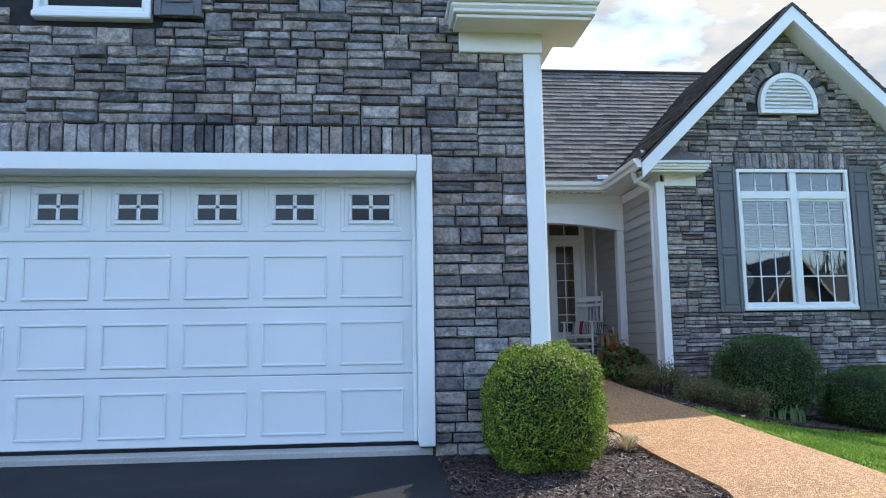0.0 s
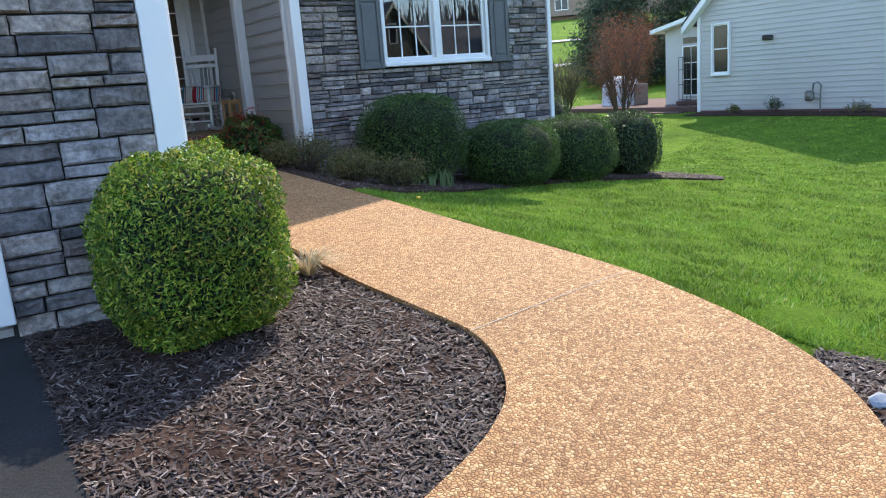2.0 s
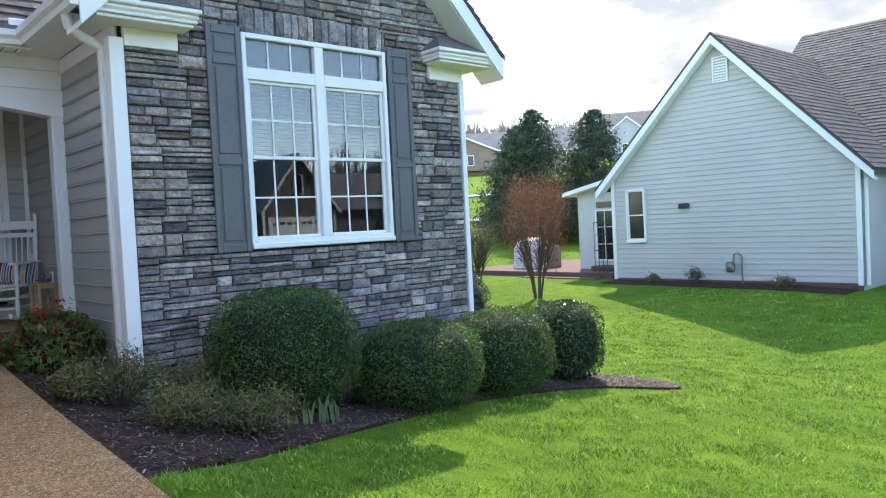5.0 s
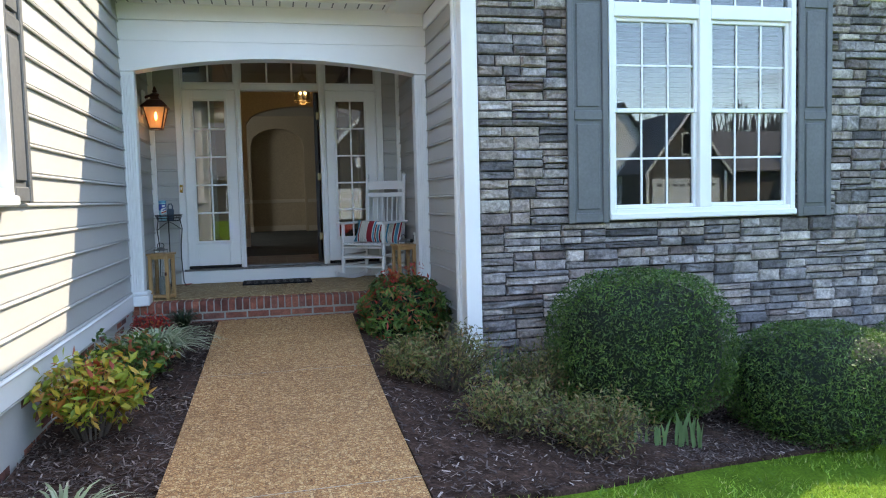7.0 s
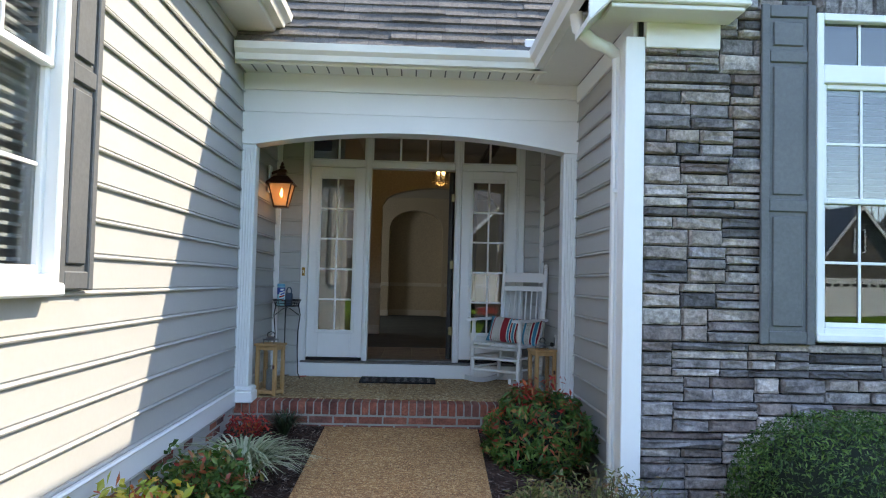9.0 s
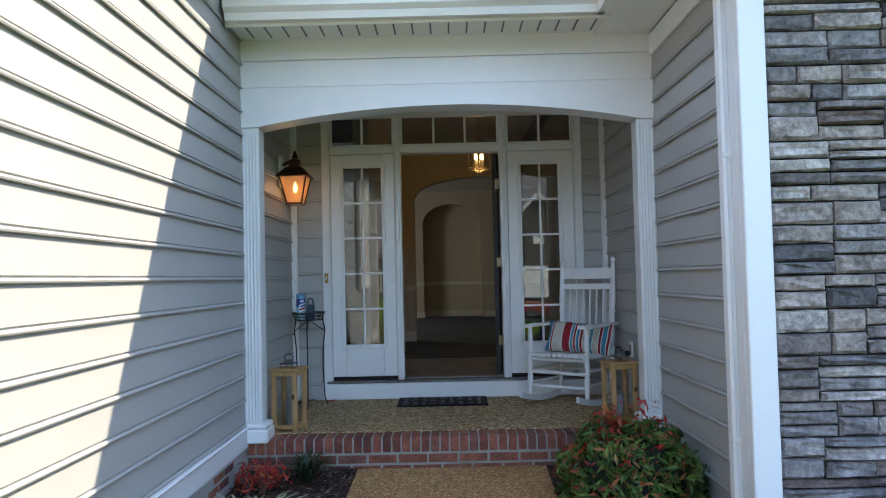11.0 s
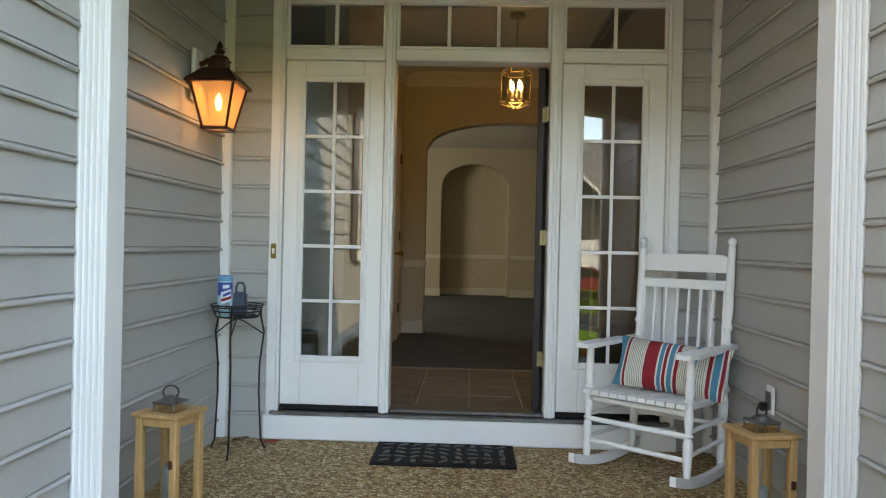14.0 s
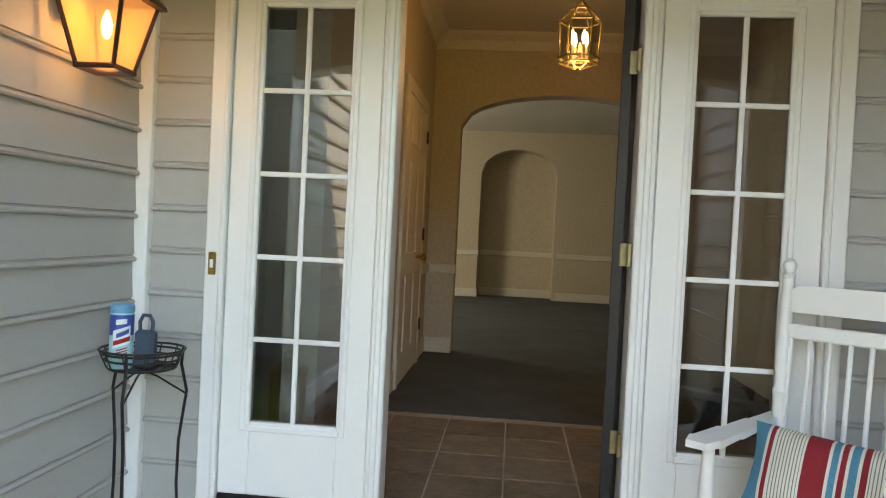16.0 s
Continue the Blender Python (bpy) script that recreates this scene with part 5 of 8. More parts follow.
def interior():
    z0, y0 = 1.515, DOORWALL + 0.15
    structure("hall_tile_base", Shape().box(2.3, 5.4, y0 - 0.02, 16.05, 1.35, z0 - 0.004), M_GROUT, "pale grout under the hall tiles", "floor")
    t = structure("hall_floor", Shape().box(2.3, 5.4, 16.05, 18.5, 1.35, z0), M_CARPET, "blue-grey carpet of the hall", "floor")
    tile = Shape().soft(0, 0.328, 0, 0.338, 0, 0.012, 0.004).mesh("tile", M_TILE)
    tf = thing("tile_floor", "brown square ceramic tiles inside the front door", "floor")
    tf["kind"] = "structure"
    for i in range(9):
        for j in range(4):
            k = new("tile", tile)
            k.parent = tf
            k.location = (2.395 + i * 0.335, 14.572 + j * 0.345, z0 - 0.01)
    structure("room_floor", Shape().box(-1.0, 8.6, 18.5, 25.6, 1.35, z0), M_CARPET, "blue-grey patterned carpet of the back room", "floor")
    # hall walls: left with doorway, right, arch wall
    structure("wall_hall_left", Shape().box(2.45, 2.6, y0, 18.4, z0, 4.45), M_CREAM, "cream hall wall", "wall")
    structure("wall_hall_right", Shape().box(5.3, 5.45, y0, 18.4, z0, 4.45), M_CREAM, "cream hall wall", "wall")
    w = Shape().box(2.3, 2.86, 18.4, 18.62, z0, 4.45).box(4.76, 5.6, 18.4, 18.62, z0, 4.45)
    n = 24
    arc = [(2.86 + 1.9 * k / n, 3.61 + 0.30 * math.sqrt(max(0, 1 - (2 * k / n - 1) ** 2))) for k in range(n + 1)]
    for (ax, az), (bx, bz) in zip(arc, arc[1:]):
        w.prism([(ax, az), (bx, bz), (bx, 4.45), (ax, 4.45)], "y", 18.4, 18.62)
    structure("wall_arch", w, M_CREAM, "cream wall with a wide arched opening", "wall")
    structure("ceiling_hall", Shape().box(2.3, 5.6, y0, 18.62, 4.45, 4.5), M_CEIL, "off-white hall ceiling", "ceiling")
    crown = Shape().prism([(18.4, 4.45), (18.28, 4.45), (18.30, 4.42), (18.36, 4.38), (18.38, 4.30), (18.4, 4.30)], "x", 2.6, 5.3)
    crown.prism([(2.6, 4.45), (2.72, 4.45), (2.70, 4.42), (2.64, 4.38), (2.62, 4.30), (2.6, 4.30)], "y", y0, 18.27)
    structure("crown_moulding", crown, M_CEIL, "off-white crown moulding", "moulding")
    structure("baseboard", Shape().soft(2.6, 2.86, 18.385, 18.399, z0, 1.66).soft(2.601, 2.615, y0, 16.6, z0, 1.66).soft(2.601, 2.615, 17.85, 18.38, z0, 1.66), M_CEIL, "off-white baseboard", "baseboard")
    structure("chair_rail", Shape().soft(2.6, 2.88, 18.37, 18.399, 2.25, 2.34, 0.01).soft(2.601, 2.63, 17.85, 18.36, 2.25, 2.34, 0.01), M_CEIL, "off-white chair rail", "trim")
    d = tagged(thing("door_2", "white six-panel inner door in the hall", "door"), kind="structure")
    lf = part("leaf", Shape().soft(2.601, 2.625, 16.72, 17.74, z0 + 0.01, 3.60), M_CEIL, d)
    for ya, yb in ((16.84, 17.17), (17.29, 17.62)):
        for za, zb in ((1.75, 2.3), (2.46, 3.12), (3.25, 3.5)):
            part("panel", Shape().soft(2.6245, 2.636, ya, yb, za, zb, 0.01), M_CEIL, lf)
    part("casing", Shape().soft(2.601, 2.63, 16.62, 16.715, z0, 3.7).soft(2.601, 2.63, 17.745, 17.84, z0, 3.7).soft(2.601, 2.63, 16.716, 17.744, 3.605, 3.7), M_CEIL, d)
    part("door_knob", Shape().tube([(2.626, 17.42, 2.42), (2.66, 17.42, 2.42), (2.67, 17.42, 2.42), (2.70, 17.42, 2.42), (2.71, 17.42, 2.42)], [0.012, 0.012, 0.028, 0.03, 0.01], 12), M_BRASS, d, "brass knob", smooth=True)
    for z in (1.85, 2.6, 3.4):
        part("hinge", Shape().soft(2.631, 2.645, 17.73, 17.76, z - 0.05, z + 0.05, 0.003), M_COPPER, d, "dark hinge")
    # back room with a niche
    b = Shape().box(-1.0, 2.77, 24.8, 25.3, z0, 4.45).box(4.10, 8.6, 24.8, 25.3, z0, 4.45).box(2.77, 4.10, 25.25, 25.3, z0, 4.45)
    arc = [(2.77 + 1.33 * k / n, 3.70 + 0.44 * math.sqrt(max(0, 1 - (2 * k / n - 1) ** 2))) for k in range(n + 1)]
    for (ax, az), (bx, bz) in zip(arc, arc[1:]):
        b.prism([(ax, az), (bx, bz), (bx, 4.45), (ax, 4.45)], "y", 24.8, 25.25)
    structure("wall_room_back", b, M_CREAM, "cream back-room wall with an arched niche", "wall")
    structure("wall_room_sides", Shape().box(-1.1, -1.0, 18.6, 25.3, z0, 4.45).box(8.6, 8.7, 18.6, 25.3, z0, 4.45).box(-1.0, 2.3, 18.5, 18.62, z0, 4.45).box(5.6, 8.6, 18.5, 18.62, z0, 4.45), M_CREAM, "cream back-room walls", "wall")
    structure("ceiling_room", Shape().box(-1.1, 8.7, 18.62, 25.3, 4.45, 4.5), M_CEIL, "off-white back-room ceiling", "ceiling")
    structure("room_trim", Shape().soft(-1.0, 2.79, 24.78, 24.799, 2.25, 2.34, 0.01).soft(4.16, 8.6, 24.78, 24.799, 2.25, 2.34, 0.01).soft(2.79, 4.16, 25.23, 25.249, 2.25, 2.34, 0.01).soft(-1.0, 2.79, 24.785, 24.799, z0, 1.66).soft(4.16, 8.6, 24.785, 24.799, z0, 1.66).soft(2.79, 4.16, 25.235, 25.249, z0, 1.66), M_CEIL, "off-white chair rail and baseboard", "trim")


build_ground()
build_paving()
build_beds()
garage_wall()
side_walls()
block_front()
roofs()
porch_front()
front_door()
interior()


# ---- plants ----
def leaf_cloud(points, normals, size, rng, slim=0.6, spread=0.9):
    """A small four-cornered leaf at each point, loosely facing along its normal."""
    n = len(points)
    d = normals + rng.normal(0, spread, (n, 3))
    d /= np.linalg.norm(d, axis=1)[:, None] + 1e-9
    u = np.cross(d, rng.normal(0, 1, (n, 3)))
    u /= np.linalg.norm(u, axis=1)[:, None] + 1e-9
    w = np.cross(d, u)
    s = size * (0.6 + 0.8 * rng.random(n))[:, None]
    v = np.stack([points - u * s, points - w * s * slim * 0.5 + d * s * 0.12, points + u * s, points + w * s * slim * 0.5 + d * s * 0.12], 1)
    return v.reshape(-1, 3), np.arange(4 * n).reshape(-1, 4)


def sphere_dirs(n, rng):
    d = rng.normal(0, 1, (n, 3))
    return d / np.linalg.norm(d, axis=1)[:, None]


def super_radius(d, e):
    return (np.abs(d) ** e).sum(1) ** (-1 / e)


def clipped_shrub(name, label, x, y, zb, r, e, count, leaf, mat, seed, lump=0.05, group=""):
    """A sheared evergreen: a dense shell of leaves round a core coloured as inner shade."""
    rng = np.random.default_rng(seed)
    t = thing(name, label, "shrub", group)
    d = sphere_dirs(count, rng)
    rad = super_radius(d, e)
    bumps = np.array([noise.noise(Vector(q) * 2.4 + Vector((seed, 0, 0))) + 0.5 * noise.noise(Vector(q) * 6.5) for q in d])
    depth = 1 - 0.16 * rng.random(count) ** 2 + lump * bumps + 0.03 * rng.random(count)
    p = d * (rad * depth)[:, None] * np.array(r)
    p[:, 2] = np.maximum(p[:, 2], -0.93 * r[2])
    nrm = d / np.array(r)
    nrm /= np.linalg.norm(nrm, axis=1)[:, None]
    v, f = leaf_cloud(p, nrm, leaf, rng)
    v += np.array((x, y, zb + r[2] * 0.96))
    fast("foliage", v, f, mat, t)["kind"] = "stuff"
    # solid core in place of twigs, with their shade as its colour
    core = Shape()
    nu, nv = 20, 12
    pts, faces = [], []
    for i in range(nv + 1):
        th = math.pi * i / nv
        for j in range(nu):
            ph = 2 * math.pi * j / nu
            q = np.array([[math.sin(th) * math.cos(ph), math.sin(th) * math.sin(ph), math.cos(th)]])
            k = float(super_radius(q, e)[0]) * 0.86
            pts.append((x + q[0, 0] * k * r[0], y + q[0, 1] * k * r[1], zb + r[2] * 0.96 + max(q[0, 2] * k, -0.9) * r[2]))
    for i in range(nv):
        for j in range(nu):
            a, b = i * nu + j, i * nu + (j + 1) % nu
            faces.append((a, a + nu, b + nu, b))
    part("shade_core", core.add(pts, faces), M_DARKCORE, t, "near-black core standing in for the shade among the twigs", smooth=True)
    part("trunk", Shape().tube([(x, y, zb - 0.06), (x, y, zb + 0.3)], 0.03, 8), M_BARK, t)
    return t


def loose_shrub(name, label, x, y, zb, r, stems, count, leaf, mat, seed, slim=0.5, category="shrub", group=""):
    """An open shrub: arching stems with leaves along their upper part."""
    rng = np.random.default_rng(seed)
    t = thing(name, label, category, group)
    st, pts = Shape(), []
    for k in range(stems):
        a, lean = rng.random() * 2 * math.pi, rng.random() ** 0.6
        tip = Vector((x + math.cos(a) * r[0] * lean, y + math.sin(a) * r[1] * lean, zb + r[2] * (1.05 - 0.45 * lean * lean) * (0.75 + 0.3 * rng.random())))
        base = Vector((x + math.cos(a) * 0.06, y + math.sin(a) * 0.06, zb - 0.02))
        mid = base.lerp(tip, 0.5) + Vector((0, 0, 0.12 * r[2]))
        way = [base, base.lerp(mid, 0.5), mid, mid.lerp(tip, 0.5), tip]
        st.tube(way, [0.006, 0.005, 0.004, 0.003, 0.0015], 4, close=False)
        m = max(1, count // stems)
        for _ in range(m):
            f = 0.35 + 0.7 * rng.random()
            q = base.lerp(mid, f * 2) if f < 0.5 else mid.lerp(tip, min(1.08, (f - 0.5) * 2))
            pts.append(tuple(q + Vector(rng.normal(0, 0.09 * r[0] + 0.015, 3))))
    p = np.array(pts)
    p[:, 2] = np.maximum(p[:, 2], zb + 0.02)
    v, f = leaf_cloud(p, np.tile((0, 0, 0.8), (len(p), 1)), leaf, rng, slim)
    part("branching", st, M_BARK, t)["kind"] = "stuff"
    fast("foliage", v, f, mat, t)["kind"] = "stuff"
    return t


def blade_tuft(name, label, x, y, zb, reach, height, count, width, mat, seed, category="grass", droop=0.9):
    """Arching strap leaves from one crown."""
    rng = random.Random(seed)
    t = thing(name, label, category)
    verts, faces = [], []
    for _ in range(count):
        a, l = rng.random() * 2 * math.pi, reach * (0.45 + 0.6 * rng.random())
        h, w = height * (0.6 + 0.5 * rng.random()), width * (0.6 + 0.7 * rng.random())
        ca, sa = math.cos(a), math.sin(a)
        k = len(verts)
        for j in range(6):
            s = j / 5
            out, up = l * s ** 1.2, h * (1.9 * s - droop * 1.5 * s * s)
            ww = w * (1 - s ** 2) * 0.5 + 0.0008
            px, py, pz = x + ca * (0.02 + out), y + sa * (0.02 + out), zb + max(0.0, up)
            verts += [(px - sa * ww, py + ca * ww, pz), (px + sa * ww, py - ca * ww, pz)]
        faces += [(k + 2 * j, k + 2 * j + 1, k + 2 * j + 3, k + 2 * j + 2) for j in range(5)]
    fast("leaf_tuft", verts, faces, mat, t)["kind"] = "stuff"
    return t


def plants():
    g = ground_z
    clipped_shrub("boxwood", "bright green clipped boxwood in the mulch by the garage", 1.71, 5.55, g(1.71, 5.55) + 0.02, (0.40, 0.385, 0.43), 2.9, 36000, 0.013, M_BOX, 1, 0.13)
    row = "clipped shrubs under the window"
    clipped_shrub("clipped_shrub", "large dark green clipped shrub under the window", 5.90, 10.25, 0.60, (0.65, 0.56, 0.55), 3.0, 30000, 0.0145, M_YEW, 2, 0.04, row)
    clipped_shrub("clipped_shrub", "low rounded dark green clipped shrub in mulch", 7.25, 9.98, 0.34, (0.66, 0.55, 0.46), 2.8, 26000, 0.0145, M_YEW, 3, 0.05, row)
    clipped_shrub("clipped_shrub", "rounded green clipped shrub with sunlit top", 8.62, 10.15, 0.22, (0.62, 0.52, 0.50), 2.8, 22000, 0.0155, M_YEW, 4, 0.05, row)
    clipped_shrub("holly_bush", "glossy dark holly bush at the bed's end", 9.95, 10.3, 0.15, (0.47, 0.45, 0.50), 3.2, 7000, 0.026, M_HOLLY, 5, 0.06, row)
    clipped_shrub("holly_bush", "glossy dark holly bush beside the house corner", 10.0, 12.5, 0.22, (0.6, 0.55, 0.66), 2.6, 7000, 0.026, M_HOLLY, 6, 0.08, row)
    clipped_shrub("nandina", "green nandina with red tips beside the porch step", 4.38, 11.92, 0.93, (0.39, 0.42, 0.31), 2.1, 5200, 0.036, M_NANDINA, 7, 0.34)
    loose_shrub("nandina", "red-tipped nandina shoots beside the porch step", 4.38, 11.95, 0.95, (0.38, 0.40, 0.66), 40, 1000, 0.030, M_RED, 71, 0.7)
    az = "thin azaleas in the mulch"
    for k, (x, y, r, h) in enumerate(((4.45, 10.3, 0.42, 0.44), (4.62, 9.45, 0.36, 0.33), (5.12, 9.32, 0.38, 0.33), (5.15, 10.45, 0.33, 0.36), (4.15, 10.35, 0.2, 0.3))):
        loose_shrub("azalea", "sparse brownish-green azalea in the mulch", x, y, g(x, y) + 0.02, (r, r, h), 80, 2600, 0.019, M_AZALEA, 30 + k, 0.6, group=az)
    for k, (x, y, n, h) in enumerate(((5.42, 9.55, 10, 0.2), (5.64, 9.52, 10, 0.19), (5.88, 9.55, 14, 0.23), (5.0, 10.75, 6, 0.35), (4.95, 10.95, 6, 0.33))):
        iris("iris_clump", "fresh green iris blades in the mulch", x, y, g(x, y) + 0.02, n, h, 60 + k)
    loose_shrub("golden_nandina", "yellow and orange nandina beside the brick foundation", 2.18, 9.62, g(2.18, 9.62) + 0.02, (0.31, 0.33, 0.46), 44, 1300, 0.034, M_NANDINA_Y, 41, 0.9)
    loose_shrub("nandina", "small green nandina beside the siding wall", 2.2, 10.65, g(2.2, 10.6) + 0.02, (0.30, 0.32, 0.33), 34, 1600, 0.026, M_NANDINA, 42, 1.0)
    blade_tuft("liriope", "striped pale liriope clump in the mulch", 2.33, 11.15, g(2.3, 11.1) + 0.02, 0.52, 0.40, 230, 0.020, M_LIRIOPE, 43)
    blade_tuft("liriope", "small striped liriope at the bed edge", 2.35, 8.35, g(2.35, 8.3) + 0.02, 0.34, 0.26, 90, 0.016, M_LIRIOPE, 46)
    blade_tuft("mondo_grass", "dark green mondo grass tuft at the step", 2.38, 12.42, g(2.3, 12.4) + 0.02, 0.26, 0.26, 150, 0.009, M_DARKGRASS, 44)
    loose_shrub("red_flower", "small plant with bright red leaves by the step", 2.1, 12.25, g(2.1, 12.2) + 0.02, (0.17, 0.16, 0.2), 22, 420, 0.022, M_RED, 45, 0.7, "flower")
    blade_tuft("dry_grass", "dry straw-coloured grass tuft beside the path", 2.46, 6.02, g(2.45, 6.0) + 0.02, 0.30, 0.2, 130, 0.007, M_STRAW, 47)
    for x, y, s, m, lab in ((3.47, 3.34, 0.045, M_ROCKGREY, "small grey stone on the mulch"), (3.525, 3.255, 0.05, M_ROCKTAN, "small tan stone on the mulch"), (3.60, 3.36, 0.034, M_ROCKTAN, "small tan stone on the mulch")):
        rock("stone", lab, x, y, g(x, y) + 0.02, s, m)


M_ROCKGREY = plain("grey_rock", (0.20, 0.22, 0.25), (0.34, 0.36, 0.39), 0.8, 14, 80, bumpy=0.5)
M_ROCKTAN = plain("tan_rock", (0.34, 0.26, 0.19), (0.50, 0.40, 0.30), 0.8, 14, 80, bumpy=0.5)


def rock(name, label, x, y, z, s, mat):
    t = Shape()
    nu, nv = 10, 6
    pts, faces = [], []
    for i in range(nv + 1):
        th = math.pi * i / nv
        for j in range(nu):
            ph = 2 * math.pi * j / nu
            d = Vector((math.sin(th) * math.cos(ph), math.sin(th) * math.sin(ph), math.cos(th)))
            k = s * (0.85 + 0.5 * noise.noise(d * 1.6 + Vector((x * 9, y, 0))))
            pts.append((x + d.x * k * 1.25, y + d.y * k, z + s * 0.45 + d.z * k * 0.8))
    for i in range(nv):
        for j in range(nu):
            a, b = i * nu + j, i * nu + (j + 1) % nu
            faces.append((a, a + nu, b + nu, b))
    return tagged(part(name, t.add(pts, faces), mat), label, "stone")


def iris(name, label, x, y, zb, n, h, seed):
    rng = random.Random(seed)
    t = thing(name, label, "iris", "iris clumps")
    for _ in range(n):
        px, py, a = x + rng.uniform(-0.1, 0.1), y + rng.uniform(-0.07, 0.07), rng.uniform(-0.6, 0.6)
        hh, w, lean = h * rng.uniform(0.6, 1.15), rng.uniform(0.009, 0.016), rng.uniform(-0.25, 0.25)
        c, s = math.cos(a), math.sin(a)
        pts = []
        for f, ww in ((0, 0.8), (0.35, 1.0), (0.7, 0.8), (1.0, 0.05)):
            for q in (-1, 1):
                pts.append((px + c * (q * w * ww + lean * hh * f * f), py + s * (q * w * ww + lean * hh * f), zb - 0.01 + hh * f))
        part("blade", Shape().add(pts, [(0, 1, 3, 2), (2, 3, 5, 4), (4, 5, 7, 6)]), M_IRIS, t)


def grass():
    """Blades of grass on the near lawn, thicker along the edge of the path."""
    rng = np.random.default_rng(12)
    n = 210000
    u = rng.random(n)
    x = 3.8 + 17.5 * u ** 2.0
    y = 1.0 + (10.0 + 0.5 * np.clip(x - 10, 0, 9)) * rng.random(n)
    edge = np.interp(y, [p[1] for p in PATH_R[4:]], [p[0] for p in PATH_R[4:]])
    m = 9000
    ye = 3.9 + 4.4 * rng.random(m)
    xe = np.interp(ye, [p[1] for p in PATH_R[4:]], [p[0] for p in PATH_R[4:]]) + 0.01 + 0.10 * rng.random(m) ** 1.5
    x, y, edge = np.concatenate([x, xe]), np.concatenate([y, ye]), np.concatenate([edge, xe - 0.1])
    bed = np.interp(x, [p[0] for p in BED2_EDGE], [p[1] for p in BED2_EDGE])
    patch4 = (y < 3.75) & (x < np.interp(y, [1.0, 1.9, 2.6, 3.1, 3.45, 3.72], [3.6, 3.9, 3.95, 3.95, 3.86, 3.72]))
    keep = (x > edge) & ~patch4 & (((y < bed - 0.02) & (x < 10.85)) | (x >= 10.85) | (x < 3.9)) & ((y < 11.0) | (x > 10.9))
    keep &= (x > 3.9) | (y < 8.2)
    tufts = np.array([noise.noise((a * 3.1, b * 3.1, 8)) for a, b in zip(x, y)])
    keep &= tufts + 0.35 > rng.random(len(x)) * 0.5
    x, y = x[keep], y[keep]
    n = len(x)
    z = np.array([ground_z(a, b) for a, b in zip(x, y)])
    patchy = np.array([noise.noise((a * 1.3, b * 1.3, 3)) for a, b in zip(x, y)])
    h = (0.016 + 0.026 * rng.random(n)) * (1 + 0.9 * patchy)
    a, lean = rng.random(n) * 2 * np.pi, rng.normal(0, 0.7, (n, 2))
    w = 0.003 + 0.003 * rng.random(n) + 0.0006 * (x - 3.8)
    v = np.empty((n, 3, 3))
    v[:, 0] = np.stack([x - np.cos(a) * w, y - np.sin(a) * w, z - 0.004], 1)
    v[:, 1] = np.stack([x + np.cos(a) * w, y + np.sin(a) * w, z - 0.004], 1)
    v[:, 2] = np.stack([x + lean[:, 0] * h, y + lean[:, 1] * h, z + h], 1)
    ob = fast("grass", v.reshape(-1, 3), np.arange(3 * n).reshape(-1, 3), M_GRASS)
    tagged(ob, "short bright green spring grass blades beside the path", "grass", kind="stuff")
    d = thing("dandelion", "single yellow dandelion at the lawn edge", "flower")
    part("stalk", Shape().tube([(4.02, 7.24, ground_z(4.02, 7.24)), (4.02, 7.24, ground_z(4.02, 7.24) + 0.07)], 0.003, 5), M_IRIS, d)
    part("bloom", Shape().turned(4.02, 7.24, [(0.004, ground_z(4.02, 7.24) + 0.068), (0.018, ground_z(4.02, 7.24) + 0.075), (0.016, ground_z(4.02, 7.24) + 0.085), (0.002, ground_z(4.02, 7.24) + 0.088)], 10), M_YELLOW, d)


M_YELLOW = plain("dandelion_yellow", (0.6, 0.42, 0.02), (0.75, 0.55, 0.03), 0.6, 30, 90)


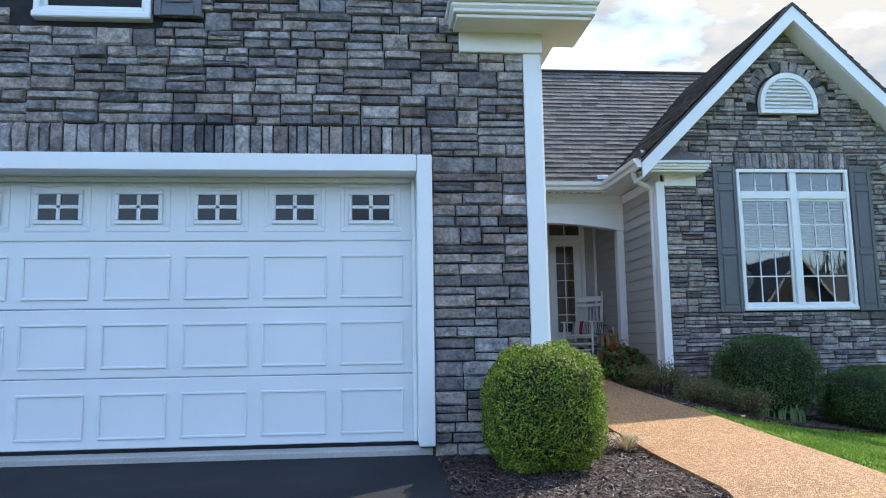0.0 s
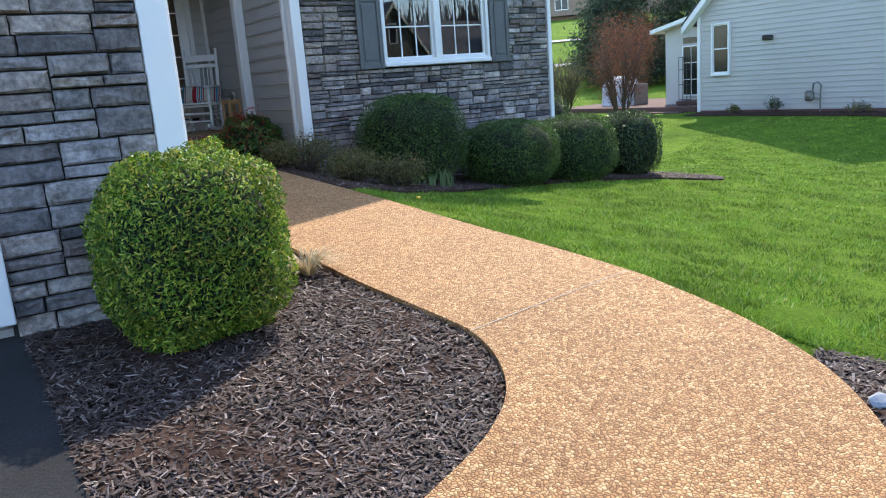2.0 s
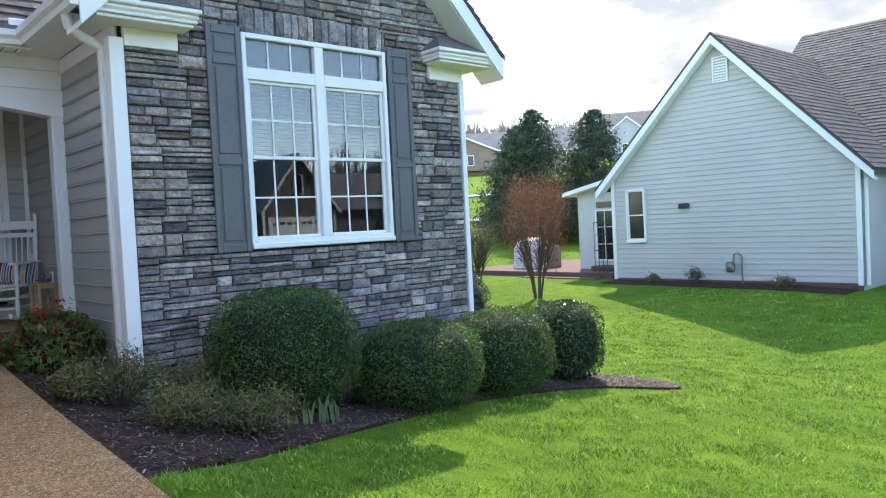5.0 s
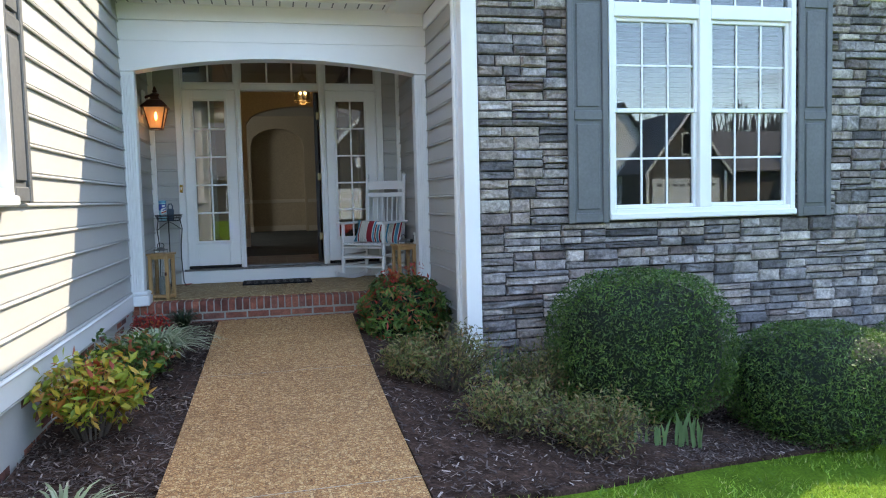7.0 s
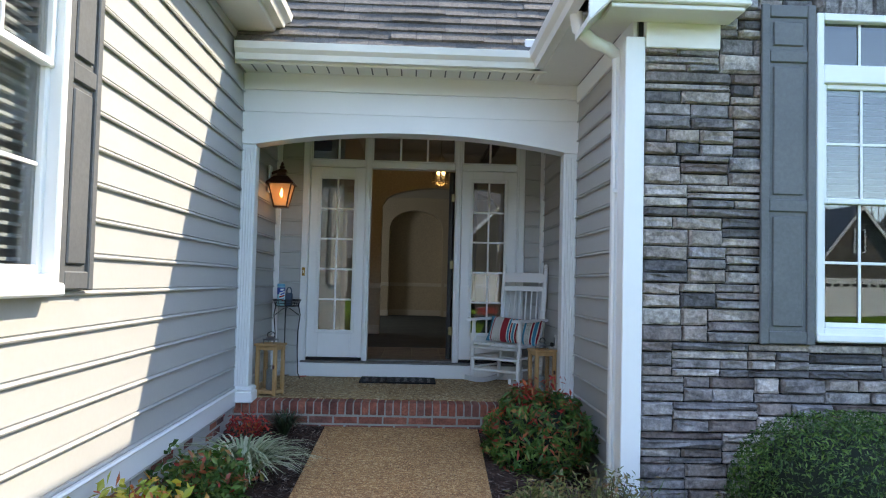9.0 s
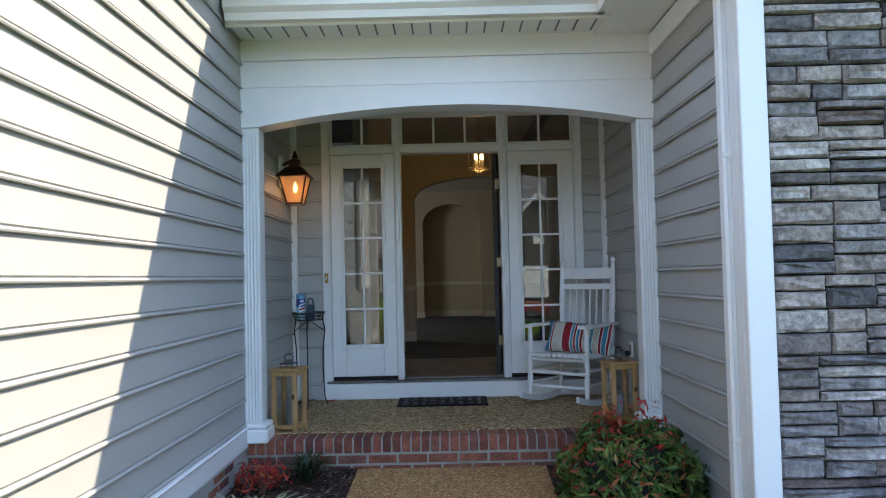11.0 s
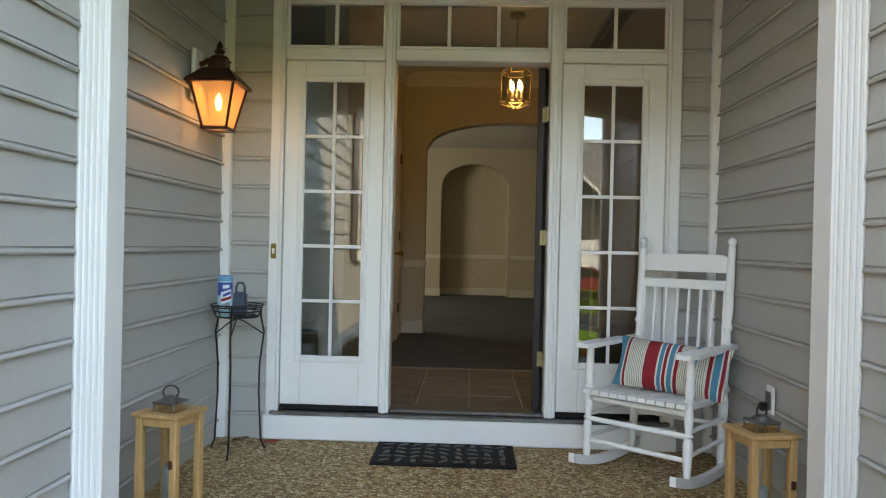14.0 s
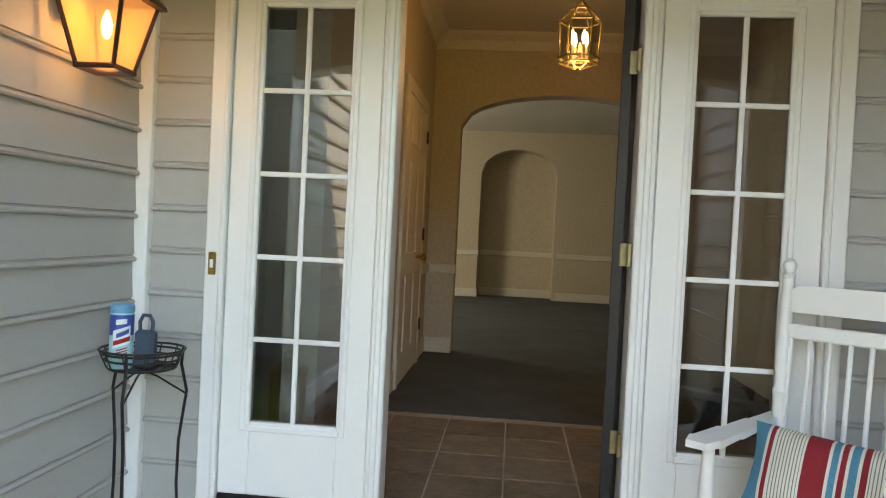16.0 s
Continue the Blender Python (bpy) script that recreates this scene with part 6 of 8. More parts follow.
# ---- porch furniture ----
def rocking_chair():
    """Built facing -y about its own middle on the floor, then turned into place."""
    t = thing("rocking_chair", "white slatted wooden rocking chair on the porch", "rocking chair", at=pose(4.415, 13.975, PORCH, 0, 0, -40) @ Matrix.Diagonal((1.03, 1.0, 1.055, 1)))
    w = 0.27

    def turnedleg(p, q, r=0.021):
        p, q = Vector(p), Vector(q)
        fs = [0, 0.05, 0.12, 0.2, 0.3, 0.34, 0.36, 0.38, 0.5, 0.62, 0.64, 0.66, 0.72, 0.85, 1]
        rs = [0.7, 0.9, 1.0, 1.1, 1.1, 0.75, 1.2, 0.75, 1.05, 0.75, 1.2, 0.8, 1.1, 1.0, 0.9]
        return Shape().tube([p.lerp(q, f) for f in fs], [r * k for k in rs], 12)
    for s in (-1, 1):
        o, n = [], 14
        for k in range(n + 1):
            yy = -0.42 + 0.86 * k / n
            zz = 0.012 + 0.42 * ((yy + 0.0) ** 2) * 0.85
            o.append((yy, zz))
        sh, pts = Shape(), []
        for yy, zz in o:
            pts += [(s * w - 0.016, yy, zz), (s * w + 0.016, yy, zz), (s * w + 0.016, yy, zz + 0.045), (s * w - 0.016, yy, zz + 0.045)]
        faces = [(3, 2, 1, 0), (4 * n, 4 * n + 1, 4 * n + 2, 4 * n + 3)]
        for k in range(n):
            faces += [(4 * k + i, 4 * k + (i + 1) % 4, 4 * k + 4 + (i + 1) % 4, 4 * k + 4 + i) for i in range(4)]
        sh.add(pts, faces)
        part("rocker", sh, M_WHITE, t)
        part("front_leg", turnedleg((s * w, -0.27, 0.075), (s * w, -0.25, 0.63)), M_WHITE, t, smooth=True)
        part("back_post", turnedleg((s * w * 0.92, 0.19, 0.05), (s * w * 0.93, 0.28, 1.13), 0.022), M_WHITE, t, smooth=True)
        part("finial", Shape().turned(s * w * 0.93, 0.282, [(0.012, 1.125), (0.022, 1.14), (0.014, 1.152), (0.024, 1.17), (0.022, 1.185), (0.006, 1.198)], 12), M_WHITE, t, smooth=True)
        arm = Shape()
        for (a, b), (c, d) in zip([(-0.34, 0.034), (-0.28, 0.05), (-0.1, 0.042), (0.1, 0.034)], [(-0.28, 0.05), (-0.1, 0.042), (0.1, 0.034), (0.3, 0.026)]):
            arm.add([(s * w - b, a, 0.63), (s * w + b, a, 0.63), (s * w + d, c, 0.635), (s * w - d, c, 0.635), (s * w - b, a, 0.652), (s * w + b, a, 0.652), (s * w + d, c, 0.657), (s * w - d, c, 0.657)],
                    [(0, 3, 2, 1), (4, 5, 6, 7), (0, 1, 5, 4), (1, 2, 6, 5), (2, 3, 7, 6), (3, 0, 4, 7)])
        part("armrest", arm, M_WHITE, t)
        for z in (0.18, 0.29):
            part("side_stretcher", Shape().tube([(s * w, -0.265, z), (s * w * 0.94, 0.21, z)], 0.011, 8), M_WHITE, t, smooth=True)
    for z, r in ((0.16, 0.012), (0.27, 0.013), (0.375, 0.014)):
        part("front_stretcher", Shape().tube([(-w, -0.262, z), (w, -0.262, z)], r, 8), M_WHITE, t, smooth=True)
    part("back_stretcher", Shape().tube([(-w * 0.93, 0.21, 0.25), (w * 0.93, 0.21, 0.25)], 0.012, 8), M_WHITE, t, smooth=True)
    for s in (-1, 1):
        part("seat_rail", Shape().tube([(s * (w - 0.01), -0.27, 0.40), (s * (w - 0.02), 0.24, 0.385)], 0.015, 8), M_WHITE, t)
    for k in range(11):
        cx = (-0.93 + 1.86 * k / 10) * w
        half = 0.021
        side = []
        for f in range(9):
            yy = -0.315 + 0.56 * f / 8
            zz = 0.437 - 0.026 * math.sin(math.pi * min(1, f / 7)) - (0.014 if f == 0 else 0)
            side.append((yy, zz))
        pts, faces = [], []
        for yy, zz in side:
            pts += [(cx - half, yy, zz - 0.02), (cx + half, yy, zz - 0.02), (cx + half, yy, zz - 0.003), (cx + half - 0.004, yy, zz), (cx - half + 0.004, yy, zz), (cx - half, yy, zz - 0.003)]
        for f in range(8):
            faces += [(6 * f + q, 6 * f + (q + 1) % 6, 6 * f + 6 + (q + 1) % 6, 6 * f + 6 + q) for q in range(6)]
        faces += [tuple(range(6))[::-1], tuple(48 + q for q in range(6))]
        part("seat_slat", Shape().add(pts, faces), M_WHITE, t)

    def back(z):
        return 0.19 + 0.09 * (z - 0.06) / 1.07
    top = Shape()
    e = w * 0.93
    top.prism([(-e, 1.015), (e, 1.015), (e, 1.085), (e - 0.045, 1.108), (-e + 0.045, 1.108), (-e, 1.085)], "y", back(1.06) - 0.011, back(1.06) + 0.011)
    part("top_rail", top, M_WHITE, t)
    part("back_rail", Shape().soft(-w * 0.95, w * 0.95, back(0.95) - 0.011, back(0.95) + 0.011, 0.925, 0.975), M_WHITE, t)
    part("back_rail", Shape().soft(-w * 0.93, w * 0.93, back(0.5) - 0.011, back(0.5) + 0.011, 0.48, 0.525), M_WHITE, t)
    for k in range(8):
        x = (-0.84 + 1.68 * k / 7) * w
        part("spindle", Shape().tube([(x, back(0.52), 0.52), (x, back(0.72) - 0.002, 0.72), (x, back(0.93), 0.93)], 0.0085, 8), M_WHITE, t, smooth=True)


def pillow_material():
    m, nt, b = mat_base("striped_outdoor_cloth", 0.85)
    tc, sep = nt.nodes.new("ShaderNodeTexCoord"), nt.nodes.new("ShaderNodeSeparateXYZ")
    nt.links.new(tc.outputs["Object"], sep.inputs[0])
    mr = nt.nodes.new("ShaderNodeMapRange")
    mr.inputs["From Min"].default_value, mr.inputs["From Max"].default_value = -0.24, 0.24
    nt.links.new(sep.outputs[0], mr.inputs["Value"])
    red, blue, white = (0.27, 0.012, 0.022), (0.045, 0.23, 0.34), (0.66, 0.64, 0.57)
    seq = [(0.0, blue), (0.085, white), (0.10, red), (0.125, white), (0.29, red), (0.405, white), (0.42, blue), (0.45, white), (0.462, red), (0.49, white), (0.505, blue), (0.545, white),
           (0.56, red), (0.59, white), (0.70, blue), (0.735, white), (0.83, red), (0.86, white), (0.872, blue), (0.925, white), (0.935, red), (0.96, white)]
    c = ramp(nt, mr.outputs[0], seq, "CONSTANT")
    on = [(0.0, (0, 0, 0)), (0.14, (1, 1, 1)), (0.28, (0, 0, 0)), (0.60, (1, 1, 1)), (0.69, (0, 0, 0)), (0.745, (1, 1, 1)), (0.82, (0, 0, 0)), (0.965, (1, 1, 1))]
    where = ramp(nt, mr.outputs[0], on, "CONSTANT")
    pin = nt.nodes.new("ShaderNodeMath")
    pin.operation = 'PINGPONG'
    pin.inputs[1].default_value = 0.0085
    nt.links.new(mr.outputs[0], pin.inputs[0])
    thread = nt.nodes.new("ShaderNodeMath")
    thread.operation = 'GREATER_THAN'
    thread.inputs[1].default_value = 0.0058
    nt.links.new(pin.outputs[0], thread.inputs[0])
    fine = mix(nt, 1.0, thread.outputs[0], where, "MULTIPLY")
    c = mix(nt, fine, c, (0.20, 0.20, 0.15))
    n = tex(nt, coords(nt, (1, 1, 1)), 220, 3)
    c = mix(nt, 0.2, c, ramp(nt, n, [(0.3, (0.1, 0.1, 0.1)), (0.7, (0.9, 0.9, 0.9))]), "OVERLAY")
    nt.links.new(c, b.inputs["Base Color"])
    bump(nt, b, n, 0.4, 0.003)
    return m


def pillow():
    sh, n, m = Shape(), 22, 14
    pts, faces = [], []
    for side in (1, -1):
        for j in range(m + 1):
            for i in range(n + 1):
                u, v = 2 * i / n - 1, 2 * j / m - 1
                puff = (1 - abs(u) ** 3.2) ** 0.6 * (1 - abs(v) ** 3.0) ** 0.6
                x = 0.24 * u * (1 - 0.06 * (1 - v * v))
                z = 0.155 * v * (1 - 0.10 * (1 - u * u) * 0.6)
                pts.append((x, side * (0.075 * puff + 0.004 * noise.noise((u * 3, v * 3, side))), z))
    w = n + 1
    off = w * (m + 1)
    for s in (0, 1):
        for j in range(m):
            for i in range(n):
                a = s * off + j * w + i
                faces.append((a, a + 1, a + w + 1, a + w))
    sh.add(pts, faces)
    ob = part("pillow", sh, pillow_material(), smooth=True)
    ob.matrix_world = pose(4.465, 13.95, PORCH + 0.565, 0, 0, -31) @ pose(0, 0, 0, -26, 3, 0) @ Matrix.Diagonal((1.25, 1.1, 0.92, 1))
    tagged(ob, "red, blue and cream striped lumbar pillow on the rocking chair", "pillow")


def box_lantern(x, y, turn):
    t = thing("wooden_lantern", "natural pine candle lantern with glass sides and metal top", "lantern", "pine candle lanterns", at=pose(x, y, PORCH, 0, 0, turn))
    a, h = 0.10, 0.46
    for sx in (-1, 1):
        for sy in (-1, 1):
            cx, cy = sx * (a - 0.016), sy * (a - 0.016)
            part("post", Shape().soft(cx - 0.016, cx + 0.016, cy - 0.016, cy + 0.016, 0, h - 0.02, 0.003), M_PINE, t)
    for z0, z1 in ((0.015, 0.045), (h - 0.055, h - 0.021)):
        for s in (-1, 1):
            c = s * (a - 0.014)
            part("rail", Shape().soft(-a + 0.033, a - 0.033, c - 0.009, c + 0.009, z0, z1, 0.003), M_PINE, t)
            part("rail", Shape().soft(c - 0.009, c + 0.009, -a + 0.033, a - 0.033, z0, z1, 0.003), M_PINE, t)
    part("floor_board", Shape().soft(-a + 0.02, a - 0.02, -a + 0.02, a - 0.02, 0.03, 0.042, 0.002), M_PINE, t)
    part("top_frame", ring(-a - 0.012, a + 0.012, -a - 0.012, a + 0.012, h - 0.019, h, 0.05, 0.004).moved(Matrix(((1, 0, 0, 0), (0, 0, 1, 0), (0, 1, 0, 0), (0, 0, 0, 1)))), M_PINE, t)
    for s in (-1, 1):
        c = s * (a - 0.014)
        for sh in (Shape().box(-a + 0.032, a - 0.032, c - 0.001, c + 0.001, 0.046, h - 0.056), Shape().box(c - 0.001, c + 0.001, -a + 0.032, a - 0.032, 0.046, h - 0.056)):
            part("pane", sh, M_CLEARGLASS, t).visible_shadow = False
    part("latch", Shape().soft(a - 0.03, a - 0.012, -a - 0.012, -a, 0.24, 0.275, 0.003), M_COPPER, t, "small dark latch")
    hood = part("hood", Shape().soft(-0.055, 0.055, -0.055, 0.055, h + 0.028, h + 0.04, 0.004).turned(0, 0, [(0.045, h + 0.04), (0.03, h + 0.055), (0.012, h + 0.062)], 14), M_STEEL, t, "grey metal hood")
    for sx in (-1, 1):
        for sy in (-1, 1):
            part("hood_post", Shape().tube([(sx * 0.048, sy * 0.048, h), (sx * 0.048, sy * 0.048, h + 0.03)], 0.004, 6), M_STEEL, hood)
    rg = [(0.03 * math.cos(k * math.pi / 8), 0.012 * math.cos(k * math.pi / 8), h + 0.075 + 0.028 * math.sin(k * math.pi / 8)) for k in range(17)]
    part("ring_handle", Shape().tube(rg, 0.004, 6), M_IRON, hood)
    part("candle", Shape().turned(0, 0.01, [(0.034, 0.043), (0.036, 0.05), (0.036, 0.215), (0.03, 0.222), (0.004, 0.218), (0.002, 0.235)], 16), M_CANDLE, t, "grey pillar candle", smooth=True)


def plant_stand():
    x, y, top = 2.09, 14.08, PORCH + 0.83
    t = thing("plant_stand", "black wrought-iron plant stand in the porch corner", "plant stand")
    r = 0.145
    for k, z in enumerate((top - 0.065, top - 0.035, top - 0.012, top)):
        rr = r - 0.01 * (3 - k)
        part("hoop", Shape().tube([(x + rr * math.cos(a * math.pi / 12), y + rr * math.sin(a * math.pi / 12), z) for a in range(25)], 0.0045, 6), M_IRON, t)
    part("tray", Shape().turned(x, y, [(0.001, top - 0.072), (r - 0.03, top - 0.07), (r - 0.03, top - 0.066), (0.001, top - 0.066)], 20), M_IRON, t)
    for k in range(3):
        a = radians(35 + 120 * k)
        c, s = math.cos(a), math.sin(a)
        way = [(x + c * q, y + s * q, z) for q, z in ((r - 0.005, top), (r - 0.01, top - 0.06), (r + 0.012, top - 0.16), (r - 0.01, top - 0.34), (r - 0.012, top - 0.5), (r + 0.004, PORCH + 0.06), (r + 0.03, PORCH + 0.004))]
        part("leg", Shape().tube(way, 0.006, 6), M_IRON, t)
        part("brace", Shape().tube([(x + c * (r + 0.008), y + s * (r + 0.008), top - 0.17), (x + c * 0.05, y + s * 0.05, top - 0.10), (x, y, top - 0.078)], 0.004, 6), M_IRON, t)
    for k in range(12):
        a = 2 * math.pi * k / 12
        part("spoke", Shape().tube([(x + (r - 0.028) * math.cos(a), y + (r - 0.028) * math.sin(a), top - 0.066), (x + r * math.cos(a), y + r * math.sin(a), top)], 0.003, 5), M_IRON, t)
    z = top - 0.064
    b = thing("wipes_canister", "blue and white canister of cleaning wipes", "canister")
    cx, cy = 2.035, 14.03
    part("body", Shape().turned(cx, cy, [(0.036, z), (0.04, z + 0.004), (0.04, z + 0.19), (0.037, z + 0.197)], 20), M_AQUA, b, "pale aqua canister body", smooth=True)
    part("label_band", Shape().turned(cx, cy, [(0.0405, z + 0.118), (0.0405, z + 0.19)], 20), M_NAVY, b, "dark blue label band", smooth=True)
    part("lid", Shape().turned(cx, cy, [(0.041, z + 0.197), (0.042, z + 0.2), (0.041, z + 0.222), (0.034, z + 0.228), (0.002, z + 0.229)], 20), M_CYAN, b, "light blue lid", smooth=True)

    def wrap(r, za, zb, a0, a1, tilt=0.0):
        """A patch of print on the canister's front, between two angles."""
        o = Shape()
        n = 8
        pts = []
        for j in range(n + 1):
            a = -math.pi / 2 + a0 + (a1 - a0) * j / n
            lean = tilt * (j / n - 0.5)
            pts += [(cx + r * math.cos(a), cy + r * math.sin(a), z + za + lean), (cx + r * math.cos(a), cy + r * math.sin(a), z + zb + lean)]
        return o.add(pts, [(2 * j, 2 * j + 2, 2 * j + 3, 2 * j + 1) for j in range(n)])
    part("label_patch", wrap(0.0409, 0.082, 0.145, -0.25, 1.25, 0.02), M_PLASTICWHITE, b, "white label patch")
    part("label_patch", wrap(0.0409, 0.158, 0.176, 0.0, 0.9, 0.004), M_PLASTICWHITE, b, "white printed shape")
    part("label_stripe", wrap(0.0412, 0.092, 0.108, -0.2, 1.2, 0.018), M_CARRED, b, "red printed stripe")
    part("label_print", wrap(0.0412, 0.118, 0.134, 0.05, 1.1, 0.018), M_NAVY, b, "dark blue printed bar")
    for j in range(3):
        part("label_print", wrap(0.0412, 0.052 + 0.009 * j, 0.056 + 0.009 * j, 0.1, 1.0, 0.01), M_CARRED, b, "thin red printed bar")
    k = thing("lock_box", "dark blue key lock box with a shackle", "lock box")
    kx, ky = 2.115, 14.05
    part("case", Shape().soft(kx - 0.036, kx + 0.036, ky - 0.022, ky + 0.022, z, z + 0.135, 0.01), M_SLATEBLUE, k)
    sh = [(kx - 0.022, ky, z + 0.13), (kx - 0.024, ky, z + 0.165), (kx - 0.012, ky, z + 0.188), (kx + 0.012, ky, z + 0.188), (kx + 0.024, ky, z + 0.165), (kx + 0.022, ky, z + 0.13)]
    part("shackle", Shape().tube(sh, 0.007, 8), M_SLATEBLUE, k, smooth=True)


M_CARRED = plain("red_car_paint", (0.36, 0.02, 0.02), (0.42, 0.03, 0.025), 0.25, 1, 20)
M_PLASTICWHITE = plain("white_plastic", (0.68, 0.72, 0.74), (0.76, 0.79, 0.8), 0.35, 12, 80)
M_AQUA = plain("aqua_print", (0.25, 0.55, 0.60), (0.34, 0.62, 0.66), 0.35, 20, 90)
M_NAVY = plain("navy_print", (0.02, 0.06, 0.30), (0.03, 0.09, 0.38), 0.35, 20, 90)
M_CYAN = plain("light_blue_plastic", (0.08, 0.32, 0.52), (0.12, 0.38, 0.58), 0.35, 12, 80)
M_SLATEBLUE = plain("slate_blue_plastic", (0.03, 0.055, 0.09), (0.045, 0.075, 0.115), 0.5, 12, 80)


# raised leaves slightly paler and smoother than the mat base
M_MATLEAF = plain("pale_rubber_relief", (0.014, 0.014, 0.014), (0.035, 0.035, 0.036), 0.42, 15, 80, bumpy=0.3)


def door_mat():
    x0, x1, y0, y1, z = 2.87, 3.66, 13.92, 14.36, PORCH + 0.002
    t = thing("door_mat", "black rubber door mat with raised leaf pattern", "door mat")
    part("base", Shape().soft(x0, x1, y0, y1, z, z + 0.008, 0.003), M_MATRUBBER, t)
    part("rim", ring(x0, x1, y0, y1, 0, 0.006, 0.022, 0.003).moved(Matrix(((1, 0, 0, 0), (0, 0, 1, 0), (0, 1, 0, z + 0.008), (0, 0, 0, 1)))), M_MATRUBBER, t)
    rng = random.Random(4)
    for i in range(9):
        for j in range(5):
            cx, cy, a = x0 + 0.07 + i * 0.081, y0 + 0.06 + j * 0.08, rng.uniform(0, math.pi)
            o = [(0.04, 0), (0.015, 0.014), (-0.02, 0.013), (-0.04, 0), (-0.02, -0.013), (0.015, -0.014)]
            c, s = math.cos(a), math.sin(a)
            part("leaf_relief", Shape().prism([(cx + c * u - s * v, cy + s * u + c * v) for u, v in o], "z", z + 0.008, z + 0.017), M_MATLEAF, t)


def fallen_leaf(x, y, turn, size, mat, label):
    """A curled dry leaf lying on the slab."""
    pts, faces, n = [], [], 6
    for k in range(n + 1):
        f = k / n
        w = 0.36 * math.sin(math.pi * (0.06 + 0.9 * f))
        for q in (-1, 0, 1):
            pts.append((size * (f - 0.5), size * w * q, size * (0.10 * abs(q) + 0.18 * (f - 0.5) ** 2 + 0.04)))
    for k in range(n):
        for q in (0, 1):
            a = 3 * k + q
            faces.append((a, a + 1, a + 4, a + 3))
    ob = part("fallen_leaf", Shape().add(pts, faces), mat)
    ob.matrix_world = pose(x, y, PORCH + 0.001, 0, 0, turn)
    tagged(ob, label, "leaf", "fallen leaves")


M_DRYLEAF = leafmat("dry_oak_leaf", [(0, (0.15, 0.08, 0.035)), (1, (0.26, 0.16, 0.08))], 0.7)


def wall_lantern():
    cx, cy = 2.035, 13.86
    t = thing("wall_lantern", "lit copper carriage lantern on the porch wall", "wall lamp")
    part("back_plate", Shape().soft(WALL_L + 0.022, WALL_L + 0.05, cy - 0.065, cy + 0.065, 3.24, 3.52, 0.012), M_WHITE, t, "white mounting block")
    part("arm", Shape().tube([(WALL_L + 0.05, cy, 3.44), (WALL_L + 0.09, cy, 3.46), (cx, cy, 3.47)], 0.014, 8), M_COPPER, t)
    a, b = 0.085, 0.125
    z0, z1 = 3.105, 3.33
    for sx in (-1, 1):
        for sy in (-1, 1):
            part("corner_bar", Shape().tube([(cx + sx * a * 0.75, cy + sy * a * 0.75, z0), (cx + sx * b * 0.9, cy + sy * b * 0.9, z1)], 0.008, 6), M_COPPER, t)
    for k in range(4):
        ang = math.pi / 2 * k
        c, s = math.cos(ang), math.sin(ang)

        def at(u, v, z):
            return (cx + c * u - s * v, cy + s * u + c * v, z)
        lo, hi = a * 0.73, b * 0.88
        part("pane", Shape().add([at(lo, -lo, z0), at(lo, lo, z0), at(hi, hi, z1), at(hi, -hi, z1)], [(0, 1, 2, 3)]), M_AMBER, t, "glowing seeded glass").visible_shadow = False
    part("bottom", Shape().soft(cx - 0.072, cx + 0.072, cy - 0.072, cy + 0.072, z0 - 0.014, z0 + 0.004, 0.005), M_COPPER, t)
    part("roof", Shape().tube([(cx, cy, z1 + k) for k in (-0.002, 0.012, 0.05, 0.08, 0.09, 0.125, 0.135)], [0.195, 0.19, 0.14, 0.10, 0.065, 0.06, 0.072], 4), M_COPPER, t)
    part("finial", Shape().turned(cx, cy, [(0.05, z1 + 0.135), (0.048, z1 + 0.15), (0.02, z1 + 0.165), (0.03, z1 + 0.18), (0.014, z1 + 0.2), (0.018, z1 + 0.21), (0.003, z1 + 0.235)], 12), M_COPPER, t, smooth=True)
    part("bulb", Shape().turned(cx, cy, [(0.006, 3.2), (0.016, 3.22), (0.018, 3.25), (0.004, 3.29)], 10), M_BULB, t, "lit bulb").visible_shadow = False
    l = bpy.data.lights.new("lantern_light", 'POINT')
    l.energy, l.color, l.shadow_soft_size = 0.015, (1.0, 0.55, 0.25), 0.05
    new("lantern_light", l).location = (cx, cy, 3.05)


